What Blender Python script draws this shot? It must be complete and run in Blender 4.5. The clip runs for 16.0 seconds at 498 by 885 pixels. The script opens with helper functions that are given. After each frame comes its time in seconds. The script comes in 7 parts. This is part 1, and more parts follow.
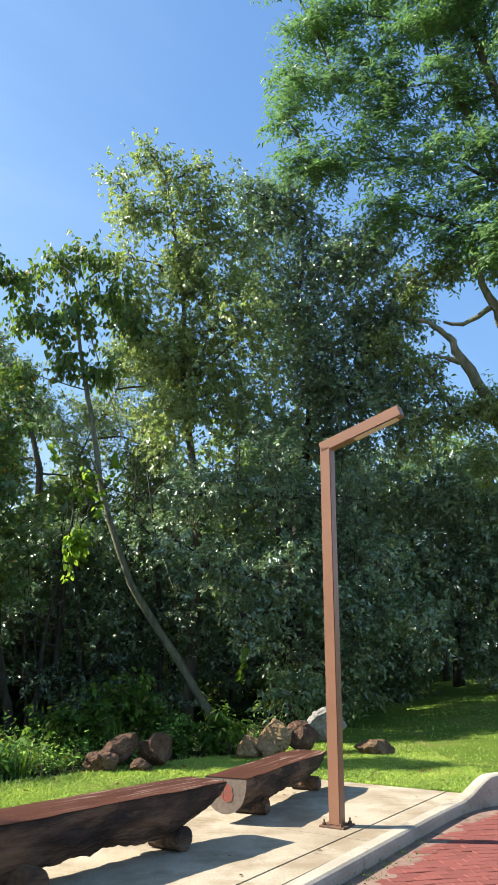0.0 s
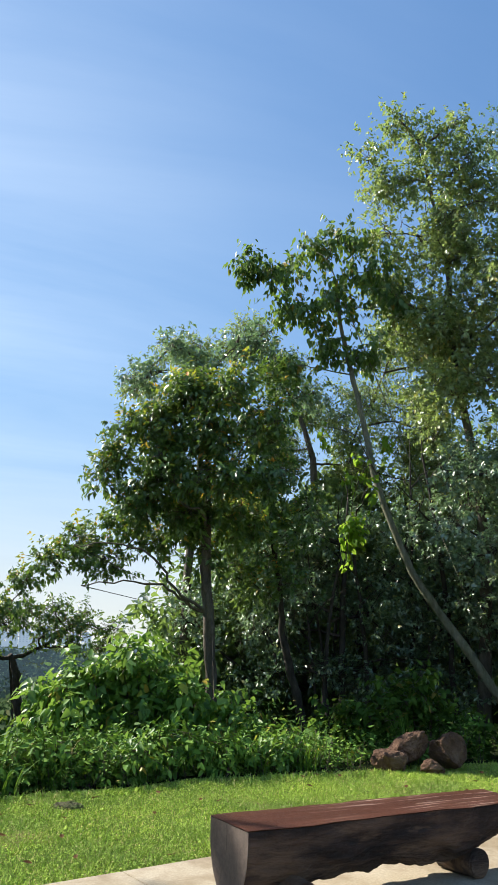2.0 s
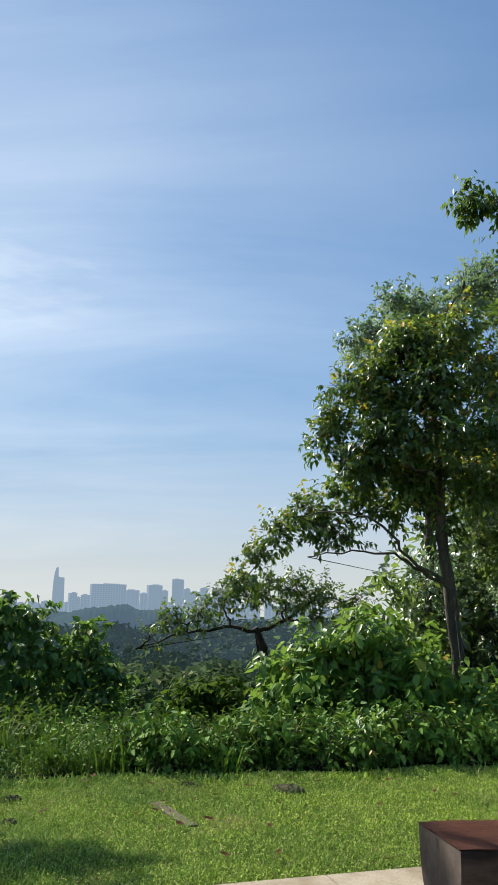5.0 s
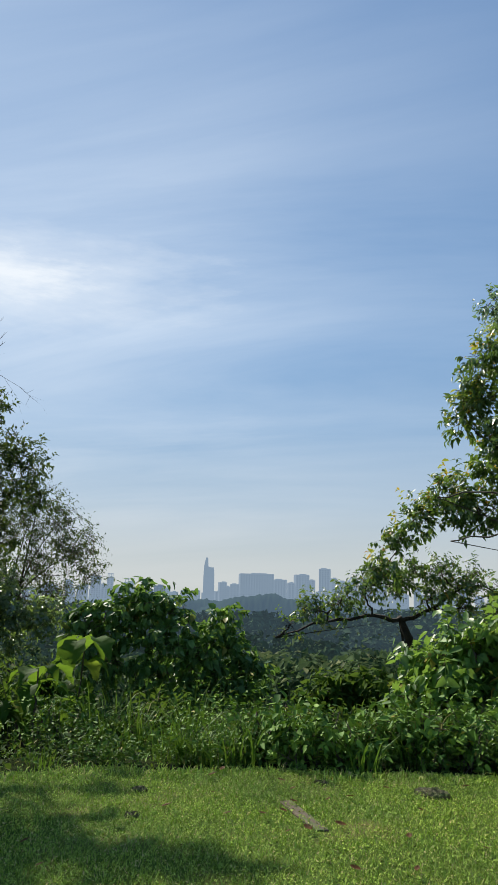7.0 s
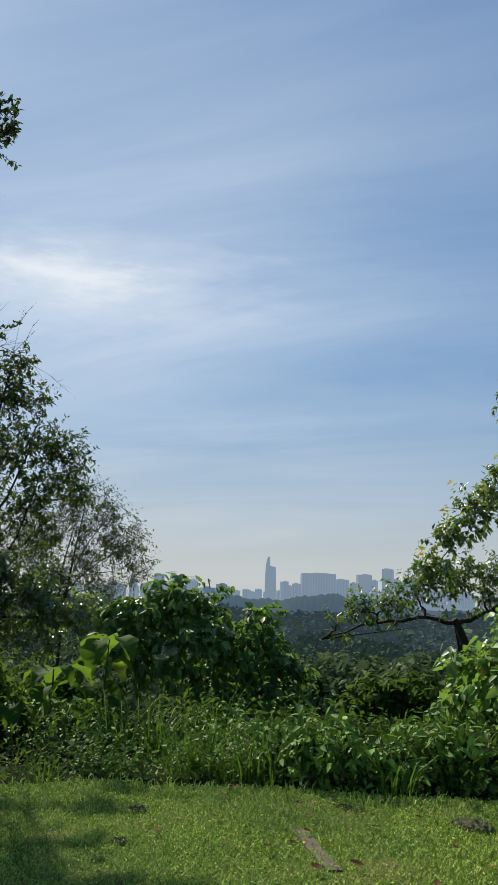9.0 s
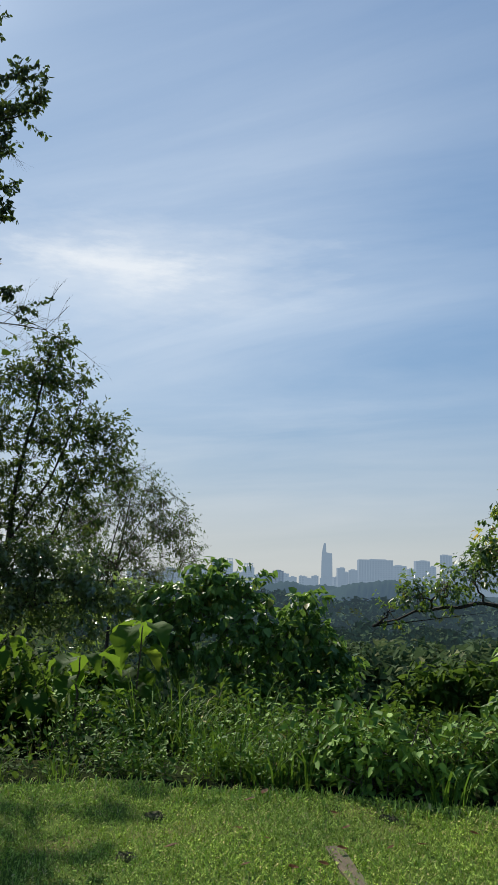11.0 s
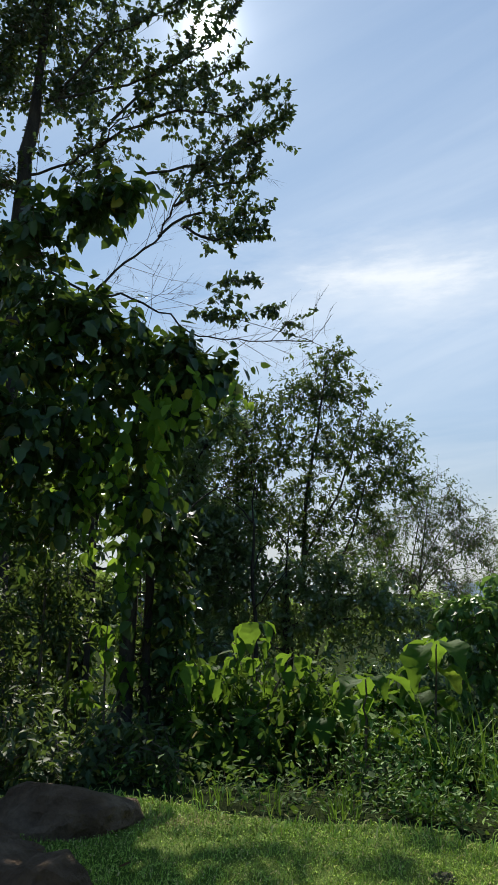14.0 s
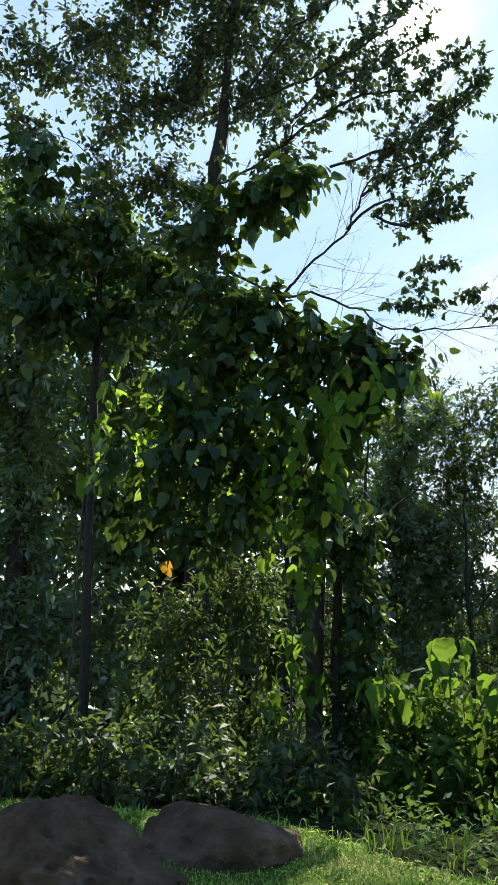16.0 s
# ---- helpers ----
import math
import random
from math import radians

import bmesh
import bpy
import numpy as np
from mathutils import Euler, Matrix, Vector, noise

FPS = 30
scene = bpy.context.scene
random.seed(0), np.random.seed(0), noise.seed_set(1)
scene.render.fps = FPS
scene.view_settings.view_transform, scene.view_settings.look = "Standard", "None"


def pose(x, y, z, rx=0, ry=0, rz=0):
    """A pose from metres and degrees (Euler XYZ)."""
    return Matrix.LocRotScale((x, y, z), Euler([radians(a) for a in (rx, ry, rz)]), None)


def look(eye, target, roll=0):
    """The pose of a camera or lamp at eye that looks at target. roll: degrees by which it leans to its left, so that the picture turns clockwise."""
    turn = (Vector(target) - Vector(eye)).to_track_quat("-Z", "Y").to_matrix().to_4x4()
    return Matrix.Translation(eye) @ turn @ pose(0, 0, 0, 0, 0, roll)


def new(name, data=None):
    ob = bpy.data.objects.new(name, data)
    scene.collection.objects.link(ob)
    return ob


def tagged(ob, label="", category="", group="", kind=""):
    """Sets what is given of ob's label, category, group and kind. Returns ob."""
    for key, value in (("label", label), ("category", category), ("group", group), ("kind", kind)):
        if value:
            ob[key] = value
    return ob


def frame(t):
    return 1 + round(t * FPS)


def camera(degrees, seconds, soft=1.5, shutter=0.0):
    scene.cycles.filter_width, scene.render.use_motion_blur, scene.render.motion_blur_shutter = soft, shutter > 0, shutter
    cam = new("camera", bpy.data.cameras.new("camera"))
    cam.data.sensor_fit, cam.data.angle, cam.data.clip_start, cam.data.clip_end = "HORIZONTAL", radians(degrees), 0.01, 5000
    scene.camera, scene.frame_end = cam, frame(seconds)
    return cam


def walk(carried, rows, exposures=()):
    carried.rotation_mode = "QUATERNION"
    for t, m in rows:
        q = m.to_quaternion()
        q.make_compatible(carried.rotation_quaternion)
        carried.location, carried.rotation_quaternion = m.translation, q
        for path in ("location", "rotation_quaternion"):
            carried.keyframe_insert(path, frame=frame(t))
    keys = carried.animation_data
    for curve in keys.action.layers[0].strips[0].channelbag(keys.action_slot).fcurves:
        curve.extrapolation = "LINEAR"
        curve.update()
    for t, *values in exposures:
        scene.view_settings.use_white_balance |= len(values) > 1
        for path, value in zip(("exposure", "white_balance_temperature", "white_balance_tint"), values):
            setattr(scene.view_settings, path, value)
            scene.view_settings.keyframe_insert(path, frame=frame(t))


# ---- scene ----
cam = camera(36.2, 16.0)
PATH = [
    (0, (0.445, -0.202, 1.456), (0.534, 1.723, 1.993), 0.1),
    (0.5, (0.478, -0.028, 1.461), (0.321, 1.898, 1.978), 1.1),
    (1, (0.492, 0.186, 1.45), (0.195, 2.099, 1.951), -0.0),
    (1.5, (0.52, 0.331, 1.462), (0.037, 2.206, 1.966), 0.6),
    (2, (0.552, 0.523, 1.46), (-0.075, 2.353, 1.968), 1.4),
    (2.5, (0.547, 0.69, 1.455), (-0.124, 2.508, 1.95), 0.4),
    (3, (0.549, 0.836, 1.456), (-0.205, 2.62, 1.955), 0.0),
    (3.5, (0.608, 0.997, 1.463), (-0.302, 2.71, 1.951), 1.4),
    (4, (0.61, 1.133, 1.468), (-0.394, 2.803, 1.921), 0.8),
    (4.5, (0.576, 1.289, 1.471), (-0.508, 2.911, 1.91), -0.3),
    (5, (0.584, 1.432, 1.465), (-0.615, 2.974, 1.894), 1.1),
    (5.2, (0.579, 1.486, 1.467), (-0.667, 2.993, 1.887), 1.6),
    (7.3, (0.336, 2.028, 1.439), (-1.169, 3.287, 1.825), 1.4),
    (7.5, (0.314, 2.11, 1.446), (-1.209, 3.349, 1.825), 1.4),
    (8, (0.212, 2.282, 1.448), (-1.318, 3.512, 1.828), 0.7),
    (8.5, (0.117, 2.473, 1.444), (-1.42, 3.689, 1.84), 0.6),
    (9, (0.049, 2.668, 1.439), (-1.526, 3.837, 1.828), 2.0),
    (9.2, (0.031, 2.733, 1.435), (-1.556, 3.892, 1.807), 2.1),
    (11.3, (-0.412, 3.276, 1.418), (-2.092, 4.303, 1.767), 1.8),
    (11.5, (-0.427, 3.307, 1.417), (-2.122, 4.31, 1.764), 1.6),
    (12, (-0.522, 3.382, 1.445), (-2.266, 4.294, 1.803), 0.3),
    (12.5, (-0.55, 3.477, 1.445), (-2.367, 4.219, 1.832), 0.3),
    (13, (-0.617, 3.594, 1.439), (-2.502, 4.129, 1.842), 1.8),
    (13.5, (-0.726, 3.687, 1.425), (-2.645, 4.099, 1.81), 1.6),
    (14, (-0.868, 3.771, 1.426), (-2.805, 4.106, 1.797), 0.3),
    (14.5, (-0.987, 3.917, 1.436), (-2.947, 4.112, 1.785), 1.1),
    (15, (-1.11, 4.056, 1.434), (-3.081, 4.102, 1.771), 1.8),
    (15.5, (-1.249, 4.135, 1.447), (-3.216, 4.087, 1.808), 1.4),
    (16, (-1.395, 4.244, 1.445), (-3.343, 3.994, 1.826), 1.4),
]
walk(cam, [(t, look(eye, target, roll)) for t, eye, target, roll in PATH],
     exposures=[(0, 1.35), (2, 0.98), (3, 0.93), (3.5, 0.76), (5, 0.58), (7.3, 0.37), (9, 0.26), (12.5, 0.32), (14.5, 0.64), (16, 1.2)])

# ---- sky and sun ----
SUN_YAW, SUN_EL = radians(83.7), radians(39)
BANK_YAW, BANK_EL = 1.19, 0.39
to_sun = Vector((-math.sin(SUN_YAW) * math.cos(SUN_EL), math.cos(SUN_YAW) * math.cos(SUN_EL), math.sin(SUN_EL)))
world = bpy.data.worlds.new("sky")
scene.world = world
world.use_nodes = True


def node(tree, kind, **values):
    n = tree.nodes.new(kind)
    for key, value in values.items():
        if key in n.inputs:
            n.inputs[key].default_value = value
    return n


def ramp(tree, stops, source=None):
    n = tree.nodes.new("ShaderNodeValToRGB")
    while len(n.color_ramp.elements) < len(stops):
        n.color_ramp.elements.new(0.5)
    for e, (at, c) in zip(n.color_ramp.elements, stops):
        e.position = at
        e.color = (*c, 1) if len(c) == 3 else c
    if source is not None:
        tree.links.new(source, n.inputs["Fac"])
    return n


def build_sky():
    t = world.node_tree
    t.nodes.clear()
    link = t.links.new
    sky = t.nodes.new("ShaderNodeTexSky")
    sky.sky_type = "NISHITA"
    sky.sun_disc = False
    sky.sun_elevation, sky.sun_rotation = SUN_EL, -SUN_YAW
    sky.altitude, sky.air_density, sky.dust_density, sky.ozone_density = 60, 1.0, 0.15, 3.0
    coord = t.nodes.new("ShaderNodeTexCoord")
    # thin cirrus, drawn out along one direction
    split = t.nodes.new("ShaderNodeSeparateXYZ")
    link(coord.outputs["Generated"], split.inputs[0])
    up = node(t, "ShaderNodeMath")
    up.operation = "ADD"
    up.inputs[1].default_value = 0.18
    link(split.outputs["Z"], up.inputs[0])
    flat = t.nodes.new("ShaderNodeCombineXYZ")
    for n, axis in enumerate("XY"):
        d = t.nodes.new("ShaderNodeMath")
        d.operation = "DIVIDE"
        link(split.outputs[axis], d.inputs[0])
        link(up.outputs[0], d.inputs[1])
        link(d.outputs[0], flat.inputs[n])
    turn = t.nodes.new("ShaderNodeMapping")
    turn.vector_type = "TEXTURE"
    turn.inputs["Rotation"].default_value = (0, 0, radians(40))
    turn.inputs["Location"].default_value = (3.1, 1.7, 0)
    turn.inputs["Scale"].default_value = (2.3, 0.62, 1)
    link(flat.outputs[0], turn.inputs["Vector"])
    streak = node(t, "ShaderNodeTexNoise", Scale=0.9, Detail=8.0, Roughness=0.58, Distortion=0.5)
    link(turn.outputs[0], streak.inputs["Vector"])
    veil = node(t, "ShaderNodeTexNoise", Scale=0.55, Detail=3.0, Roughness=0.5)
    link(flat.outputs[0], veil.inputs["Vector"])
    a = ramp(t, [(0.34, (0.06,) * 3), (0.68, (1, 1, 1))], streak.outputs[0])
    b = ramp(t, [(0.22, (0.25, 0.25, 0.25)), (0.70, (1, 1, 1))], veil.outputs[0])
    mult = t.nodes.new("ShaderNodeMath")
    mult.operation = "MULTIPLY"
    link(a.outputs[0], mult.inputs[0])
    link(b.outputs[0], mult.inputs[1])
    amount = t.nodes.new("ShaderNodeMath")
    amount.operation = "MULTIPLY"
    amount.inputs[1].default_value = 0.72
    # the cloud thickens towards the west
    west = ramp(t, [(0.10, (1, 1, 1)), (0.24, (0.62,) * 3), (0.36, (0.3,) * 3), (0.5, (0.12,) * 3)])
    shift = node(t, "ShaderNodeMath")
    shift.operation = "MULTIPLY_ADD"
    shift.inputs[1].default_value, shift.inputs[2].default_value = 0.5, 0.5
    link(split.outputs["X"], shift.inputs[0])
    link(shift.outputs[0], west.inputs["Fac"])
    part_ = t.nodes.new("ShaderNodeMath")
    part_.operation = "MULTIPLY"
    link(mult.outputs[0], part_.inputs[0])
    link(west.outputs[0], part_.inputs[1])
    link(part_.outputs[0], amount.inputs[0])
    mix = t.nodes.new("ShaderNodeMix")
    mix.data_type = "RGBA"
    link(amount.outputs[0], mix.inputs["Factor"])
    # bright air near the sun and the horizon rolls off softly
    thick = t.nodes.new("ShaderNodeVectorMath")
    thick.operation = "MULTIPLY_ADD"
    link(sky.outputs[0], thick.inputs[0])
    thick.inputs[1].default_value = (0.24,) * 3
    thick.inputs[2].default_value = (1, 1, 1)
    rolled = t.nodes.new("ShaderNodeVectorMath")
    rolled.operation = "DIVIDE"
    link(sky.outputs[0], rolled.inputs[0])
    link(thick.outputs[0], rolled.inputs[1])
    gain = t.nodes.new("ShaderNodeVectorMath")
    gain.operation = "MULTIPLY"
    link(rolled.outputs[0], gain.inputs[0])
    gain.inputs[1].default_value = (1.13, 1.595, 2.14)
    link(gain.outputs[0], mix.inputs["A"])
    mix.inputs["B"].default_value = (6.0, 6.9, 8.0, 1)
    # pale dusty air low over the land
    low = ramp(t, [(0.0, (0.88,) * 3), (0.05, (0.72,) * 3), (0.12, (0.36,) * 3), (0.22, (0.1,) * 3), (0.32, (0, 0, 0))], split.outputs["Z"])
    dusty = t.nodes.new("ShaderNodeMix")
    dusty.data_type = "RGBA"
    link(low.outputs[0], dusty.inputs["Factor"])
    link(mix.outputs["Result"], dusty.inputs["A"])
    dusty.inputs["B"].default_value = (5.2, 5.35, 5.1, 1)
    # one brighter bank of cloud, low towards the sun
    off = t.nodes.new("ShaderNodeVectorMath")
    off.operation = "SUBTRACT"
    link(coord.outputs["Generated"], off.inputs[0])
    off.inputs[1].default_value = (-math.sin(BANK_YAW) * math.cos(BANK_EL), math.cos(BANK_YAW) * math.cos(BANK_EL), math.sin(BANK_EL))
    bank = t.nodes.new("ShaderNodeMapping")
    bank.vector_type = "TEXTURE"
    bank.inputs["Rotation"].default_value = (0, 0, BANK_YAW)
    bank.inputs["Scale"].default_value = (0.25, 0.6, 0.062)
    link(off.outputs[0], bank.inputs["Vector"])
    ruffle = node(t, "ShaderNodeTexNoise", Scale=2.2, Detail=7.0, Roughness=0.62)
    link(bank.outputs[0], ruffle.inputs["Vector"])
    size = t.nodes.new("ShaderNodeVectorMath")
    size.operation = "LENGTH"
    link(bank.outputs[0], size.inputs[0])
    sum_ = t.nodes.new("ShaderNodeMath")
    sum_.operation = "MULTIPLY_ADD"
    link(ruffle.outputs[0], sum_.inputs[0])
    sum_.inputs[1].default_value = 1.6
    link(size.outputs["Value"], sum_.inputs[2])
    lump = ramp(t, [(0.42, (0.85,) * 3), (0.54, (0.55,) * 3), (0.66, (0.26,) * 3), (0.96, (0, 0, 0))])
    halve = t.nodes.new("ShaderNodeMath")
    halve.operation = "MULTIPLY"
    halve.inputs[1].default_value = 0.5
    link(sum_.outputs[0], halve.inputs[0])
    link(halve.outputs[0], lump.inputs["Fac"])
    banked = t.nodes.new("ShaderNodeMix")
    banked.data_type = "RGBA"
    link(lump.outputs[0], banked.inputs["Factor"])
    link(dusty.outputs["Result"], banked.inputs["A"])
    banked.inputs["B"].default_value = (7.6, 8.0, 8.4, 1)
    # the bright air close round the sun
    toward = t.nodes.new("ShaderNodeVectorMath")
    toward.operation = "DOT_PRODUCT"
    link(coord.outputs["Generated"], toward.inputs[0])
    toward.inputs[1].default_value = to_sun
    ahead = t.nodes.new("ShaderNodeMath")
    ahead.operation = "MAXIMUM"
    ahead.inputs[1].default_value = 0.0
    link(toward.outputs["Value"], ahead.inputs[0])
    total = None
    for power, gain_ in ((9000.0, 70.0), (1600.0, 5.0), (260.0, 1.2), (3.0, 0.5)):
        p = t.nodes.new("ShaderNodeMath")
        p.operation = "POWER"
        p.inputs[1].default_value = power
        link(ahead.outputs[0], p.inputs[0])
        q = t.nodes.new("ShaderNodeMath")
        q.operation = "MULTIPLY_ADD"
        q.inputs[1].default_value = gain_
        q.inputs[2].default_value = 0.0
        link(p.outputs[0], q.inputs[0])
        if total is not None:
            link(total, q.inputs[2])
        total = q.outputs[0]
    white = t.nodes.new("ShaderNodeVectorMath")
    white.operation = "ADD"
    link(banked.outputs["Result"], white.inputs[0])
    link(total, white.inputs[1])
    back = node(t, "ShaderNodeBackground", Strength=0.088)
    link(white.outputs[0], back.inputs["Color"])
    out = t.nodes.new("ShaderNodeOutputWorld")
    link(back.outputs[0], out.inputs["Surface"])


build_sky()
sun = new("sun", bpy.data.lights.new("sun", "SUN"))
sun.data.energy, sun.data.angle, sun.data.color = 5.0, radians(0.55), (1.0, 0.93, 0.82)
sun.matrix_world = look(to_sun * 60, (0, 0, 0))


# ---- materials ----
def blank(name):
    m = bpy.data.materials.new(name)
    m.use_nodes = True
    t = m.node_tree
    t.nodes.clear()
    out = t.nodes.new("ShaderNodeOutputMaterial")
    return m, t, out


def surface(name, stops, scale=3.0, grain=40.0, rough=0.8, bump=0.4, depth=0.01, stretch=(1, 1, 1), per_piece=0.0, spec=0.4, spots=None, mottle=0.8):
    """A weathered surface: colour from large stains, darkened and lifted by fine grain, with relief of the same grain."""
    m, t, out = blank(name)
    link = t.links.new
    coord = t.nodes.new("ShaderNodeTexCoord")
    place = t.nodes.new("ShaderNodeMapping")
    place.inputs["Scale"].default_value = stretch
    link(coord.outputs["Object"], place.inputs["Vector"])
    large = node(t, "ShaderNodeTexNoise", Scale=scale, Detail=6.0, Roughness=0.6, Distortion=0.3)
    fine = node(t, "ShaderNodeTexNoise", Scale=grain, Detail=8.0, Roughness=0.7)
    link(place.outputs[0], large.inputs["Vector"])
    link(place.outputs[0], fine.inputs["Vector"])
    tint = ramp(t, stops, large.outputs[0])
    dust = ramp(t, [(0.25, (0.55, 0.55, 0.55)), (0.75, (1.3, 1.3, 1.3))], fine.outputs[0])
    mix = t.nodes.new("ShaderNodeMix")
    mix.data_type, mix.blend_type = "RGBA", "MULTIPLY"
    mix.inputs["Factor"].default_value = mottle
    link(tint.outputs[0], mix.inputs["A"])
    link(dust.outputs[0], mix.inputs["B"])
    colour = mix.outputs["Result"]
    if per_piece:
        info = t.nodes.new("ShaderNodeObjectInfo")
        tone = ramp(t, [(0, (1 - per_piece,) * 3), (1, (1 + per_piece,) * 3)], info.outputs["Random"])
        m2 = t.nodes.new("ShaderNodeMix")
        m2.data_type, m2.blend_type = "RGBA", "MULTIPLY"
        m2.inputs["Factor"].default_value = 1
        link(colour, m2.inputs["A"])
        link(tone.outputs[0], m2.inputs["B"])
        colour = m2.outputs["Result"]
    if spots:
        scale2, low, high, shade = spots[:4]
        third = node(t, "ShaderNodeTexNoise", Scale=scale2, Detail=5.0, Roughness=0.65)
        link(place.outputs[0], third.inputs["Vector"])
        where = ramp(t, [(low, (0, 0, 0)), (high, (1, 1, 1))], third.outputs[0])
        m3 = t.nodes.new("ShaderNodeMix")
        m3.data_type = "RGBA"
        if len(spots) > 4:
            # wear only over one stretch of the length
            axis = t.nodes.new("ShaderNodeSeparateXYZ")
            link(coord.outputs["Object"], axis.inputs[0])
            stretch_of = t.nodes.new("ShaderNodeMapRange")
            stretch_of.inputs["From Min"].default_value, stretch_of.inputs["From Max"].default_value = spots[4]
            link(axis.outputs["X"], stretch_of.inputs["Value"])
            both = t.nodes.new("ShaderNodeMath")
            both.operation = "MULTIPLY"
            link(where.outputs[0], both.inputs[0])
            link(stretch_of.outputs[0], both.inputs[1])
            link(both.outputs[0], m3.inputs["Factor"])
        else:
            link(where.outputs[0], m3.inputs["Factor"])
        link(colour, m3.inputs["A"])
        m3.inputs["B"].default_value = (*shade, 1)
        colour = m3.outputs["Result"]
    bsdf = node(t, "ShaderNodeBsdfPrincipled", Roughness=rough)
    bsdf.inputs["Specular IOR Level"].default_value = spec
    link(colour, bsdf.inputs["Base Color"])
    if bump:
        relief = node(t, "ShaderNodeBump", Strength=bump, Distance=depth)
        link(fine.outputs[0], relief.inputs["Height"])
        link(relief.outputs[0], bsdf.inputs["Normal"])
    link(bsdf.outputs[0], out.inputs["Surface"])
    return m


def leafy(name, dark, light, odd=None, odd_share=0.03, rough=0.4, through_light=0.35, glow=(0.30, 0.45, 0.05), spec=0.5, per_object=False, wax=0.0):
    """Leaves: each its own green, some turned, glossy above, letting light through."""
    m, t, out = blank(name)
    link = t.links.new
    geo = t.nodes.new("ShaderNodeNewGeometry")
    stops = [(0.0, dark), (0.55, tuple((a + b) / 2 for a, b in zip(dark, light))), (1 - odd_share - 0.01, light)]
    stops.append((1 - odd_share, odd if odd else light))
    own = t.nodes.new("ShaderNodeObjectInfo").outputs["Random"] if per_object else geo.outputs["Random Per Island"]
    tint = ramp(t, stops, own)
    coord = t.nodes.new("ShaderNodeTexCoord")
    large = node(t, "ShaderNodeTexNoise", Scale=0.9, Detail=3.0)
    link(coord.outputs["Object"], large.inputs["Vector"])
    vary = ramp(t, [(0.3, (0.7, 0.75, 0.8)), (0.7, (1.25, 1.2, 0.95))], large.outputs[0])
    mix = t.nodes.new("ShaderNodeMix")
    mix.data_type, mix.blend_type = "RGBA", "MULTIPLY"
    mix.inputs["Factor"].default_value = 1
    link(tint.outputs[0], mix.inputs["A"])
    link(vary.outputs[0], mix.inputs["B"])
    bsdf = node(t, "ShaderNodeBsdfPrincipled", Roughness=rough)
    bsdf.inputs["Specular IOR Level"].default_value = spec
    link(mix.outputs["Result"], bsdf.inputs["Base Color"])
    bsdf.inputs["Coat Weight"].default_value = wax
    bsdf.inputs["Coat Roughness"].default_value = 0.27
    thin = t.nodes.new("ShaderNodeBsdfTranslucent")
    lift = t.nodes.new("ShaderNodeMix")
    lift.data_type = "RGBA"
    lift.inputs["Factor"].default_value = 0.6
    link(mix.outputs["Result"], lift.inputs["A"])
    lift.inputs["B"].default_value = (*glow, 1)
    link(lift.outputs["Result"], thin.inputs["Color"])
    both = t.nodes.new("ShaderNodeMixShader")
    both.inputs[0].default_value = through_light
    link(bsdf.outputs[0], both.inputs[1])
    link(thin.outputs[0], both.inputs[2])
    link(both.outputs[0], out.inputs["Surface"])
    return m


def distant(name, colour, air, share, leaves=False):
    """Far things; haze of kilometres of bright air mixed in as surface glow."""
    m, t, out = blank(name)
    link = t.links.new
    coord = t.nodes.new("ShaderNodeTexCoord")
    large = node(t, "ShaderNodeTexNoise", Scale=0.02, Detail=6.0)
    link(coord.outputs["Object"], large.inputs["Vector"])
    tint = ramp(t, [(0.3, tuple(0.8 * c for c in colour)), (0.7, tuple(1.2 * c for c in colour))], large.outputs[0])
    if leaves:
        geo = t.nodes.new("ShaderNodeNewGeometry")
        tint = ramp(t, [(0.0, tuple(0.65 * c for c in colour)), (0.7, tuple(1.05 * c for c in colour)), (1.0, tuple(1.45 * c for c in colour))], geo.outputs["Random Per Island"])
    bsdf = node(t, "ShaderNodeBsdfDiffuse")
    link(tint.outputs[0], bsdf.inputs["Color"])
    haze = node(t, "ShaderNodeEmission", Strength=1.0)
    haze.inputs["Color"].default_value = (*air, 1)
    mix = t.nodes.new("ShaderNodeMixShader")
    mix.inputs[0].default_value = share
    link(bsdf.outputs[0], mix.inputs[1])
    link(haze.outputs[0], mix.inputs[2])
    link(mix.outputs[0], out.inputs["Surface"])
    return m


def plain(name, colour, rough=0.5, metal=0.0, glow=0.0):
    m, t, out = blank(name)
    bsdf = node(t, "ShaderNodeBsdfPrincipled", Roughness=rough, Metallic=metal)
    bsdf.inputs["Base Color"].default_value = (*colour, 1)
    t.links.new(bsdf.outputs[0], out.inputs["Surface"])
    return m


M_lawn = surface("lawn_soil", [(0.3, (0.085, 0.14, 0.02)), (0.55, (0.12, 0.18, 0.028)), (0.72, (0.20, 0.18, 0.065))], scale=1.4, grain=60, bump=0.9, depth=0.03, spec=0.05)
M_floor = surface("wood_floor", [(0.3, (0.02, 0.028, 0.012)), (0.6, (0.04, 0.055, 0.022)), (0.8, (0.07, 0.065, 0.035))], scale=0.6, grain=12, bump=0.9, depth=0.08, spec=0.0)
M_grass = leafy("grass_blades", (0.265, 0.40, 0.062), (0.45, 0.59, 0.135), odd=(0.56, 0.49, 0.22), odd_share=0.10, rough=0.75, through_light=0.02, glow=(0.30, 0.52, 0.02), spec=0.04)
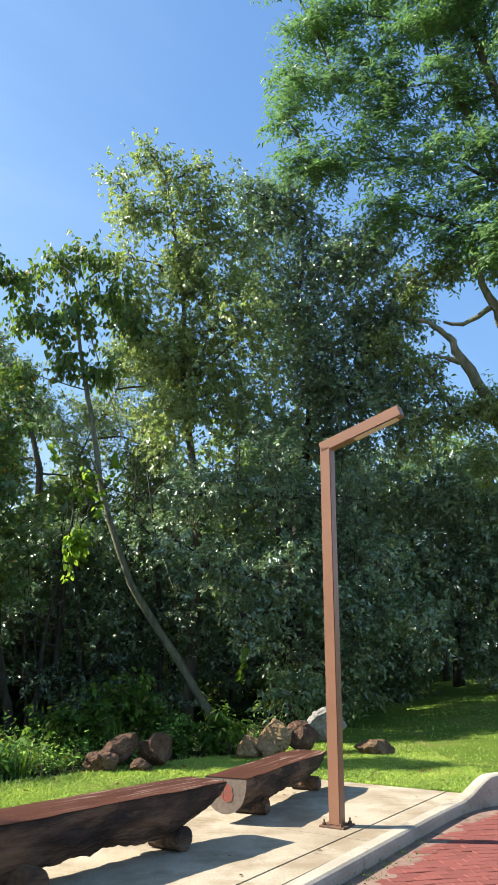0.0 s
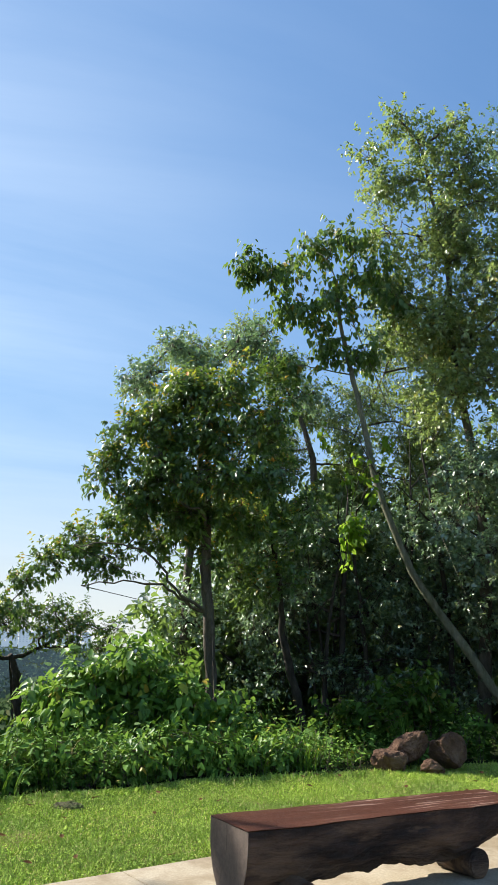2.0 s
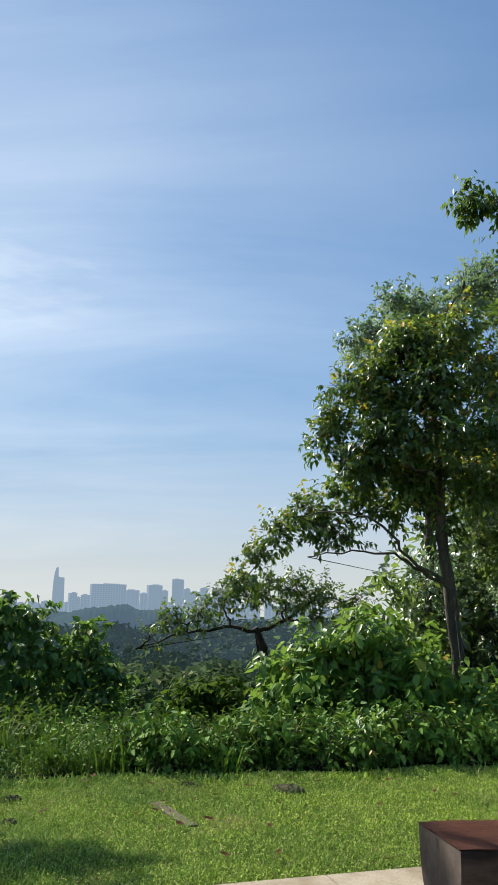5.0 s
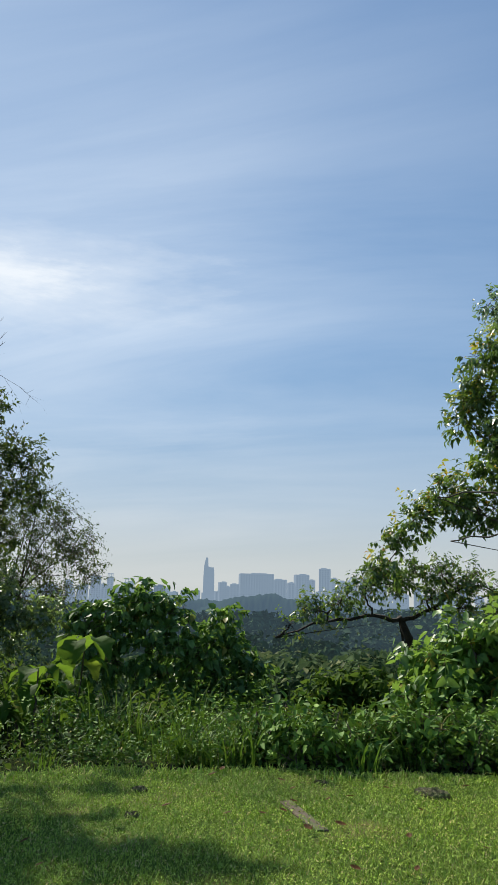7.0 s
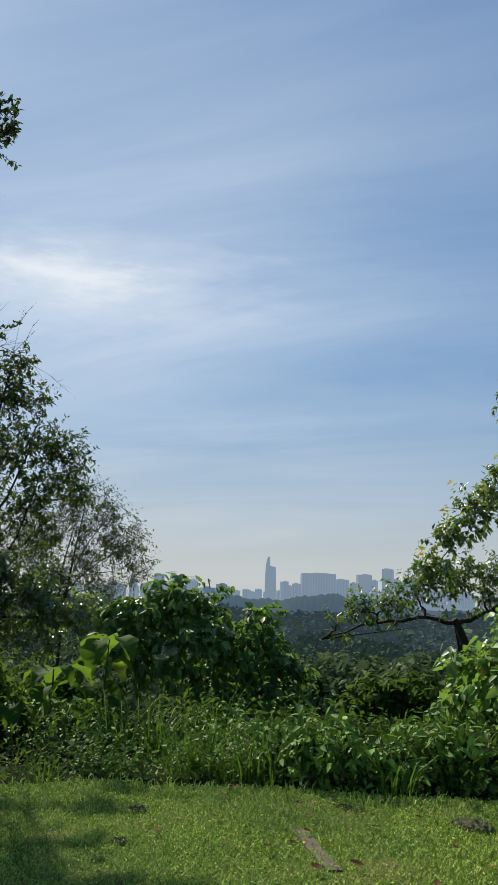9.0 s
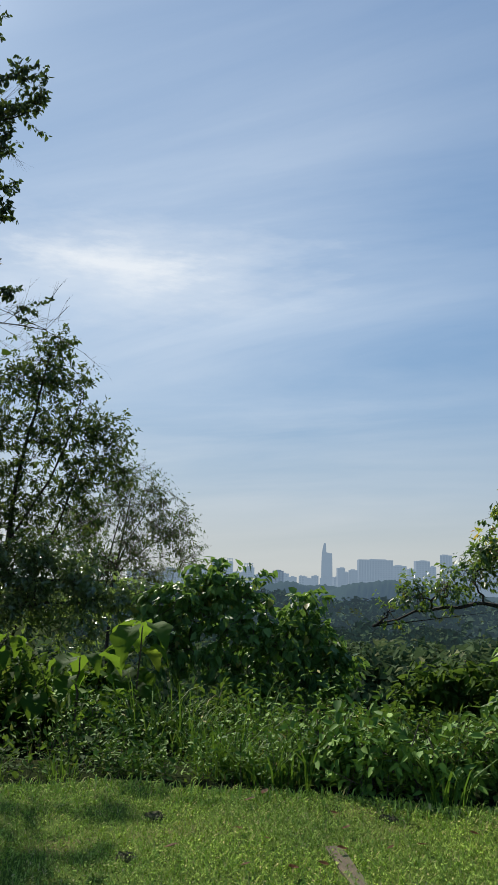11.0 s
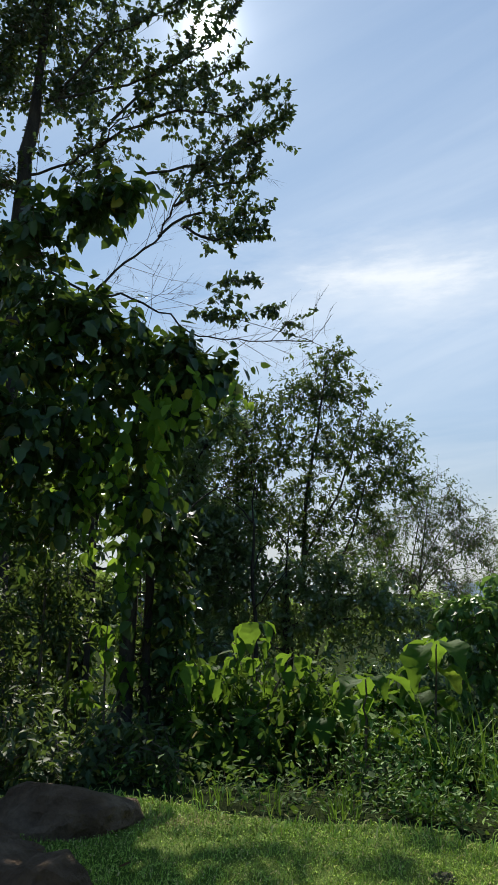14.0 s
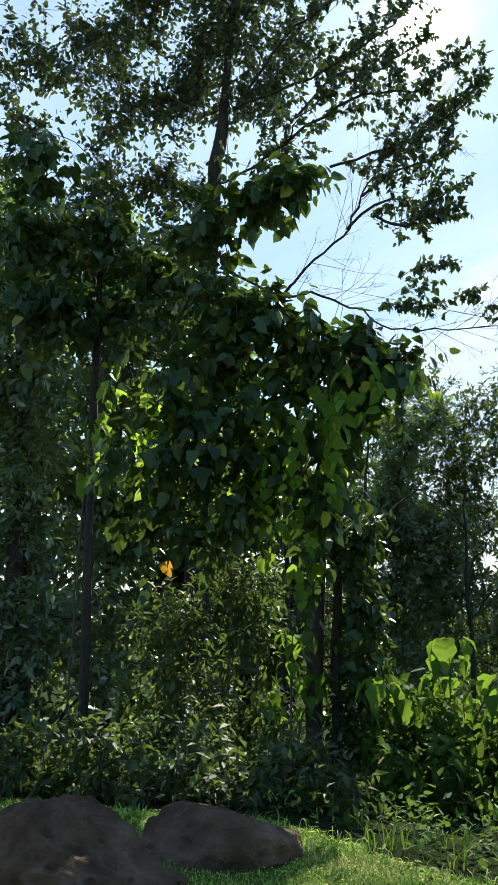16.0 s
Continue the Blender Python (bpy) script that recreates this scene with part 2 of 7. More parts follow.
M_tall = leafy("tall_grass", (0.022, 0.07, 0.01), (0.11, 0.21, 0.03), odd=(0.26, 0.24, 0.09), odd_share=0.03, rough=0.6, through_light=0.25, glow=(0.24, 0.42, 0.04), spec=0.1)
M_concrete = surface("pale_concrete", [(0.3, (0.28, 0.225, 0.15)), (0.5, (0.39, 0.33, 0.235)), (0.75, (0.46, 0.40, 0.30))], scale=1.1, grain=55, rough=0.9, bump=0.3, depth=0.006, spots=(1.9, 0.46, 0.64, (0.24, 0.185, 0.115)))
M_kerb = surface("kerb_concrete", [(0.3, (0.31, 0.27, 0.205)), (0.7, (0.46, 0.41, 0.32))], scale=1.6, grain=60, rough=0.9, bump=0.35, depth=0.008, spots=(2.6, 0.56, 0.74, (0.16, 0.135, 0.10)))
M_gutter = surface("gutter_mortar", [(0.3, (0.16, 0.10, 0.075)), (0.7, (0.28, 0.18, 0.13))], scale=4, grain=50, rough=0.95, spots=(5.0, 0.55, 0.66, (0.07, 0.06, 0.035)))
M_paver = surface("red_paver", [(0.3, (0.185, 0.056, 0.044)), (0.7, (0.25, 0.08, 0.062))], scale=2.5, grain=90, rough=0.9, bump=0.6, depth=0.008, per_piece=0.10, spec=0.25, spots=(1.3, 0.55, 0.8, (0.20, 0.09, 0.07)))
M_joint = surface("sandy_joint", [(0.3, (0.10, 0.036, 0.028)), (0.7, (0.145, 0.05, 0.038))], scale=6, grain=80, rough=0.95)
M_seat = surface("painted_log_top", [(0.25, (0.10, 0.038, 0.022)), (0.5, (0.165, 0.062, 0.037)), (0.75, (0.24, 0.10, 0.062))], scale=2.2, grain=26, rough=0.55, bump=0.8, depth=0.014, stretch=(0.22, 3.4, 1), spots=(6.5, 0.555, 0.62, (0.64, 0.44, 0.36), (0.5, 1.2)))
M_bark = surface("dark_log_bark", [(0.33, (0.022, 0.015, 0.011)), (0.47, (0.085, 0.052, 0.034)), (0.62, (0.24, 0.145, 0.085))], scale=3.0, grain=9, rough=0.7, bump=1.0, depth=0.14, stretch=(0.4, 1.8, 1.8), spots=(3.4, 0.52, 0.64, (0.30, 0.185, 0.105)))
M_cut = surface("painted_log_end", [(0.3, (0.085, 0.065, 0.055)), (0.7, (0.15, 0.115, 0.095))], scale=4, grain=30, rough=0.7, bump=0.4, depth=0.008)
M_cut_red = surface("tan_log_end", [(0.35, (0.15, 0.12, 0.095)), (0.62, (0.22, 0.165, 0.125))], scale=4.5, grain=30, rough=0.75, bump=0.3)
M_daub = surface("red_brushed_paint", [(0.38, (0.20, 0.115, 0.085)), (0.5, (0.26, 0.075, 0.052)), (0.65, (0.31, 0.085, 0.058))], scale=16, grain=50, rough=0.6, bump=0.2)
M_steel = surface("brown_painted_steel", [(0.3, (0.215, 0.108, 0.064)), (0.7, (0.26, 0.132, 0.08))], scale=1.5, grain=60, rough=0.36, bump=0.03, depth=0.002, spec=0.5, mottle=0.2)
M_led = plain("lamp_diffuser", (0.75, 0.62, 0.42), 0.35)
M_rust = surface("rusty_bolt", [(0.3, (0.06, 0.03, 0.02)), (0.7, (0.18, 0.09, 0.05))], scale=20, grain=90, rough=0.8)
M_rock = surface("red_brown_rock", [(0.28, (0.075, 0.045, 0.03)), (0.5, (0.165, 0.096, 0.064)), (0.75, (0.28, 0.18, 0.125))], scale=3.5, grain=22, rough=0.95, bump=1.0, depth=0.07, spec=0.2)
M_rock_ochre = surface("ochre_rock", [(0.25, (0.14, 0.08, 0.035)), (0.5, (0.30, 0.19, 0.09)), (0.75, (0.40, 0.30, 0.18))], scale=2.4, grain=20, rough=0.9, bump=0.8, depth=0.04)
M_rock_pale = surface("pale_grey_rock", [(0.3, (0.16, 0.15, 0.13)), (0.55, (0.33, 0.31, 0.27)), (0.75, (0.44, 0.37, 0.27))], scale=2.2, grain=18, rough=0.9, bump=0.9, depth=0.05)
M_rock_dark = surface("dark_brown_rock", [(0.3, (0.09, 0.055, 0.03)), (0.52, (0.19, 0.12, 0.068)), (0.78, (0.36, 0.25, 0.16))], scale=2.6, grain=14, rough=0.9, bump=1.0, depth=0.08, spec=0.2)
M_trunk = surface("grey_bark", [(0.3, (0.06, 0.05, 0.04)), (0.6, (0.13, 0.11, 0.085)), (0.8, (0.22, 0.19, 0.15))], scale=5, grain=30, rough=0.9, bump=0.8, depth=0.03, stretch=(2, 2, 0.5))
M_trunk_dark = surface("dark_bark", [(0.3, (0.025, 0.02, 0.016)), (0.6, (0.06, 0.05, 0.04)), (0.8, (0.11, 0.09, 0.07))], scale=5, grain=30, rough=0.9, bump=0.8, depth=0.03, stretch=(2, 2, 0.5))
M_mossy = surface("pale_mossy_bark", [(0.3, (0.11, 0.115, 0.07)), (0.55, (0.20, 0.20, 0.135)), (0.8, (0.30, 0.28, 0.21))], scale=5, grain=30, rough=0.9, bump=0.8, depth=0.03, stretch=(2, 2, 0.5))
M_twig = surface("twig_bark", [(0.3, (0.07, 0.055, 0.04)), (0.7, (0.14, 0.11, 0.08))], scale=8, grain=40, rough=0.85, bump=0)
M_glossy = leafy("glossy_dark_leaves", (0.085, 0.15, 0.10), (0.27, 0.36, 0.21), odd=(0.36, 0.36, 0.12), odd_share=0.04, rough=0.38, through_light=0.34, glow=(0.24, 0.42, 0.15), spec=1.0, wax=1.0)
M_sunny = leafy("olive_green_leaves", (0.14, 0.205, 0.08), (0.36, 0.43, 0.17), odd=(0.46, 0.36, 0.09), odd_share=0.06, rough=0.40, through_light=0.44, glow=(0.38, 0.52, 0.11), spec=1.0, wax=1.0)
M_feather = leafy("feathery_fresh_leaves", (0.07, 0.165, 0.06), (0.21, 0.34, 0.12), rough=0.45, through_light=0.36, glow=(0.26, 0.48, 0.13), spec=0.4)
M_broad = leafy("broad_green_leaves", (0.036, 0.088, 0.032), (0.135, 0.235, 0.055), odd=(0.40, 0.26, 0.04), odd_share=0.015, rough=0.42, through_light=0.25, glow=(0.30, 0.48, 0.05), spec=0.7, wax=0.2)
# vine darkened in colour, as a mass seen against the sun
M_vine = leafy("vine_leaves_darkened", (0.02, 0.052, 0.018), (0.055, 0.11, 0.03), odd=(0.25, 0.26, 0.04), odd_share=0.02, rough=0.45, through_light=0.16, glow=(0.22, 0.36, 0.04), spec=0.35)
M_bigleaf = leafy("big_soft_leaves", (0.04, 0.10, 0.014), (0.12, 0.23, 0.03), odd=(0.26, 0.25, 0.05), odd_share=0.05, rough=0.7, through_light=0.38, glow=(0.30, 0.50, 0.04), per_object=True, spec=0.1)
# brighter leaf colour; in the vine curtain it paints the sunlit strands
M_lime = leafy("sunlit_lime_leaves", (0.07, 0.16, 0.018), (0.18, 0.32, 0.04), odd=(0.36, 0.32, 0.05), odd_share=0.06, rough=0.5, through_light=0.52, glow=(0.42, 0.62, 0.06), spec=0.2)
M_under = leafy("undergrowth_leaves", (0.02, 0.055, 0.012), (0.085, 0.16, 0.03), odd=(0.22, 0.18, 0.05), odd_share=0.03, rough=0.75, through_light=0.25, glow=(0.26, 0.42, 0.05), spec=0.08)
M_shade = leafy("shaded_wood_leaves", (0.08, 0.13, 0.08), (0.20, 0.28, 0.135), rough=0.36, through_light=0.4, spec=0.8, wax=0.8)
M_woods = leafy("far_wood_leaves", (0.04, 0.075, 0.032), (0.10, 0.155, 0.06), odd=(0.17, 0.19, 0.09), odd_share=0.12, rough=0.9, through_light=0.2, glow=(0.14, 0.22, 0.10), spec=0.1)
# far crowns carry their haze as a faint bluish glow of the leaves
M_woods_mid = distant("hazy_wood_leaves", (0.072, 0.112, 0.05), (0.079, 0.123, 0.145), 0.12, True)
M_woods_far = distant("hazy_far_wood_leaves", (0.06, 0.095, 0.05), (0.088, 0.136, 0.176), 0.24, True)
M_litter = leafy("fallen_leaves", (0.09, 0.045, 0.02), (0.30, 0.14, 0.05), rough=0.7, through_light=0.1, glow=(0.3, 0.12, 0.04), spec=0.2)
M_plank = surface("weathered_plank", [(0.3, (0.09, 0.07, 0.045)), (0.7, (0.17, 0.13, 0.085))], scale=5, grain=30, rough=0.95, stretch=(0.4, 3, 1), spots=(9.0, 0.5, 0.62, (0.07, 0.11, 0.02)))
M_soil = surface("bare_soil", [(0.3, (0.06, 0.055, 0.025)), (0.55, (0.10, 0.10, 0.04)), (0.7, (0.10, 0.15, 0.03))], scale=14, grain=40, rough=0.95, bump=0.8, depth=0.03)
# haze over city, hills and plain is built into each material's glow
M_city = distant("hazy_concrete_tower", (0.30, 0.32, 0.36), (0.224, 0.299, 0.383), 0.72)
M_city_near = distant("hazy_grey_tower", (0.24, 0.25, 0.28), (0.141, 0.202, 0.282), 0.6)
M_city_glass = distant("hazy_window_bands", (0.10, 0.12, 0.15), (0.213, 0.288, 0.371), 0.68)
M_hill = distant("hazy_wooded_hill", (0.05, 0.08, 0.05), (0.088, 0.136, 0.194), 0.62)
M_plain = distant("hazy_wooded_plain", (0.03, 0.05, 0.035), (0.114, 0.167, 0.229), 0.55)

# silhouette of the tree before the sun, put into a darker leaf colour
M_against = leafy("leaves_darkened_against_sun", (0.03, 0.05, 0.028), (0.075, 0.11, 0.05), odd=(0.2, 0.2, 0.05), odd_share=0.02, rough=0.5, through_light=0.14, glow=(0.2, 0.32, 0.05), spec=0.4)
M_droop = leafy("dull_drooping_leaves", (0.045, 0.10, 0.035), (0.16, 0.25, 0.075), odd=(0.34, 0.22, 0.05), odd_share=0.04, rough=0.5, through_light=0.34, glow=(0.30, 0.46, 0.06), spec=0.4)
M_withered = leafy("withered_orange_leaf", (0.55, 0.30, 0.03), (0.6, 0.34, 0.04), rough=0.5, through_light=0.5, glow=(0.85, 0.45, 0.03), spec=0.2)
M_verge = leafy("verge_weed_leaves", (0.06, 0.145, 0.03), (0.20, 0.34, 0.06), odd=(0.26, 0.24, 0.06), odd_share=0.03, rough=0.65, through_light=0.08, glow=(0.26, 0.46, 0.05), spec=0.12)
M_young = leafy("young_orange_leaves", (0.16, 0.28, 0.04), (0.34, 0.38, 0.05), odd=(0.55, 0.22, 0.05), odd_share=0.26, rough=0.4, through_light=0.42, glow=(0.5, 0.5, 0.05), spec=0.5)
M_edge = leafy("bright_edge_leaves", (0.065, 0.16, 0.034), (0.225, 0.39, 0.075), odd=(0.42, 0.30, 0.05), odd_share=0.03, rough=0.45, through_light=0.34, glow=(0.34, 0.54, 0.07), spec=0.4)
# base colour darkened for backlit crowns and for undergrowth in shade
M_back = leafy("leaves_darkened_as_backlit", (0.035, 0.06, 0.03), (0.095, 0.14, 0.055), odd=(0.2, 0.2, 0.05), odd_share=0.03, rough=0.62, through_light=0.24, glow=(0.24, 0.36, 0.05), spec=0.2)
M_curl = leafy("dark_curling_leaves", (0.045, 0.12, 0.032), (0.17, 0.30, 0.085), odd=(0.28, 0.26, 0.06), odd_share=0.02, rough=0.48, through_light=0.3, glow=(0.28, 0.48, 0.07), spec=0.3)


# ---- mesh helpers ----
def part(name, bm, material, parent, label=""):
    data = bpy.data.meshes.new(name)
    bm.to_mesh(data)
    bm.free()
    data.materials.append(material)
    ob = new(name, data)
    ob.parent = parent
    if label:
        tagged(ob, label)
    return ob


def part_from(name, verts, faces, material, parent, label="", smooth=False):
    """One mesh from an array of places and one of equal-sided faces."""
    data = bpy.data.meshes.new(name)
    verts, faces = np.asarray(verts, np.float32), np.asarray(faces, np.int32)
    n, k = faces.shape
    data.vertices.add(len(verts))
    data.vertices.foreach_set("co", verts.ravel())
    data.loops.add(n * k)
    data.loops.foreach_set("vertex_index", faces.ravel())
    data.polygons.add(n)
    data.polygons.foreach_set("loop_start", np.arange(0, n * k, k, dtype=np.int32))
    if smooth:
        data.polygons.foreach_set("use_smooth", np.ones(n, bool))
    data.update(calc_edges=True)
    data.materials.append(material)
    ob = new(name, data)
    ob.parent = parent
    if label:
        tagged(ob, label)
    return ob


def thing(name, place, label, category, group="", kind=""):
    ob = new(name)
    ob.location = place
    ob.empty_display_size = 0.2
    return tagged(ob, label, category, group, kind)


def unit(v):
    return v / np.maximum(np.linalg.norm(v, axis=-1, keepdims=True), 1e-9)


def tube(points, radii, sides=8, wobble=0.0, seed=0):
    """A tapered limb along a line of points, smoothed, closed at its ends."""
    rng = np.random.default_rng(seed)
    p = np.array(points, float)
    n = max(2, len(p))
    s = np.linspace(0, n - 1, (n - 1) * 4 + 1)
    out = []
    for v in s:
        i = min(int(v), n - 2)
        f = v - i
        p0, p1, p2, p3 = p[max(i - 1, 0)], p[i], p[i + 1], p[min(i + 2, n - 1)]
        out.append(0.5 * ((2 * p1) + (p2 - p0) * f + (2 * p0 - 5 * p1 + 4 * p2 - p3) * f * f + (3 * p1 - p0 - 3 * p2 + p3) * f ** 3))
    q = np.array(out)
    if wobble:
        q[1:-1] += rng.normal(0, wobble, (len(q) - 2, 3))
    r = np.interp(s, np.linspace(0, n - 1, len(radii)), radii)
    ahead = unit(np.gradient(q, axis=0))
    side = unit(np.cross(ahead, np.array([0.31, 0.17, 0.94]) if abs(ahead[0][2]) < 0.8 else np.array([0.9, 0.4, 0.1])))
    other = np.cross(ahead, side)
    ang = np.linspace(0, 2 * np.pi, sides, endpoint=False)
    wave = 1 + rng.normal(0, 0.07, (len(q), sides))
    ring = q[:, None] + (r[:, None] * wave)[..., None] * (np.cos(ang)[None, :, None] * side[:, None] + np.sin(ang)[None, :, None] * other[:, None])
    verts = np.vstack([ring.reshape(-1, 3), q[:1], q[-1:]])
    faces = []
    for i in range(len(q) - 1):
        for j in range(sides):
            k = (j + 1) % sides
            faces.append((i * sides + j, i * sides + k, (i + 1) * sides + k, (i + 1) * sides + j))
    a, b = len(verts) - 2, len(verts) - 1
    last = (len(q) - 1) * sides
    for j in range(0, sides, 2):
        faces.append((a, (j + 2) % sides, j + 1, j))
        faces.append((b, last + j, last + j + 1, last + (j + 2) % sides))
    return verts, np.array(faces)


def leaf_mesh(base, ahead, face, length, width, broad=False):
    """Leaves as arrays: folded along the rib, pointed, or broad and heart-shaped."""
    n = len(base)
    side = unit(np.cross(ahead, face))
    lift = np.cross(side, ahead)
    L, W = length[:, None], width[:, None]
    tip = base + ahead * L - lift * L * 0.12
    if not broad:
        a = base + ahead * L * 0.42 + side * W * 0.5 + lift * W * 0.18
        b = base + ahead * L * 0.42 - side * W * 0.5 + lift * W * 0.18
        verts = np.stack([base, a, tip, b], 1).reshape(-1, 3)
        i = np.arange(n)[:, None] * 4
        return verts, np.vstack([i + np.array([[0, 1, 2]]), i + np.array([[0, 2, 3]])])
    a1 = base + ahead * L * 0.12 + side * W * 0.46 + lift * W * 0.12
    a2 = base + ahead * L * 0.55 + side * W * 0.42 + lift * W * 0.08 - lift * L * 0.03
    b1 = base + ahead * L * 0.12 - side * W * 0.46 + lift * W * 0.12
    b2 = base + ahead * L * 0.55 - side * W * 0.42 + lift * W * 0.08 - lift * L * 0.03
    verts = np.stack([base, a1, a2, tip, b2, b1], 1).reshape(-1, 3)
    i = np.arange(n)[:, None] * 6
    return verts, np.vstack([i + np.array([[0, 1, 2]]), i + np.array([[0, 2, 3]]), i + np.array([[0, 3, 4]]), i + np.array([[0, 4, 5]])])


def sprays(rng, clumps, per_area, reach=0.3, spread=1.0, hollow=0.45, squash=0.92):
    """Where twigs of leaves begin and the way that they grow, over uneven clumps (x, y, z, radius)."""
    starts, ways = [], []
    lumpy = []
    for x, y, z, r in clumps:
        # every clump breaks up into smaller tufts
        if r > 0.16:
            for _ in range(11):
                d = unit(rng.normal(0, 1, 3)) * np.array([1, 1, 0.9])
                s, o = r * rng.uniform(0.18, 0.44), r * rng.uniform(0.45, 1.12)
                lumpy.append((x + d[0] * o, y + d[1] * o, z + d[2] * o, s))
            lumpy.append((x, y, z, r * 0.5))
        else:
            lumpy.append((x, y, z, r))
    for x, y, z, r in lumpy:
        n = max(4, int(0.66 * per_area * 4 * np.pi * r * r))
        d = unit(rng.normal(0, 1, (n, 3)))
        lumps = unit(rng.normal(0, 1, (9, 3)))
        swell = 0.85 + 0.35 * np.clip((d @ lumps.T).max(1) - 0.55, 0, 1) / 0.45
        r = max(0.45 * r, r - 0.4 * reach)
        rad = r * (hollow + (1.02 - hollow) * np.sqrt(rng.random(n))) * swell
        o = np.array([x, y, z]) + d * rad[:, None] * np.array([spread, spread, squash])
        starts.append(o)
        ways.append(unit(d * 0.75 + rng.normal(0, 0.45, (n, 3)) + np.array([0, 0, 0.12])))
    return np.vstack(starts), np.vstack(ways)


def foliage(rng, starts, ways, count, reach, leaf, droop, broad=False, across=0.85, fronds=False, whorl=False):
    """Leaves set along twigs, or bunched in whorls at their tips. leaf: length and width."""
    n = len(starts)
    at = (np.arange(count) + 0.6) / count
    if whorl:
        at = 0.55 + 0.45 * at
    ways = ways * (rng.uniform(0.75, 1.2, (n, 1)) if fronds else rng.uniform(0.5, 1.7, (n, 1)))
    base = (starts[:, None] + ways[:, None] * (at * reach)[None, :, None] + rng.normal(0, reach * 0.05, (n, count, 3))).reshape(-1, 3)
    if fronds:
        base[:, 2] -= np.tile(at ** 2 * reach * 0.4, n)
    way = np.repeat(unit(ways), count, 0)
    some = unit(np.cross(way, rng.normal(0, 1, way.shape)))
    if fronds:
        # leaflets stand in two flat ranks
        some = unit(np.cross(way, np.array([0.05, 0.02, 1.0]))) * np.where(np.arange(len(way)) % 2, 1, -1)[:, None]
    ahead = unit(way * 0.55 + some * across + np.array([0, 0, -droop]) + rng.normal(0, 0.25, way.shape))
    face = unit(np.array([0, 0, 0.62]) + way * 0.5 + np.array(to_sun) * 0.24 + rng.normal(0, 0.42, way.shape))
    size = rng.uniform(0.6, 1.25, len(base))
    return leaf_mesh(base, ahead, face, leaf[0] * size, leaf[1] * size * rng.uniform(0.8, 1.15, len(base)), broad)


def twig_mesh(starts, ways, reach, back=0.6, thick=0.006):
    """Thin three-sided twigs."""
    a, b = starts - ways * reach * back, starts + ways * reach
    s = unit(np.cross(ways, np.array([0.3, 0.5, 0.8])))
    o = np.cross(ways, s)
    ring = []
    for k in range(3):
        g = 2 * np.pi * k / 3
        off = np.cos(g) * s + np.sin(g) * o
        ring += [a + off * thick, b + off * thick * 0.35]
    verts = np.stack(ring, 1).reshape(-1, 3)
    i = np.arange(len(starts))[:, None] * 6
    return verts, np.vstack([i + np.array([[0, 1, 3, 2]]), i + np.array([[2, 3, 5, 4]]), i + np.array([[4, 5, 1, 0]])])


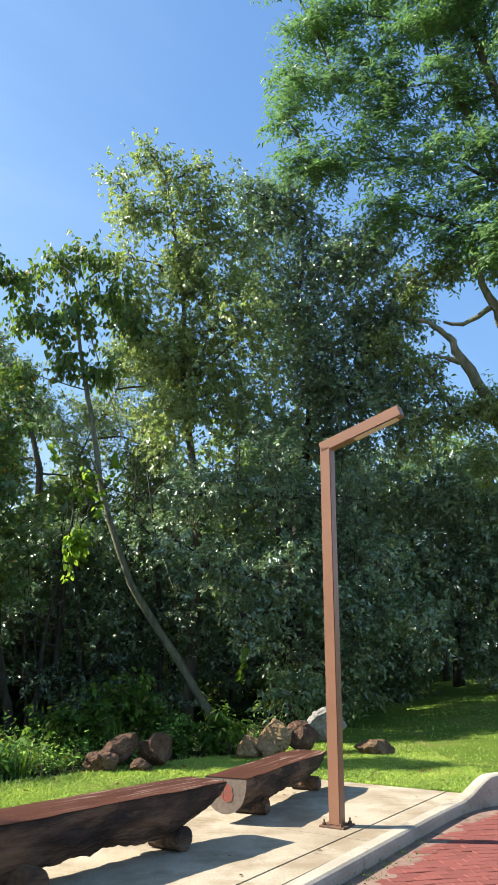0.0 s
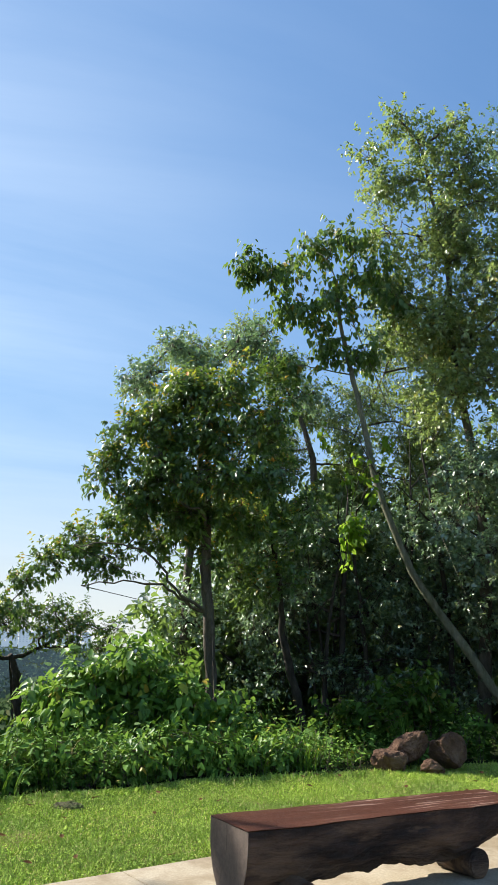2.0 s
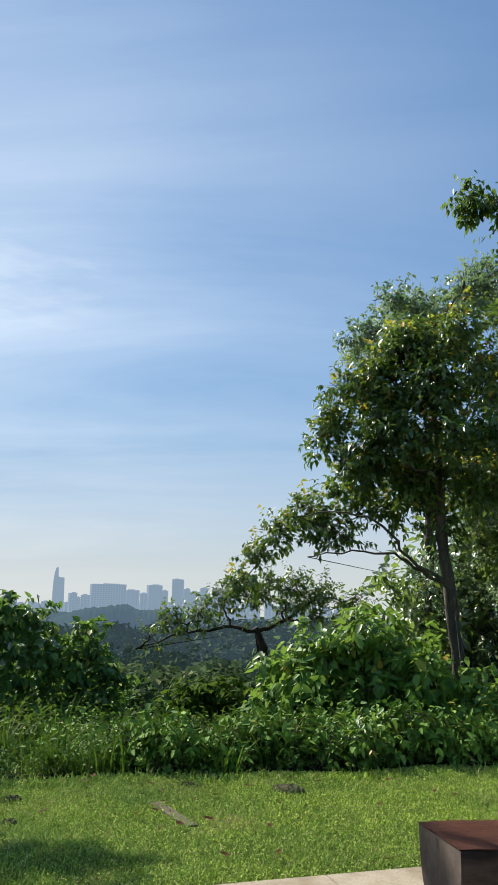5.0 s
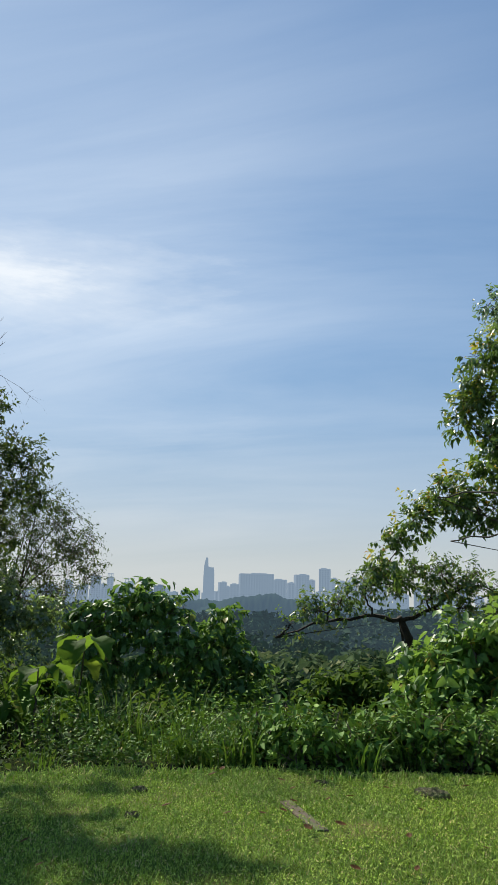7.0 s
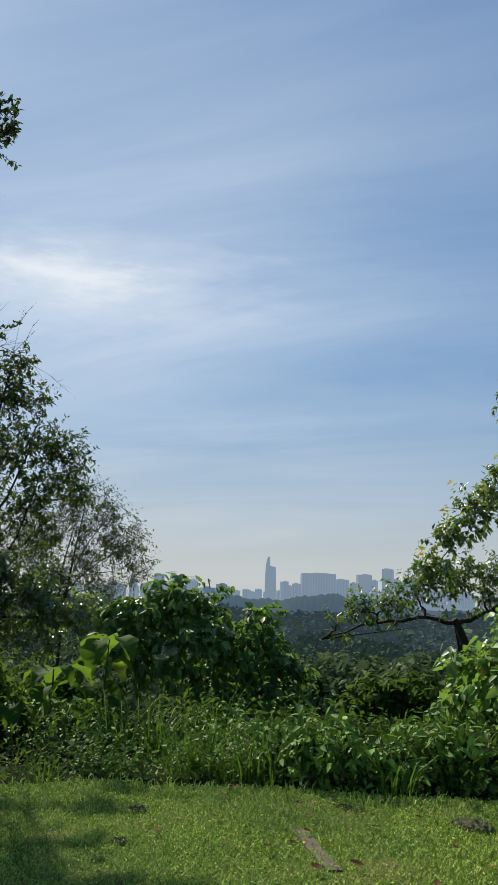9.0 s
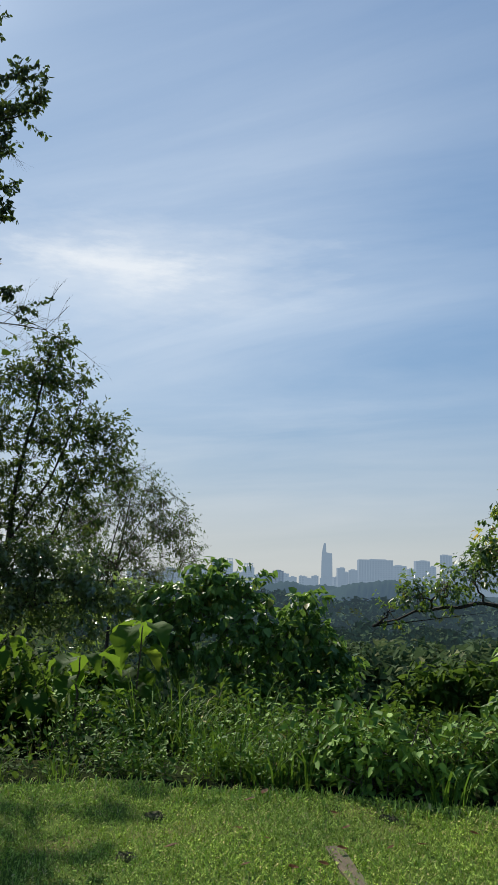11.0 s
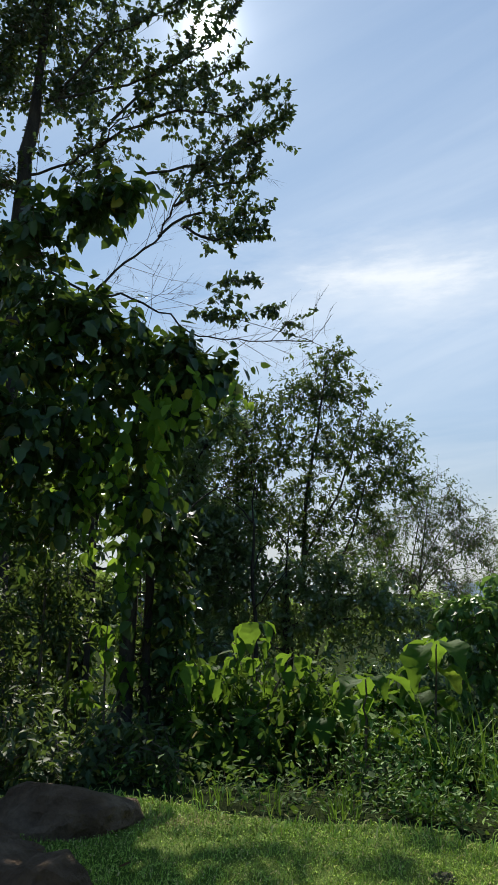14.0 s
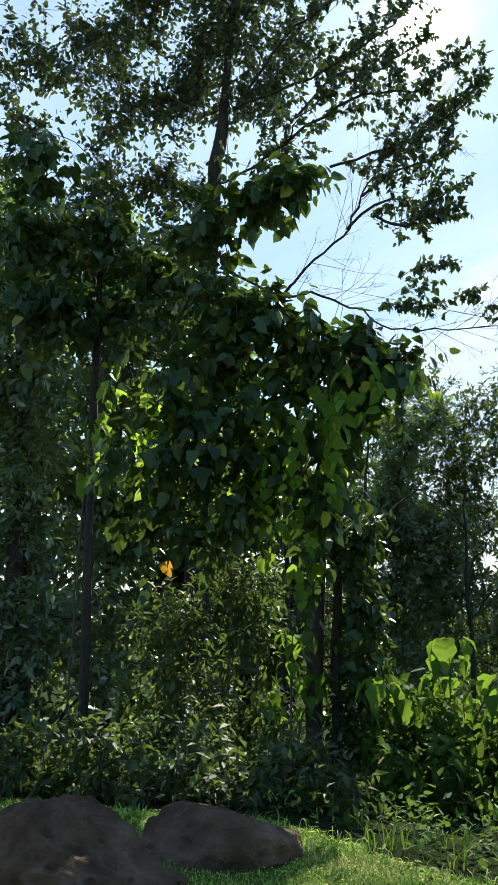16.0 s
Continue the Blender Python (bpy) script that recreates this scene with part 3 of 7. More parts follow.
def plant(name, label, category, base, trunk, radii, limbs, clumps, leaves, bark, leaf=(0.1, 0.045), per=38, count=8, reach=0.32,
          droop=0.35, broad=False, twigs=0.25, seed=1, auto=True, group="", limb_size=0.045, hollow=0.45, fronds=False, squash=0.92, whorl=False, young=None):
    """A tree or shrub: trunk, limbs out to each clump, twigs, and a crown of single leaves."""
    rng = np.random.default_rng(seed)
    root = thing(name, base, label, category, group)
    back = np.array(base, float)
    if trunk:
        v, f = tube(trunk, radii, 9, 0.01, seed)
        part_from("trunk", v - back, f, bark, root, smooth=True)
    ways_in = list(limbs)
    line = np.array(trunk if trunk else [base, base], float)
    if auto:
        # each clump hangs on the nearest part of the tree that is already there and lower down
        seg = np.linspace(0, len(line) - 1.001, 24)
        there = [line[int(s)] + (line[int(s) + 1] - line[int(s)]) * (s - int(s)) for s in seg]
        for way in limbs:
            there += [np.array(p, float) for p in way]
        order = sorted(clumps, key=lambda c: min(np.linalg.norm(np.array(c[:3]) - p) for p in there))
        for x, y, z, r in order:
            c = np.array([x, y, z])
            pts = np.array(there)
            gap = np.linalg.norm(pts - c, axis=1) + 1.5 * np.clip(pts[:, 2] - z, 0, 9)
            p = pts[int(np.argmin(gap))]
            mid = p * 0.5 + c * 0.5 + np.array([*rng.normal(0, 0.1, 2), rng.normal(0.05, 0.06) * np.linalg.norm(c - p)])
            ways_in.append([tuple(p), tuple(mid), tuple(c)])
            there += [mid, c]
            for _ in range(3):
                out = c + unit(rng.normal(0, 1, 3) + np.array([0, 0, 0.3])) * r * 0.85
                ways_in.append([tuple(mid * 0.3 + c * 0.7), tuple((c + out) / 2 + rng.normal(0, 0.05, 3)), tuple(out)])
    for n, way in enumerate(ways_in):
        size = limb_size * (1.6 if n < len(limbs) else (0.8 if (n - len(limbs)) % 4 == 0 else 0.3))
        v, f = tube(way, (size, size * 0.65, size * 0.25), 5, 0.02, seed + n)
        part_from("limb", v - back, f, bark, root, smooth=True)
    s, w = sprays(rng, clumps, per, reach, hollow=hollow, squash=squash)
    if fronds:
        w = unit(w * np.array([1, 1, 0.25]) + np.array([-0.25, -0.1, 0.08]))
    fresh = np.zeros(len(s), bool)
    if young:
        # the newest shoots stand on the outside, in another colour
        outer = (w @ np.array([0.0, 0.0, 1.0])) + 0.5 * (w @ np.array(to_sun)) + rng.normal(0, 0.35, len(s))
        fresh = outer > np.quantile(outer, 1 - young[1])
        v, f = foliage(rng, s[fresh], w[fresh], count, reach * 1.1, leaf, droop, broad, fronds=fronds, whorl=whorl)
        tagged(part_from("young_leaves", v - back, f, young[0], root, "orange and yellow young leaves"), kind="stuff")
    v, f = foliage(rng, s[~fresh], w[~fresh], count, reach, leaf, droop, broad, fronds=fronds, whorl=whorl)
    tagged(part_from("crown", v - back, f, leaves, root), kind="stuff")
    if twigs:
        k = rng.random(len(s)) < twigs
        v, f = twig_mesh(s[k], w[k], reach)
        tagged(part_from("twig_spray", v - back, f, M_twig, root), kind="stuff")
    return root


def bare_twigs(parent, way, seed, count, long, lift=0.15):
    """Fine bare twigs fanning out from a limb, forked twice."""
    rng = np.random.default_rng(seed)
    p = np.array(way, float)
    s = rng.uniform(0.5, len(p) - 1.001, count)
    i = s.astype(int)
    base = p[i] + (p[i + 1] - p[i]) * (s - i)[:, None]
    run = unit(p[i + 1] - p[i])
    a = unit(run * 0.9 + rng.normal(0, 0.55, base.shape) + np.array([0, 0, lift]))
    n1 = long * rng.uniform(0.5, 1.2, count)
    groups = [(base, a, n1, 0.007)]
    for level, thick in ((1, 0.005), (2, 0.0035)):
        b0, a0, l0, _ = groups[-1]
        k = np.repeat(np.arange(len(b0)), 3)
        at = rng.uniform(0.35, 1.0, len(k))
        groups.append((b0[k] + a0[k] * (l0[k] * at)[:, None], unit(a0[k] + rng.normal(0, 0.5, (len(k), 3)) + np.array([0, 0, lift])), l0[k] * rng.uniform(0.35, 0.7, len(k)), thick))
    V, Fc, at = [], [], 0
    for b0, a0, l0, thick in groups:
        v, f = twig_mesh(b0, a0 * l0[:, None], 1.0, 0.0, thick)
        V.append(v)
        Fc.append(f + at)
        at += len(v)
    tagged(part_from("twig_spray", np.vstack(V) - np.array(parent.location), np.vstack(Fc), M_twig, parent), kind="stuff")


# ---- the lie of the land ----
EDGE = np.array([(-6.7, -6), (-6.7, 0), (-6.75, 3.6), (-6.3, 4.15), (-5.95, 4.6), (-5.6, 5.6), (-4.7, 6.6), (-3.45, 8.05), (-2.8, 8.9), (-1.6, 10.2),
                 (-0.2, 11.5), (1.3, 12.9), (3.8, 18), (8.5, 28), (20, 45)], float)


def beyond(x, y):
    """Metres past the edge of the mown lawn, towards the wood and the valley; negative on the lawn."""
    p = np.stack([np.asarray(x, float), np.asarray(y, float)], -1)
    best = np.full(p.shape[:-1], 1e9)
    sign = np.ones(p.shape[:-1])
    for a, b in zip(EDGE[:-1], EDGE[1:]):
        d = b - a
        t = np.clip(((p - a) @ d) / (d @ d), 0, 1)
        q = p - (a + t[..., None] * d)
        dist = np.hypot(q[..., 0], q[..., 1])
        left = d[0] * q[..., 1] - d[1] * q[..., 0]
        near = dist < best
        best = np.where(near, dist, best)
        sign = np.where(near, np.where(left > 0, 1, -1), sign)
    return best * sign


PAVED_LEFT = ((-1.6, 6.0), (0.575, 0.818))
KERB = [(-7.2, -6.5), (-3.4, -1.1), (-1.2, 2.05), (1.12, 5.39), (1.91, 6.57), (2.62, 7.62), (3.0, 8.15), (3.3, 8.47), (3.7, 8.72), (4.3, 8.9), (6.0, 9.2), (12, 9.8)]


def paved(x, y):
    """Whether a place lies under the slab or the road."""
    (px, py), (dx, dy) = PAVED_LEFT
    right = (x - px) * dy - (y - py) * dx
    far = np.where(x < 3.2, 9.9 - 0.78 * (x - 2.08) - y, 8.7 + 0.12 * (x - 3.2) - y)
    return np.minimum(right, far)


def ground_z(x, y):
    x, y = np.asarray(x, float), np.asarray(y, float)
    e = np.clip(beyond(x, y), 0, None)
    fall = 0.13 * e + 0.09 * np.clip(e - 8, 0, None)
    steep = 1 / (1 + np.exp(np.clip((x + 2.0 - 0.12 * (y - 10)) * 0.9, -50, 50)))
    z = -0.03 - np.minimum(fall, 36) * steep
    z = z + (1 - steep) * 0.05 * np.clip(np.hypot(x, y) - 13, 0, 40)
    z = z + 0.085 * np.clip(x - 3.6, 0, 10) * np.clip((y - 10.5) / 7, 0, 1)
    z = z + 0.018 * np.sin(1.7 * x + 0.4) * np.cos(1.3 * y) + 0.010 * np.sin(4.1 * x + 2.2 * y)
    p = paved(x, y)
    return np.where(p > 0.12, -0.4, z)


def build_ground():
    rings = np.concatenate([np.arange(0.2, 16, 0.22), 16 * 1.09 ** np.arange(0, 66)])
    ang = np.linspace(0, 2 * np.pi, 300, endpoint=False)
    x = -0.5 + rings[:, None] * np.cos(ang)
    y = 4 + rings[:, None] * np.sin(ang)
    z = ground_z(x, y)
    verts = np.vstack([np.stack([x, y, z], -1).reshape(-1, 3), [[-0.5, 4, -0.4]]])
    n, k = len(rings), len(ang)
    i, j = np.meshgrid(np.arange(n - 1), np.arange(k), indexing="ij")
    j2 = (j + 1) % k
    faces = np.stack([i * k + j, (i + 1) * k + j, (i + 1) * k + j2, i * k + j2], -1).reshape(-1, 4)
    ob = part_from("ground", verts, faces, M_lawn, None, smooth=True)
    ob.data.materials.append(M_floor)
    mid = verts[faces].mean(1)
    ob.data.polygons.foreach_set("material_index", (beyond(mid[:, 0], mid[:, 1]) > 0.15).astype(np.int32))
    tagged(ob, "mown green lawn falling away to a wooded valley", "ground", kind="structure")


build_ground()


def polygon_slab(name, outline, top, depth, material, parent, bevel=0.003):
    bm = bmesh.new()
    upper = [bm.verts.new((x, y, top)) for x, y in outline]
    face = bm.faces.new(upper)
    if face.normal.z < 0:
        face.normal_flip()
    ext = bmesh.ops.extrude_face_region(bm, geom=[face])
    for v in ext["geom"]:
        if isinstance(v, bmesh.types.BMVert):
            v.co.z -= depth
    bmesh.ops.recalc_face_normals(bm, faces=bm.faces[:])
    if bevel:
        edges = [e for e in bm.edges if all(abs(v.co.z - top) < 1e-5 for v in e.verts)]
        bmesh.ops.bevel(bm, geom=edges, offset=bevel, segments=2, affect="EDGES")
    return part(name, bm, material, parent)


def build_paving():
    def at(s, off):
        (px, py), (dx, dy) = PAVED_LEFT
        return (px + dx * s + dy * off, py + dy * s - dx * off)
    pad = thing("pavement", (0, 0, 0), "pale weathered concrete slab along the lawn", "pavement", kind="structure")
    # the slab is cast in bays, parted by thin open joints
    inner, outer = 0.0, 2.165
    cuts = [-11, -7.6, -4.1, -0.62, 2.4, 5.02]
    for a, b in zip(cuts[:-1], cuts[1:]):
        polygon_slab("slab_bay", [at(a + 0.003, inner), at(a + 0.003, outer), at(b - 0.003, outer), at(b - 0.003, inner)], 0.0, 0.3, M_concrete, pad)
    # strip between joint and kerb
    for a, b in zip(cuts[:-1], cuts[1:]):
        polygon_slab("edge_strip", [at(a + 0.006, outer + 0.011), at(a + 0.006, outer + 0.249), at(b - 0.006, outer + 0.249), at(b - 0.006, outer + 0.011)], -0.002, 0.3, M_concrete, pad)
    # kerb: a rounded concrete band that sweeps up at its far end
    bm = bmesh.new()
    k = np.array(KERB, float)
    seg = np.linspace(0, len(k) - 1, (len(k) - 1) * 6 + 1)
    pts = np.stack([np.interp(seg, np.arange(len(k)), k[:, n]) for n in (0, 1)], 1)
    for _ in range(6):
        pts[1:-1] = 0.5 * pts[1:-1] + 0.25 * (pts[:-2] + pts[2:])
    ahead = unit(np.gradient(pts, axis=0))
    left = np.stack([-ahead[:, 1], ahead[:, 0]], 1)
    rows = []
    for p, l in zip(pts, left):
        lift = 0.20 * float(np.clip((p[0] - 2.95) / 0.6, 0, 1)) ** 1.4
        lift = 0.20 * (3 * (lift / 0.2) ** 2 - 2 * (lift / 0.2) ** 3) if lift > 0 else 0
        shape = [(0.145, -0.3), (0.145, lift + 0.0), (0.035, lift + 0.002), (0.010, lift - 0.012), (0.0, lift - 0.035), (-0.015, -0.4)]
        rows.append([bm.verts.new((p[0] + l[0] * o, p[1] + l[1] * o, z)) for o, z in shape])
    for a, b in zip(rows[:-1], rows[1:]):
        for n in range(5):
            bm.faces.new((a[n], a[n + 1], b[n + 1], b[n]))
    bmesh.ops.recalc_face_normals(bm, faces=bm.faces[:])
    kerb = part("kerb", bm, M_kerb, None)
    tagged(kerb, "stained concrete kerb sweeping up at its end", "kerb", kind="structure")
    # gutter and road bed
    bm = bmesh.new()
    rows = []
    for p, l in zip(pts, left):
        rows.append([bm.verts.new((p[0] - l[0] * o, p[1] - l[1] * o, z)) for o, z in ((-0.03, -0.104), (0.12, -0.107), (0.26, -0.109))])
    for a, b in zip(rows[:-1], rows[1:]):
        for n in range(2):
            bm.faces.new((a[n], b[n], b[n + 1], a[n + 1]))
    gutter = part("gutter", bm, M_gutter, None)
    tagged(gutter, "strip of brown mortar along the kerb", "gutter", kind="structure")
    road = thing("road", (0, 0, 0), "brick-red interlocking paver road", "road", kind="structure")
    bm = bmesh.new()
    rows = []
    for p, l in zip(pts, left):
        rows.append([bm.verts.new((p[0] - l[0] * o + (14 if o > 5 else 0), p[1] - l[1] * o - (10 if o > 5 else 0), -0.122)) for o in (0.1, 14)])
    for a, b in zip(rows[:-1], rows[1:]):
        bm.faces.new((a[0], b[0], b[1], a[1]))
    part("road_bed", bm, M_joint, road)
    return road


ROAD = build_paving()


# ---- benches ----
def log_bench(near, far, top, width, height, legs, cut, seed, label, belly, daub=False):
    """A half-log seat, flat above and barky below, on two short logs."""
    rng = np.random.default_rng(seed)
    near, far = np.array(near, float), np.array(far, float)
    run = far - near
    length = float(np.hypot(*run))
    yaw = math.atan2(run[1], run[0])
    root = thing("log_bench", (*near, 0), label, "bench", "log benches")
    root.rotation_euler = (0, 0, yaw)
    n, m = 120, 56
    bark, ends = bmesh.new(), []
    rings = []
    for i in range(n + 1):
        u = i / n
        x = u * length
        end = 1 - 0.12 * max(0, (u - 0.8) / 0.2) ** 2
        thick = float(np.interp(u, *belly))
        ring = []
        for j in range(m + 1):
            a = math.pi * j / m
            near_end = min(1.0, 0.12 + x / 0.22)
            swell = 1 + near_end * (0.10 * noise.noise((x * 1.6, math.cos(a) * 1.4, seed)) + 0.10 * noise.noise((x * 5, a * 3, seed)) + 0.06 * noise.noise((x * 3, a * 11, seed)) - 0.09 * max(0, 0.25 - abs(noise.noise((x * 2.2, a * 9, seed + 7)))) - 0.10 * max(0, 0.2 - abs(noise.noise((x * 4, a * 17, seed + 9)))) + 0.035 * noise.noise((x * 14, a * 20, seed)) + 0.02 * noise.noise((x * 34, a * 26, seed)))
            y = math.cos(a)
            z = -abs(math.sin(a)) ** 0.72
            slope = 0.2 * max(0, (u - 0.82) / 0.18) ** 1.5 * (-z)
            ring.append(bark.verts.new((x - slope * 0.5, y * width / 2 * swell * (end if y < 0 else 1) * (1 + near_end * 0.12 * noise.noise((x * 1.9, 0.7 * y, seed + 20))), max(0.004, top - 0.002 + z * height * thick * swell))))
        rings.append(ring)
    for a, b in zip(rings[:-1], rings[1:]):
        for j in range(m):
            bark.faces.new((a[j], b[j], b[j + 1], a[j + 1]))
    cap = [bark.verts.new(v.co) for v in rings[-1]]
    bark.faces.new(cap)
    for f in bark.faces:
        f.smooth = True
    bmesh.ops.recalc_face_normals(bark, faces=bark.faces[:])
    near_ring = [tuple(v.co) for v in rings[0]]
    rims = [(tuple(r[0].co), tuple(r[-1].co)) for r in rings]
    part("log", bark, M_bark, root, "dark weathered log bark")
    face = bmesh.new()
    middle = face.verts.new((-0.004, 0, top - height * 0.45))
    rim = [face.verts.new((c[0] - 0.002, c[1], c[2])) for c in near_ring]
    for a, b in zip(rim, rim[1:] + rim[:1]):
        face.faces.new((middle, b, a))
    bmesh.ops.recalc_face_normals(face, faces=face.faces[:])
    sawn = part("sawn_end", face, cut, root, "flat sawn log end")
    crack = bmesh.new()
    line = [crack.verts.new((-0.007, width * (0.03 + 0.012 * noise.noise((k * 1.3, seed, 0))) + side * 0.0035 * (1 - k / 7), top - 0.01 - 0.03 * k)) for k in range(7) for side in (-1, 1)]
    for k in range(6):
        crack.faces.new((line[2 * k], line[2 * k + 1], line[2 * k + 3], line[2 * k + 2]))
    part("drying_crack", crack, M_trunk_dark, sawn, "narrow dark drying crack")
    if daub:
        # a brushed patch of red paint in the middle of the sawn end
        patch = bmesh.new()
        hub = patch.verts.new((-0.0065, -0.015, top - height * 0.42))
        edge = []
        for k in range(26):
            a = 2 * math.pi * k / 26
            r = 1 + 0.35 * noise.noise((2 * math.cos(a), 2 * math.sin(a), seed + 3)) + 0.12 * noise.noise((7 * math.cos(a), 7 * math.sin(a), seed))
            edge.append(patch.verts.new((-0.0065, -0.015 + 0.07 * r * math.cos(a), top - height * 0.42 + 0.07 * r * math.sin(a))))
        for a, b in zip(edge, edge[1:] + edge[:1]):
            patch.faces.new((hub, a, b))
        part("paint_daub", patch, M_daub, sawn, "brushed patch of red paint")
    # the seat is planed by hand, so its surface and edges wander
    seat = bmesh.new()
    rows = []
    for (l, r) in rims:
        row = []
        for k in range(9):
            f = k / 8
            x, y = l[0] + (r[0] - l[0]) * f, l[1] + (r[1] - l[1]) * f
            row.append(seat.verts.new((x - (0.008 if x < 0.001 else 0), y * 1.004, top + 0.003 + 0.007 * (1 - abs(2 * f - 1) ** 4) * noise.noise((x * 3, y * 9, seed + 4)))))
        rows.append(row)
    for a, b in zip(rows[:-1], rows[1:]):
        for k in range(8):
            seat.faces.new((a[k], a[k + 1], b[k + 1], b[k]))
    bmesh.ops.solidify(seat, geom=seat.faces[:], thickness=0.005)
    bmesh.ops.recalc_face_normals(seat, faces=seat.faces[:])
    part("seat", seat, M_seat, root, "reddish-brown painted flat seat, paint worn through")
    for at, reach, size, off in legs:
        leg = bmesh.new()
        bmesh.ops.create_cone(leg, cap_ends=True, segments=18, radius1=size, radius2=size * 0.94, depth=reach, matrix=pose(at, off, size * 0.92, 90, 0, 0))
        for v in leg.verts:
            v.co += Vector((noise.noise(v.co * 9), 0, noise.noise(v.co * 9 + Vector((3, 1, 2))))) * 0.012
            v.co.z = max(v.co.z, 0.0)
        bmesh.ops.bevel(leg, geom=[e for e in leg.edges if e.calc_length() < 0.2 and abs(e.verts[0].co.y - e.verts[1].co.y) < 0.02], offset=0.012, segments=2, affect="EDGES")
        part("leg_log", leg, M_bark, root, "short dark supporting log")
    return root


log_bench((-1.07, 5.07), (0.43, 6.76), 0.445, 0.46, 0.40, [(0.32, 0.56, 0.10, -0.07), (1.78, 0.34, 0.095, -0.03)], M_cut, 3,
          "half-log bench painted red-brown on two log feet", ((0, 0.1, 0.2, 0.32, 0.5, 0.6, 0.68, 0.78, 0.9, 1), (1, 0.98, 0.92, 0.85, 0.8, 0.84, 0.92, 0.8, 0.62, 0.42)))
log_bench((0.58, 7.25), (1.62, 9.26), 0.385, 0.42, 0.30, [(0.55, 0.34, 0.08, -0.01), (2.03, 0.32, 0.08, -0.01)], M_cut_red, 8,
          "half-log bench with red-daubed sawn end on concrete", ((0, 0.3, 0.6, 0.8, 0.92, 1), (1, 0.95, 0.9, 0.85, 0.62, 0.35)), daub=True)


# ---- the lamp ----
def box(bm, size, m):
    made = bmesh.ops.create_cube(bm, size=1, matrix=m @ Matrix.Diagonal((*size, 1)))
    return made["verts"]


def street_lamp(foot, turn):
    root = thing("street_lamp", (*foot, 0), "brown square-section steel lamp post with slanting arm", "street lamp")
    root.rotation_euler = (0, 0, turn)
    bm = bmesh.new()
    box(bm, (0.11, 0.11, 3.44), pose(0, 0, 1.735))
    bmesh.ops.bevel(bm, geom=bm.edges[:], offset=0.006, segments=2, affect="EDGES")
    part("pole", bm, M_steel, root)
    up = math.atan2(0.235, 0.78)
    bm = bmesh.new()
    box(bm, (0.89, 0.11, 0.11), Matrix.Translation((-0.055, 0, 3.455)) @ Matrix.Rotation(-up, 4, "Y") @ Matrix.Translation((0.445, 0, 0)))
    bmesh.ops.bevel(bm, geom=bm.edges[:], offset=0.006, segments=2, affect="EDGES")
    arm = part("arm", bm, M_steel, root)
    for at in (0.50, 0.74):
        bm = bmesh.new()
        box(bm, (0.23, 0.075, 0.012), Matrix.Translation((-0.0575, 0, 3.455)) @ Matrix.Rotation(-up, 4, "Y") @ Matrix.Translation((at - 0.02, 0, -0.062)))
        part("diffuser", bm, M_led, arm, "pale flat light diffuser")
    bm = bmesh.new()
    box(bm, (0.24, 0.24, 0.016), pose(0, 0, 0.008))
    bmesh.ops.bevel(bm, geom=bm.edges[:], offset=0.003, segments=1, affect="EDGES")
    part("base_plate", bm, M_rust, root)
    for x in (-0.085, 0.085):
        for y in (-0.085, 0.085):
            bm = bmesh.new()
            bmesh.ops.create_cone(bm, cap_ends=True, segments=6, radius1=0.017, radius2=0.017, depth=0.022, matrix=pose(x, y, 0.026))
            bmesh.ops.create_cone(bm, cap_ends=True, segments=8, radius1=0.008, radius2=0.008, depth=0.05, matrix=pose(x, y, 0.04))
            part("bolt", bm, M_rust, root)


street_lamp((1.57, 7.14), -0.61)


# ---- rocks ----
def rock(place, size, material, seed, label, turn=0, flat=0.0, tilt=0.0, worn=0.0):
    """A broken boulder: chipped planes over a rough round."""
    rng = np.random.default_rng(seed)
    bm = bmesh.new()
    bmesh.ops.create_icosphere(bm, subdivisions=5 if size[0] > 0.4 else 4, radius=1)
    cuts = [(Vector(unit(rng.normal(0, 1, 3))), rng.uniform(0.55, 0.82) + worn) for _ in range(11)]
    for v in bm.verts:
        c = v.co.copy()
        for nrm, d in cuts:
            over = c.dot(nrm) - d
            if over > 0:
                c -= nrm * over * 0.93
        if flat:
            c.z = min(c.z, flat)
        c += c.normalized() * (0.10 * noise.fractal(c * 2.2 + Vector((seed, 0, 0)), 0.8, 2.1, 5) + 0.045 * noise.noise(c * 8) + 0.02 * noise.noise(c * 19) + 0.016 * noise.fractal(c * 14 + Vector((0, seed, 0)), 0.7, 2.2, 4) - 0.05 * max(0.0, 0.09 - abs(noise.noise(c * 3.1 + Vector((seed, 2, 1))))) / 0.09)
        v.co = Vector((c.x * size[0], c.y * size[1], c.z * size[2]))
    for f in bm.faces:
        f.smooth = False
    data = bpy.data.meshes.new("rock")
    bm.to_mesh(data)
    bm.free()
    data.materials.append(material)
    ob = new("rock", data)
    ob.location, ob.rotation_euler = place, (0, tilt, turn)
    return tagged(ob, label, "rock", "rocks on the lawn")


rock((-1.0, 10.8, 0.05), (0.25, 0.24, 0.20), M_rock, 5, "rounded red-brown boulder on grass", 0.15, flat=0.7, worn=0.08)
rock((-0.80, 11.0, 0.21), (0.31, 0.22, 0.17), M_rock, 12, "long red-brown boulder leaning on another", 0.15, tilt=-0.55, worn=0.06)
rock((-0.30, 11.15, 0.17), (0.27, 0.25, 0.25), M_rock, 23, "red-brown boulder with a broken top face", 0.3, tilt=0.3)
rock((-0.50, 10.78, 0.02), (0.17, 0.15, 0.12), M_rock, 31, "small brown boulder at the heap's foot", worn=0.1)
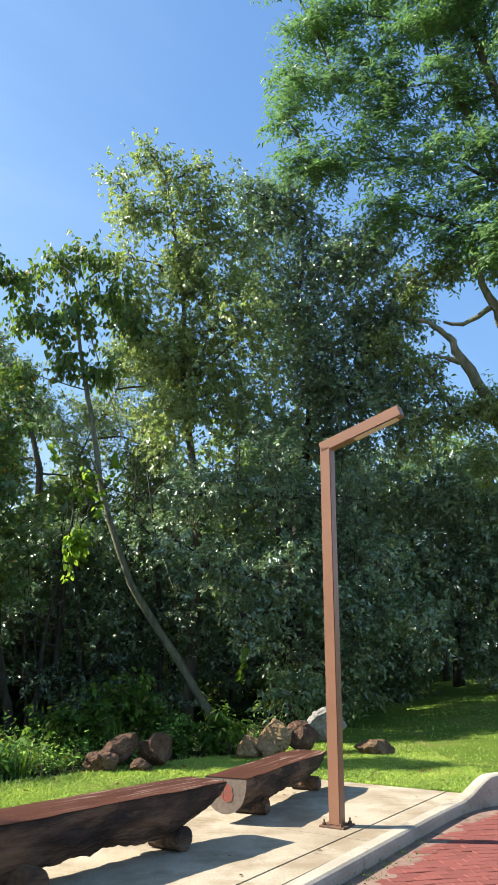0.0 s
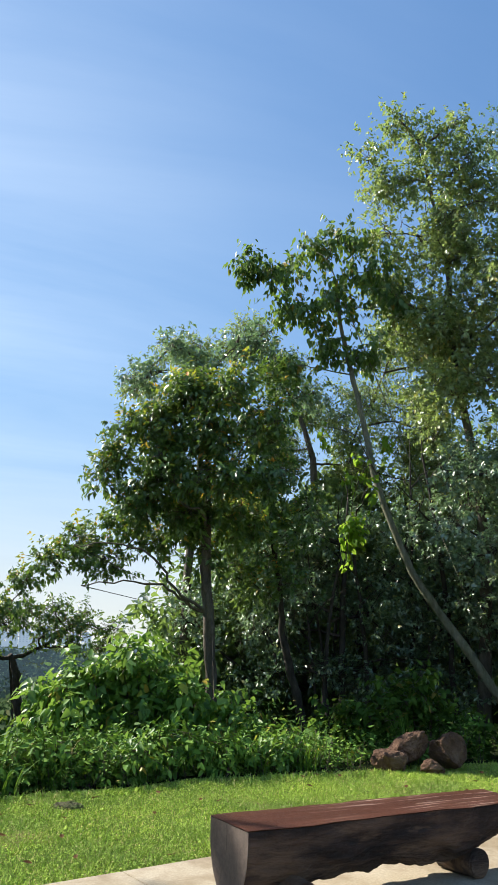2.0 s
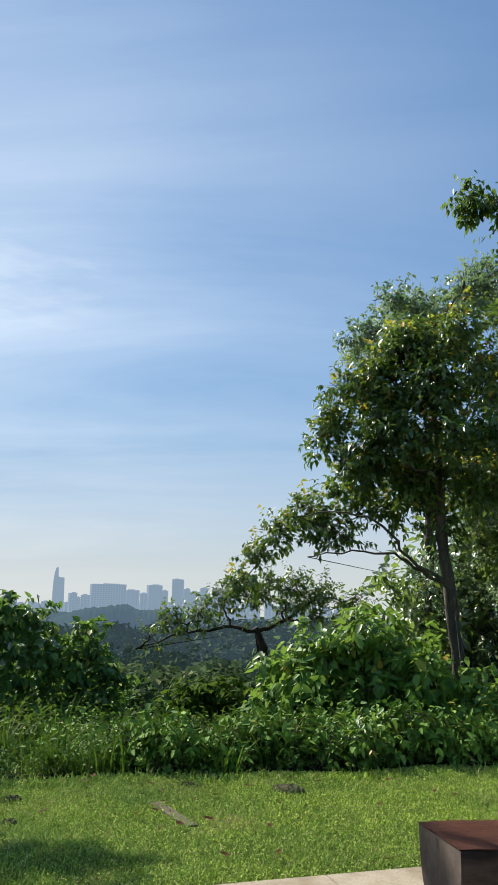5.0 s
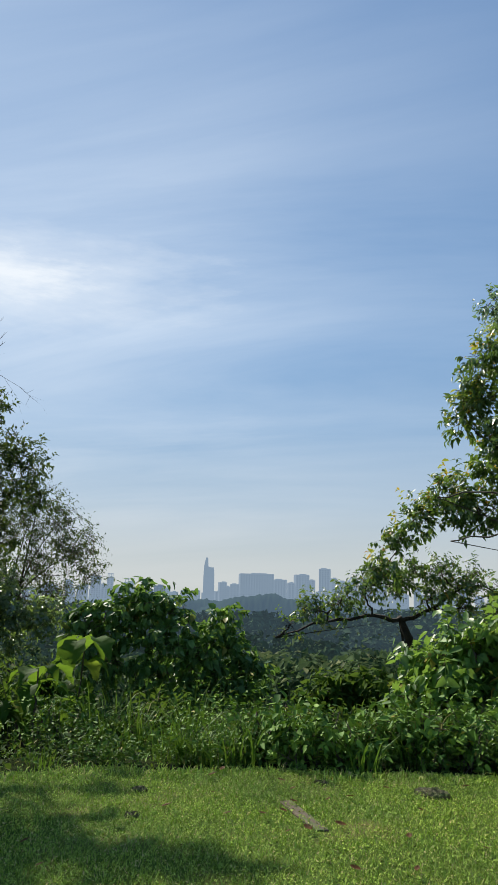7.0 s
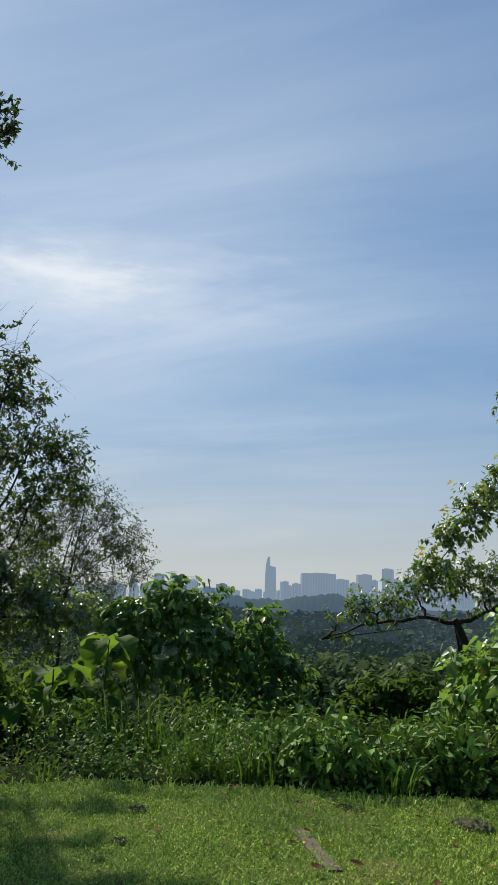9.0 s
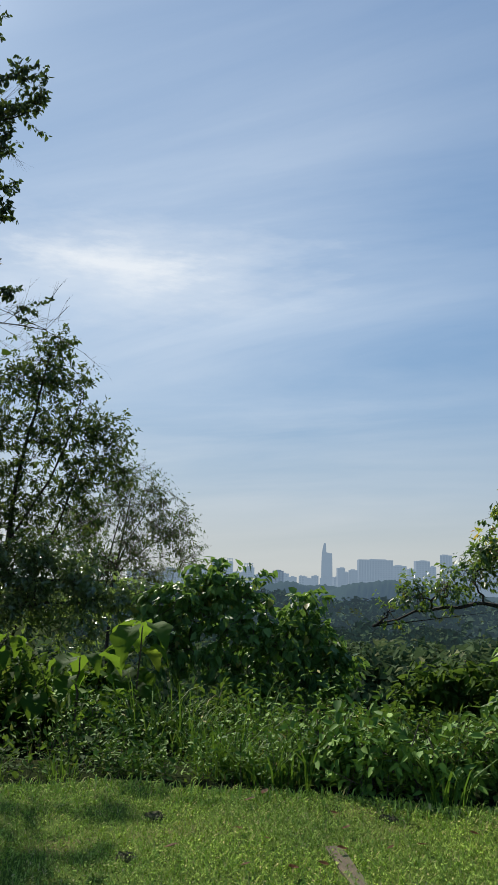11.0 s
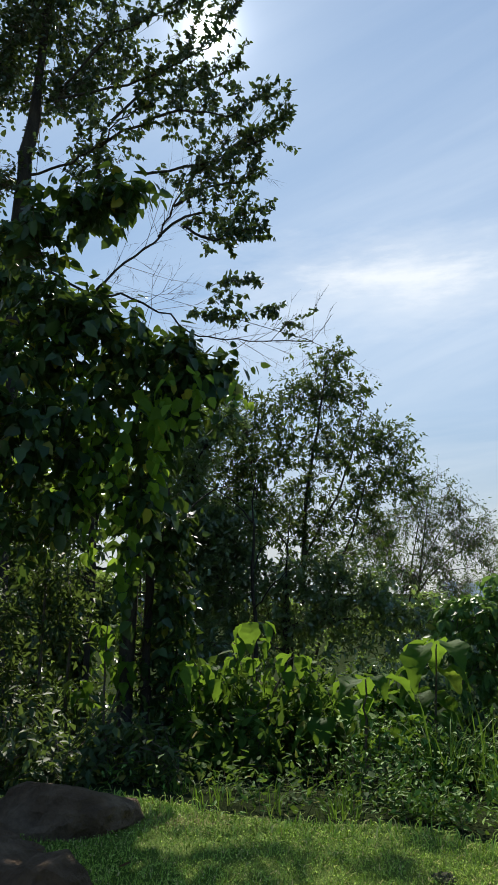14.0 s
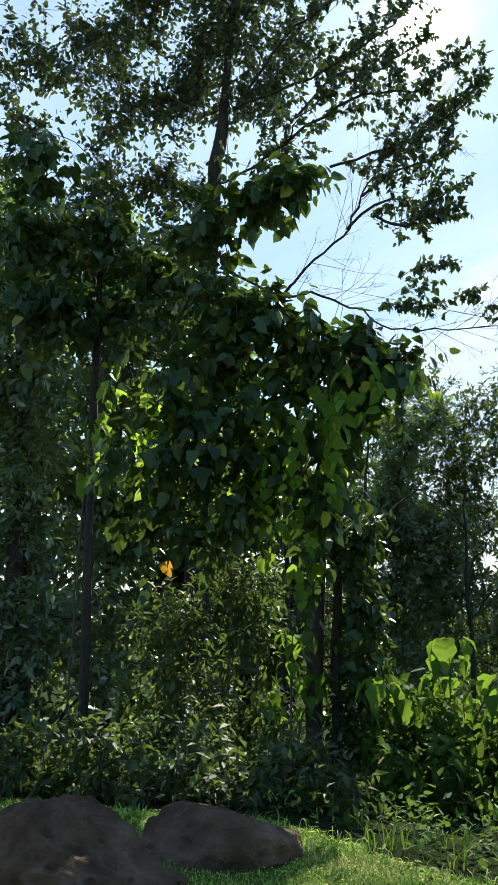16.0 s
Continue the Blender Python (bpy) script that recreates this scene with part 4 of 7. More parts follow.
rock((1.42, 12.3, 0.22), (0.46, 0.36, 0.40), M_rock_ochre, 44, "large ochre boulder with broken face", 0.25, flat=0.66, worn=-0.14)
rock((1.02, 12.15, 0.1), (0.24, 0.2, 0.2), M_rock_ochre, 52, "low ochre boulder against a larger one", tilt=0.4)
rock((2.22, 12.55, 0.40), (0.50, 0.30, 0.28), M_rock_pale, 63, "pale grey boulder leaning over", 0.2, tilt=-0.6, worn=-0.08)
rock((1.86, 12.4, 0.18), (0.30, 0.2, 0.28), M_rock, 66, "dark brown slab wedged between larger boulders", 0.2, tilt=0.5)
rock((2.98, 12.35, 0.08), (0.36, 0.24, 0.18), M_rock_dark, 71, "low dark weathered stump-like rock", 0.1, flat=0.6)
rock((-5.35, 2.85, -0.03), (0.62, 0.66, 0.42), M_rock_dark, 83, "big dark brown boulder at the lawn's edge", 0.5)
rock((-4.85, 3.42, -0.02), (0.30, 0.34, 0.24), M_rock_dark, 84, "brown boulder with reddish broken face", 1.4)
rock((-6.12, 3.5, -0.05), (0.40, 0.50, 0.29), M_rock_dark, 97, "long rounded dark boulder half in shade", 0.1, worn=0.12)


def strands(parent, tops, leaf, material, seed, share):
    """Hanging strands of vine, each leaf on its own turn. tops: place, spread and length; share: strands for a metre of spread."""
    rng = np.random.default_rng(seed)
    back = np.array(parent.location)
    base, way = [], []
    gap = leaf * 0.5
    for x, y, z, r, long in tops:
        for _ in range(max(2, int(share * r))):
            a = rng.uniform(0, 6.28)
            q = r * math.sqrt(rng.random())
            p = np.array([x + q * math.cos(a), y + q * math.sin(a), z - 0.3 * r])
            drift = rng.normal(0, 0.06, 2)
            for k in range(int(long * rng.uniform(0.6, 1.2) / gap)):
                base.append(p + np.array([drift[0] * k * gap, drift[1] * k * gap, -k * gap]) + rng.normal(0, 0.045, 3))
                way.append(unit(np.array([rng.normal(0, 0.5), rng.normal(0, 0.6), -0.9])))
    base, way = np.array(base), np.array(way)
    face = unit(rng.normal(0, 0.7, base.shape) + np.array([0.5, 0, 0.45]))
    s = leaf * rng.uniform(0.5, 1.25, len(base))
    v, f = leaf_mesh(base, way, face, s, s * 0.75, True)
    tagged(part_from("vine_strand", v - back, f, material, parent), kind="stuff")


# ---- the wood beside the lawn ----
def gz(x, y):
    return float(ground_z(np.array(x), np.array(y)))


def at_ground(x, y):
    return (x, y, gz(x, y))


plant("tree", "tall tree with glossy olive leaves behind the benches", "tree", at_ground(-0.1, 17.3), [(-0.1, 17.3, gz(-0.1, 17.3) - 0.1), (0.1, 17.2, 4), (-0.3, 17.0, 7.5), (-0.4, 16.9, 10), (-0.9, 16.7, 13.2)], (0.15, 0.11, 0.07, 0.045, 0.015), [],
      [(-0.1, 16.8, 12.1, 0.69), (-1.2, 16.7, 8.1, 0.82), (0.1, 16.8, 7.9, 0.95), (0.4, 16.8, 10.0, 0.95), (-1.8, 16.6, 10.8, 0.57), (-1.3, 16.7, 13.8, 0.5), (-0.7, 16.8, 13.1, 0.76), (-1.6, 16.7, 12.2, 0.76), (-2.1, 16.6, 12.9, 0.38), (0.4, 16.8, 11.4, 1.01), (-0.9, 16.8, 10.5, 1.01), (-0.4, 16.8, 8.8, 1.13), (-1.6, 16.7, 9.3, 0.76), (1.1, 16.8, 8.9, 1.13), (-0.6, 16.8, 6.8, 1.01), (0.7, 16.8, 7.1, 1.13), (0.0, 16.8, 13.5, 0.38)], M_sunny, M_trunk, leaf=(0.11, 0.062), per=34, seed=11, hollow=0.3, squash=0.75, whorl=True)
plant("tree", "broad dark-leaved tree rising over the lamp", "tree", at_ground(2.7, 18.9), [(2.7, 18.9, gz(2.7, 18.9) - 0.1), (2.5, 18.7, 4), (2.9, 18.4, 8), (2.6, 18.2, 10.5), (3.0, 18.2, 12.5)], (0.17, 0.13, 0.08, 0.05, 0.015), [],
      [(1.4, 18.3, 12.4, 0.82), (2.8, 18.1, 10.1, 1.1), (3.0, 18.1, 8.0, 1.17), (4.2, 17.9, 9.0, 1.03), (3.5, 18.0, 6.5, 1.17), (2.8, 18.1, 12.9, 0.82), (1.1, 18.3, 13.7, 0.82), (2.2, 18.2, 13.3, 0.96), (1.9, 18.2, 11.4, 1.23), (3.1, 18.1, 11.5, 0.96), (4.0, 18.0, 11.8, 1.1), (4.9, 17.8, 12.1, 0.82), (3.5, 18.1, 9.7, 1.37), (2.2, 18.2, 8.8, 1.23), (4.9, 17.8, 9.9, 1.1), (3.9, 18.0, 8.0, 1.37), (2.1, 18.2, 6.7, 1.51), (5.0, 17.7, 7.8, 0.96)], M_glossy, M_trunk_dark, leaf=(0.11, 0.062), per=32, seed=12, hollow=0.3, squash=0.75, whorl=True)
BUSHY = plant("tree", "bushy dark tree at the wood's edge", "tree", at_ground(2.1, 16.6), [(2.1, 16.6, gz(2.1, 16.6) - 0.1), (2.1, 16.5, 2), (1.8, 16.2, 4.4)], (0.14, 0.10, 0.03), [],
      [(1.7, 16.1, 4.8, 1.21), (3.1, 15.9, 4.8, 1.09), (0.7, 16.1, 4.8, 0.97), (2.1, 16.0, 3.4, 1.21), (3.5, 15.8, 3.3, 1.09), (0.9, 16.1, 3.3, 0.85), (1.5, 16.1, 2.3, 0.85), (3.0, 15.9, 2.0, 1.09), (4.2, 15.7, 2.4, 0.85), (2.6, 16.0, 1.2, 0.85), (-0.1, 17.6, 5.3, 0.92), (-0.2, 17.6, 4.0, 0.79), (-0.6, 17.6, 3.0, 0.79), (0.2, 17.6, 1.9, 0.79), (0.8, 17.6, 1.2, 0.66), (-1.2, 17.5, 4.0, 0.79), (-1.4, 17.5, 2.4, 0.79)] + [(-0.07, 14.5, 2.93, 0.26), (0.69, 14.5, 3.02, 0.2), (1.36, 14.5, 2.83, 0.26), (0.98, 14.5, 2.17, 0.22), (1.17, 14.5, 1.78, 0.18), (-0.39, 15.05, 3.68, 0.22), (0.3, 15.15, 4.57, 0.27), (-0.49, 15.15, 4.67, 0.25), (0.31, 14.5, 3.07, 0.22), (1.74, 14.5, 2.69, 0.25), (1.45, 14.5, 2.26, 0.22), (1.93, 14.5, 3.12, 0.2)], M_glossy, M_trunk_dark, leaf=(0.105, 0.058), per=34, seed=13, hollow=0.3, squash=0.7, whorl=True)
strands(BUSHY, [(1.05, 14.53, 1.58, 0.06, 0.5), (1.02, 14.6, 1.29, 0.05, 0.35)], 0.15, M_lime, 131, 40)
FEATHERY = plant("tree", "high feathery-leaved tree of fresh green", "tree", at_ground(9.6, 16.6), [(9.6, 16.6, gz(9.6, 16.6) - 0.1), (9.2, 16.4, 5), (8.6, 15.6, 9.5), (7.6, 15.3, 13.5), (6.6, 15.6, 18)], (0.4, 0.32, 0.24, 0.15, 0.04),
      [[(8.2, 15.4, 10.4), (7.32, 15.32, 12.08), (6.32, 15.72, 15.43), (6.0, 15.84, 16.7)]],
      [(3.0, 16.6, 17.7, 0.88), (4.2, 16.4, 18.2, 1.01), (5.9, 15.9, 17.3, 1.26), (7.2, 15.4, 16.7, 1.13), (2.4, 16.7, 16.2, 0.63), (3.6, 16.5, 16.0, 0.88), (5.0, 16.2, 15.6, 1.01), (6.5, 15.7, 14.7, 1.13), (2.2, 16.7, 15.0, 0.5), (4.2, 16.4, 14.1, 0.76), (3.5, 16.5, 13.4, 0.69), (5.4, 16.1, 13.3, 0.88), (6.8, 15.6, 12.7, 1.01), (2.6, 16.6, 13.6, 0.5), (4.8, 16.2, 12.1, 0.76), (6.2, 15.8, 11.4, 0.88), (7.2, 15.4, 10.9, 1.01), (8.3, 14.9, 15.3, 1.39), (8.2, 14.9, 12.4, 1.39), (7.3, 15.3, 18.8, 1.39), (5.5, 16.0, 19.5, 1.26), (2.1, 16.7, 19.6, 0.5)], M_feather, M_trunk, leaf=(0.16, 0.048), per=12, count=22, reach=0.72, droop=0.3, seed=14, limb_size=0.06, twigs=0.2, fronds=True, squash=0.3, hollow=0.1)
# its low forking limbs, bare and lit against the sky
for n, (way, sizes) in enumerate((([(7.44, 16.98, 6.54), (7.0, 16.8, 7.25), (6.58, 16.64, 7.9), (6.23, 16.53, 8.35), (5.99, 16.42, 8.77), (5.62, 16.37, 9.03), (5.22, 16.34, 9.18)], (0.19, 0.155, 0.12, 0.07, 0.04)), ([(6.31, 16.56, 8.22), (5.93, 16.56, 8.3), (5.59, 16.55, 8.38)], (0.08, 0.05, 0.02)), ([(7.47, 16.36, 8.75), (7.13, 16.2, 9.4), (6.74, 16.03, 10.04), (6.54, 15.86, 10.69), (6.47, 15.68, 11.34)], (0.14, 0.12, 0.08, 0.05)), ([(6.97, 16.19, 9.46), (6.32, 16.32, 9.07), (5.85, 16.33, 9.13)], (0.07, 0.05, 0.03)))):
    v, f = tube(([(9.3, 16.4, 4.2)] if n == 0 else [(9.0, 16.2, 6.6)] if n == 2 else []) + way, sizes, 8, 0.015, 90 + n)
    part_from("limb", v - np.array(FEATHERY.location), f, M_mossy, FEATHERY, smooth=True)
plant("tree", "mid-green tree with drooping limbs", "tree", at_ground(8.6, 18.4), [(8.6, 18.4, gz(8.6, 18.4) - 0.1), (8.3, 17.6, 5), (7.6, 16.8, 9.5)], (0.22, 0.17, 0.05), [],
      [(5.2, 17.1, 10.3, 0.75), (4.8, 17.3, 8.8, 0.67), (5.6, 17.0, 8.1, 0.53), (6.2, 16.9, 7.0, 0.75), (5.3, 17.1, 6.7, 0.75), (6.8, 16.6, 5.8, 0.75), (7.3, 16.4, 10.6, 0.75), (8.0, 16.1, 9.2, 0.75), (7.9, 16.2, 6.7, 0.75), (6.9, 16.6, 7.1, 0.6), (5.8, 17.0, 10.8, 0.6), (6.6, 16.7, 10.9, 0.6)], M_sunny, M_trunk, leaf=(0.14, 0.06), per=30, seed=15, limb_size=0.06)
plant("tree", "dark shaded tree deep in the wood", "tree", at_ground(6.9, 20.4), [(6.9, 20.4, gz(6.9, 20.4) - 0.1), (6.9, 20, 3), (6.6, 19.2, 6)], (0.17, 0.14, 0.05), [],
      [(5.2, 19.2, 5.5, 1.33), (6.3, 18.9, 5.9, 1.33), (7.3, 18.6, 4.8, 1.33), (5.9, 19.0, 4.0, 1.48), (4.8, 19.3, 3.3, 1.19), (6.8, 18.8, 3.0, 1.33), (7.7, 18.4, 2.8, 1.33), (5.8, 19.1, 2.0, 1.19), (7.3, 18.6, 1.6, 0.89), (8.4, 18.1, 5.0, 1.63), (4.9, 19.3, 1.6, 0.89), (8.3, 18.2, 2.2, 1.19), (4.4, 19.4, 4.4, 1.04)], M_glossy, M_trunk_dark, leaf=(0.14, 0.065), per=24, seed=16, whorl=True)
plant("tree", "slender leaning tree with big drooping leaves", "tree", at_ground(0.75, 16.4), [(0.59, 16.53, 0.03), (-0.33, 16.51, 1.45), (-1.18, 16.34, 2.68), (-1.61, 16.19, 3.72), (-2.0, 16.13, 4.93), (-2.23, 16.09, 6.19), (-2.46, 16.05, 7.24), (-2.67, 16.01, 8.32), (-2.77, 15.99, 9.43)], (0.095, 0.078, 0.066, 0.055, 0.025), [],
      [(-4.7, 15.5, 9.8, 0.36), (-4.1, 15.7, 9.6, 0.5), (-3.3, 15.9, 10.2, 0.5), (-2.6, 16.0, 10.4, 0.5), (-3.7, 15.8, 8.7, 0.47), (-2.8, 16.0, 8.9, 0.65), (-2.0, 16.1, 9.6, 0.53), (-1.5, 16.2, 8.8, 0.47), (-3.8, 15.7, 7.4, 0.3), (-3.0, 15.9, 7.8, 0.36), (-2.2, 16.1, 7.5, 0.36)], M_droop, M_mossy, leaf=(0.165, 0.09), per=20, count=6, reach=0.36, droop=1.3, broad=True, seed=17, limb_size=0.022)
lime = plant("climbing_vine", "bright lime vine dangling from a leaning trunk", "vine", (-2.1, 15.6, 4.4), [(-1.87, 16.05, 4.78), (-2.05, 15.6, 5.0), (-2.35, 15.6, 4.35), (-2.55, 15.8, 3.1)], (0.012, 0.01, 0.006),
             [[(-1.87, 16.05, 4.78), (-2.3, 15.6, 5.6), (-2.86, 15.2, 5.75), (-2.85, 15.25, 5.2)]],
             [(-2.38, 15.51, 4.8, 0.15), (-2.05, 15.6, 4.72, 0.15), (-1.95, 15.7, 4.3, 0.11), (-2.4, 15.79, 3.72, 0.17), (-1.75, 15.5, 5.45, 0.13), (-2.2, 15.6, 5.1, 0.1)], M_lime, M_twig, leaf=(0.145, 0.10), per=30, count=4, reach=0.2, droop=1.1, broad=True, seed=18, auto=False, limb_size=0.008)
strands(lime, [(-2.87, 15.22, 5.8, 0.07, 0.55), (-2.5, 15.83, 3.75, 0.13, 0.75), (-2.65, 15.9, 3.5, 0.05, 0.6), (-2.38, 15.6, 4.8, 0.09, 0.35), (-1.72, 15.45, 5.6, 0.06, 0.5)], 0.15, M_lime, 181, 40)
plant("tree", "airy tree with small leaves behind the others", "tree", at_ground(-4.4, 19), [(-4.4, 19, gz(-4.4, 19) - 0.1), (-4.2, 18.9, 3), (-4.0, 18.8, 6), (-5.0, 18.5, 8.8)], (0.17, 0.14, 0.08, 0.03), [],
      [(-8.0, 18.4, 9.2, 0.56), (-7.3, 18.7, 9.1, 0.67), (-6.5, 19.1, 9.4, 0.59), (-5.9, 19.3, 9.7, 0.56), (-8.7, 18.1, 8.1, 0.59), (-5.1, 19.5, 8.8, 0.74), (-4.5, 19.7, 7.7, 0.89), (-2.0, 20.2, 9.3, 0.89), (-2.7, 20.1, 7.7, 1.04), (-1.5, 20.2, 7.0, 1.19), (-0.8, 20.3, 8.8, 1.19), (-3.3, 20.0, 6.1, 1.04), (-5.1, 19.5, 6.4, 0.89), (-1.2, 20.2, 5.5, 1.04)], M_sunny, M_trunk, leaf=(0.11, 0.048), per=42, seed=19, twigs=0.4)
plant("tree", "rounded broad-leaved tree with orange leaf tips", "tree", at_ground(-4.45, 13.76), [(-4.45, 13.76, gz(-4.45, 13.76) - 0.1)] + [(-4.5, 13.52, 0.91), (-4.48, 13.27, 1.85), (-4.47, 13.03, 2.69), (-4.41, 12.87, 3.35), (-4.36, 12.69, 4.1), (-4.32, 12.49, 4.85)], (0.115, 0.10, 0.075, 0.03),
      [[(-4.48, 13.25, 1.89), (-4.75, 12.85, 2.12), (-4.98, 12.35, 2.37), (-5.35, 11.75, 2.36), (-5.8, 11.13, 2.26)], [(-4.49, 13.22, 1.99), (-4.82, 12.55, 2.29), (-4.98, 12.01, 2.76), (-5.32, 11.48, 2.94), (-5.81, 10.85, 2.85)], [(-4.41, 12.87, 3.35), (-4.27, 12.21, 3.53), (-4.34, 11.49, 3.6)]],
      [(-4.6, 12.0, 5.52, 0.35), (-3.58, 12.0, 5.58, 0.32), (-5.09, 12.0, 5.16, 0.35), (-4.06, 12.0, 4.98, 0.38), (-5.56, 12.0, 5.12, 0.25), (-3.18, 12.0, 4.88, 0.33), (-5.76, 12.0, 4.52, 0.3), (-4.81, 12.0, 4.49, 0.43), (-3.79, 12.0, 4.19, 0.42), (-6.05, 12.0, 4.17, 0.18), (-5.29, 12.0, 3.88, 0.34), (-3.08, 12.0, 4.07, 0.32), (-4.82, 12.85, 3.71, 0.39), (-3.98, 13.2, 3.63, 0.45), (-6.16, 13.04, 3.5, 0.35), (-5.52, 13.21, 3.2, 0.37), (-7.0, 13.0, 3.13, 0.32), (-7.65, 13.11, 2.91, 0.28)]
      + [(-8.31, 13.22, 2.48, 0.26), (-6.51, 12.99, 2.82, 0.3), (-4.51, 13.29, 3.02, 0.36), (-8.74, 13.33, 1.93, 0.2), (-4.63, 12.7, 3.62, 0.33), (-4.54, 12.0, 5.57, 0.28), (-4.39, 12.0, 5.42, 0.31), (-4.42, 12.0, 4.68, 0.31), (-4.9, 12.0, 5.04, 0.28), (-4.45, 12.0, 3.95, 0.3), (-5.04, 12.0, 4.21, 0.27), (-5.37, 12.2, 3.61, 0.24), (-4.83, 12.77, 3.55, 0.28), (-4.64, 12.0, 5.66, 0.21), (-4.95, 12.0, 4.54, 0.21), (-5.41, 12.3, 3.77, 0.22)],
      M_broad, M_trunk, leaf=(0.12, 0.056), per=84, count=8, reach=0.28, droop=0.55, seed=20, limb_size=0.02, hollow=0.25, whorl=True, squash=0.7, young=(M_young, 0.10))
plant("tree", "slender dark-stemmed tree with mixed green leaves", "tree", at_ground(-3.39, 16.08), [(-3.39, 16.08, gz(-3.39, 16.08) - 0.1)] + [(-3.52, 15.82, 0.27), (-3.66, 15.54, 1.05), (-3.73, 15.33, 1.68), (-3.75, 15.0, 2.84), (-3.89, 14.65, 3.88)], (0.10, 0.085, 0.06, 0.02), [],
      [(-5.09, 14.76, 4.32, 0.42), (-4.53, 14.76, 4.01, 0.34), (-4.23, 14.76, 4.29, 0.25), (-4.87, 14.76, 3.62, 0.28), (-4.03, 14.76, 3.7, 0.17), (-4.6, 14.76, 5.98, 0.32), (-4.08, 14.76, 5.22, 0.25), (-4.97, 14.76, 6.51, 0.33), (-4.91, 14.76, 5.57, 0.37), (-4.85, 14.76, 4.57, 0.37), (-4.56, 14.76, 3.88, 0.32), (-4.08, 14.76, 4.58, 0.28), (-4.24, 14.76, 5.48, 0.28)]
      + [(-4.27, 14.76, 4.4, 0.37), (-3.8, 14.76, 3.94, 0.35), (-4.41, 14.76, 3.55, 0.33), (-3.89, 14.76, 3.1, 0.35), (-3.36, 14.76, 3.48, 0.33), (-4.55, 14.76, 2.71, 0.25), (-4.02, 14.76, 2.4, 0.28), (-3.41, 14.76, 2.57, 0.31), (-3.51, 14.76, 4.76, 0.35), (-3.78, 14.76, 5.67, 0.32), (-3.44, 14.76, 6.29, 0.28), (-3.96, 14.76, 6.83, 0.28), (-3.02, 14.76, 4.09, 0.28)], M_broad, M_trunk_dark, leaf=(0.115, 0.055), per=50, count=8, reach=0.28, droop=0.5, seed=123, limb_size=0.016, hollow=0.25, whorl=True, squash=0.65, young=(M_young, 0.06))
plant("tree", "fine-leaved tree rising behind the rounded one", "tree", at_ground(-6.6, 17.0), [(-6.6, 17.0, gz(-6.6, 17.0) - 0.1), (-6.5, 17.0, 3), (-6.3, 17.0, 6), (-6.4, 16.9, 8.6)], (0.13, 0.10, 0.07, 0.02), [],
      [(-6.3, 15.1, 7.9, 0.31), (-6.8, 15.1, 7.3, 0.29), (-7.2, 15.0, 7.1, 0.25), (-5.8, 15.4, 7.5, 0.35), (-5.0, 15.8, 8.0, 0.38), (-4.5, 15.9, 8.2, 0.33), (-4.0, 16.1, 7.4, 0.37), (-5.4, 15.7, 6.9, 0.41), (-3.5, 16.4, 6.8, 0.37)], M_glossy, M_trunk, leaf=(0.115, 0.06), per=46, count=8, reach=0.3, seed=119, hollow=0.3, whorl=True, squash=0.8)
plant("tree", "leafy sapling thicket in the wood's half-shade", "tree", at_ground(-3.2, 16.4), [(-3.2, 16.4, gz(-3.2, 16.4) - 0.1), (-3.1, 16.5, 1.5), (-2.8, 16.7, 3.6)], (0.06, 0.045, 0.012), [],
      [(-3.2, 17.2, 3.0, 0.5), (-3.8, 16.7, 2.3, 0.47), (-4.4, 16.2, 1.7, 0.4), (-2.9, 17.7, 2.1, 0.53), (-2.0, 18.0, 3.1, 0.62), (-1.3, 18.4, 2.0, 0.53), (-4.0, 15.9, 0.9, 0.39), (-3.2, 16.6, 1.0, 0.43), (-2.4, 17.8, 0.9, 0.45), (-3.4, 16.8, 3.8, 0.45), (-2.6, 17.5, 4.1, 0.46), (-1.5, 18.1, 4.2, 0.52), (-0.7, 18.5, 2.9, 0.57)], M_glossy, M_trunk_dark, leaf=(0.105, 0.052), per=38, count=8, reach=0.28, seed=121, hollow=0.3, whorl=True, squash=0.6)
plant("tree", "dark understorey tree between the trunks", "tree", at_ground(-2.9, 17.0), [(-2.9, 17.0, gz(-2.9, 17.0) - 0.1), (-2.9, 17.0, 1.5), (-2.7, 16.8, 4.6)], (0.09, 0.07, 0.015), [],
      [(-4.8, 16.7, 3.1, 0.83), (-3.9, 17.0, 3.6, 0.89), (-3.5, 17.1, 2.4, 0.96), (-4.5, 16.8, 1.8, 0.83), (-2.3, 17.3, 2.1, 1.02), (-1.6, 17.4, 1.2, 0.89), (-5.0, 16.6, 0.9, 0.77), (-2.8, 17.2, 0.9, 0.77), (-0.8, 17.5, 0.7, 0.77), (-0.6, 17.5, 2.0, 0.89), (-6.0, 16.3, 1.9, 0.64)], M_glossy, M_trunk_dark, leaf=(0.105, 0.055), per=31, seed=21, whorl=True)
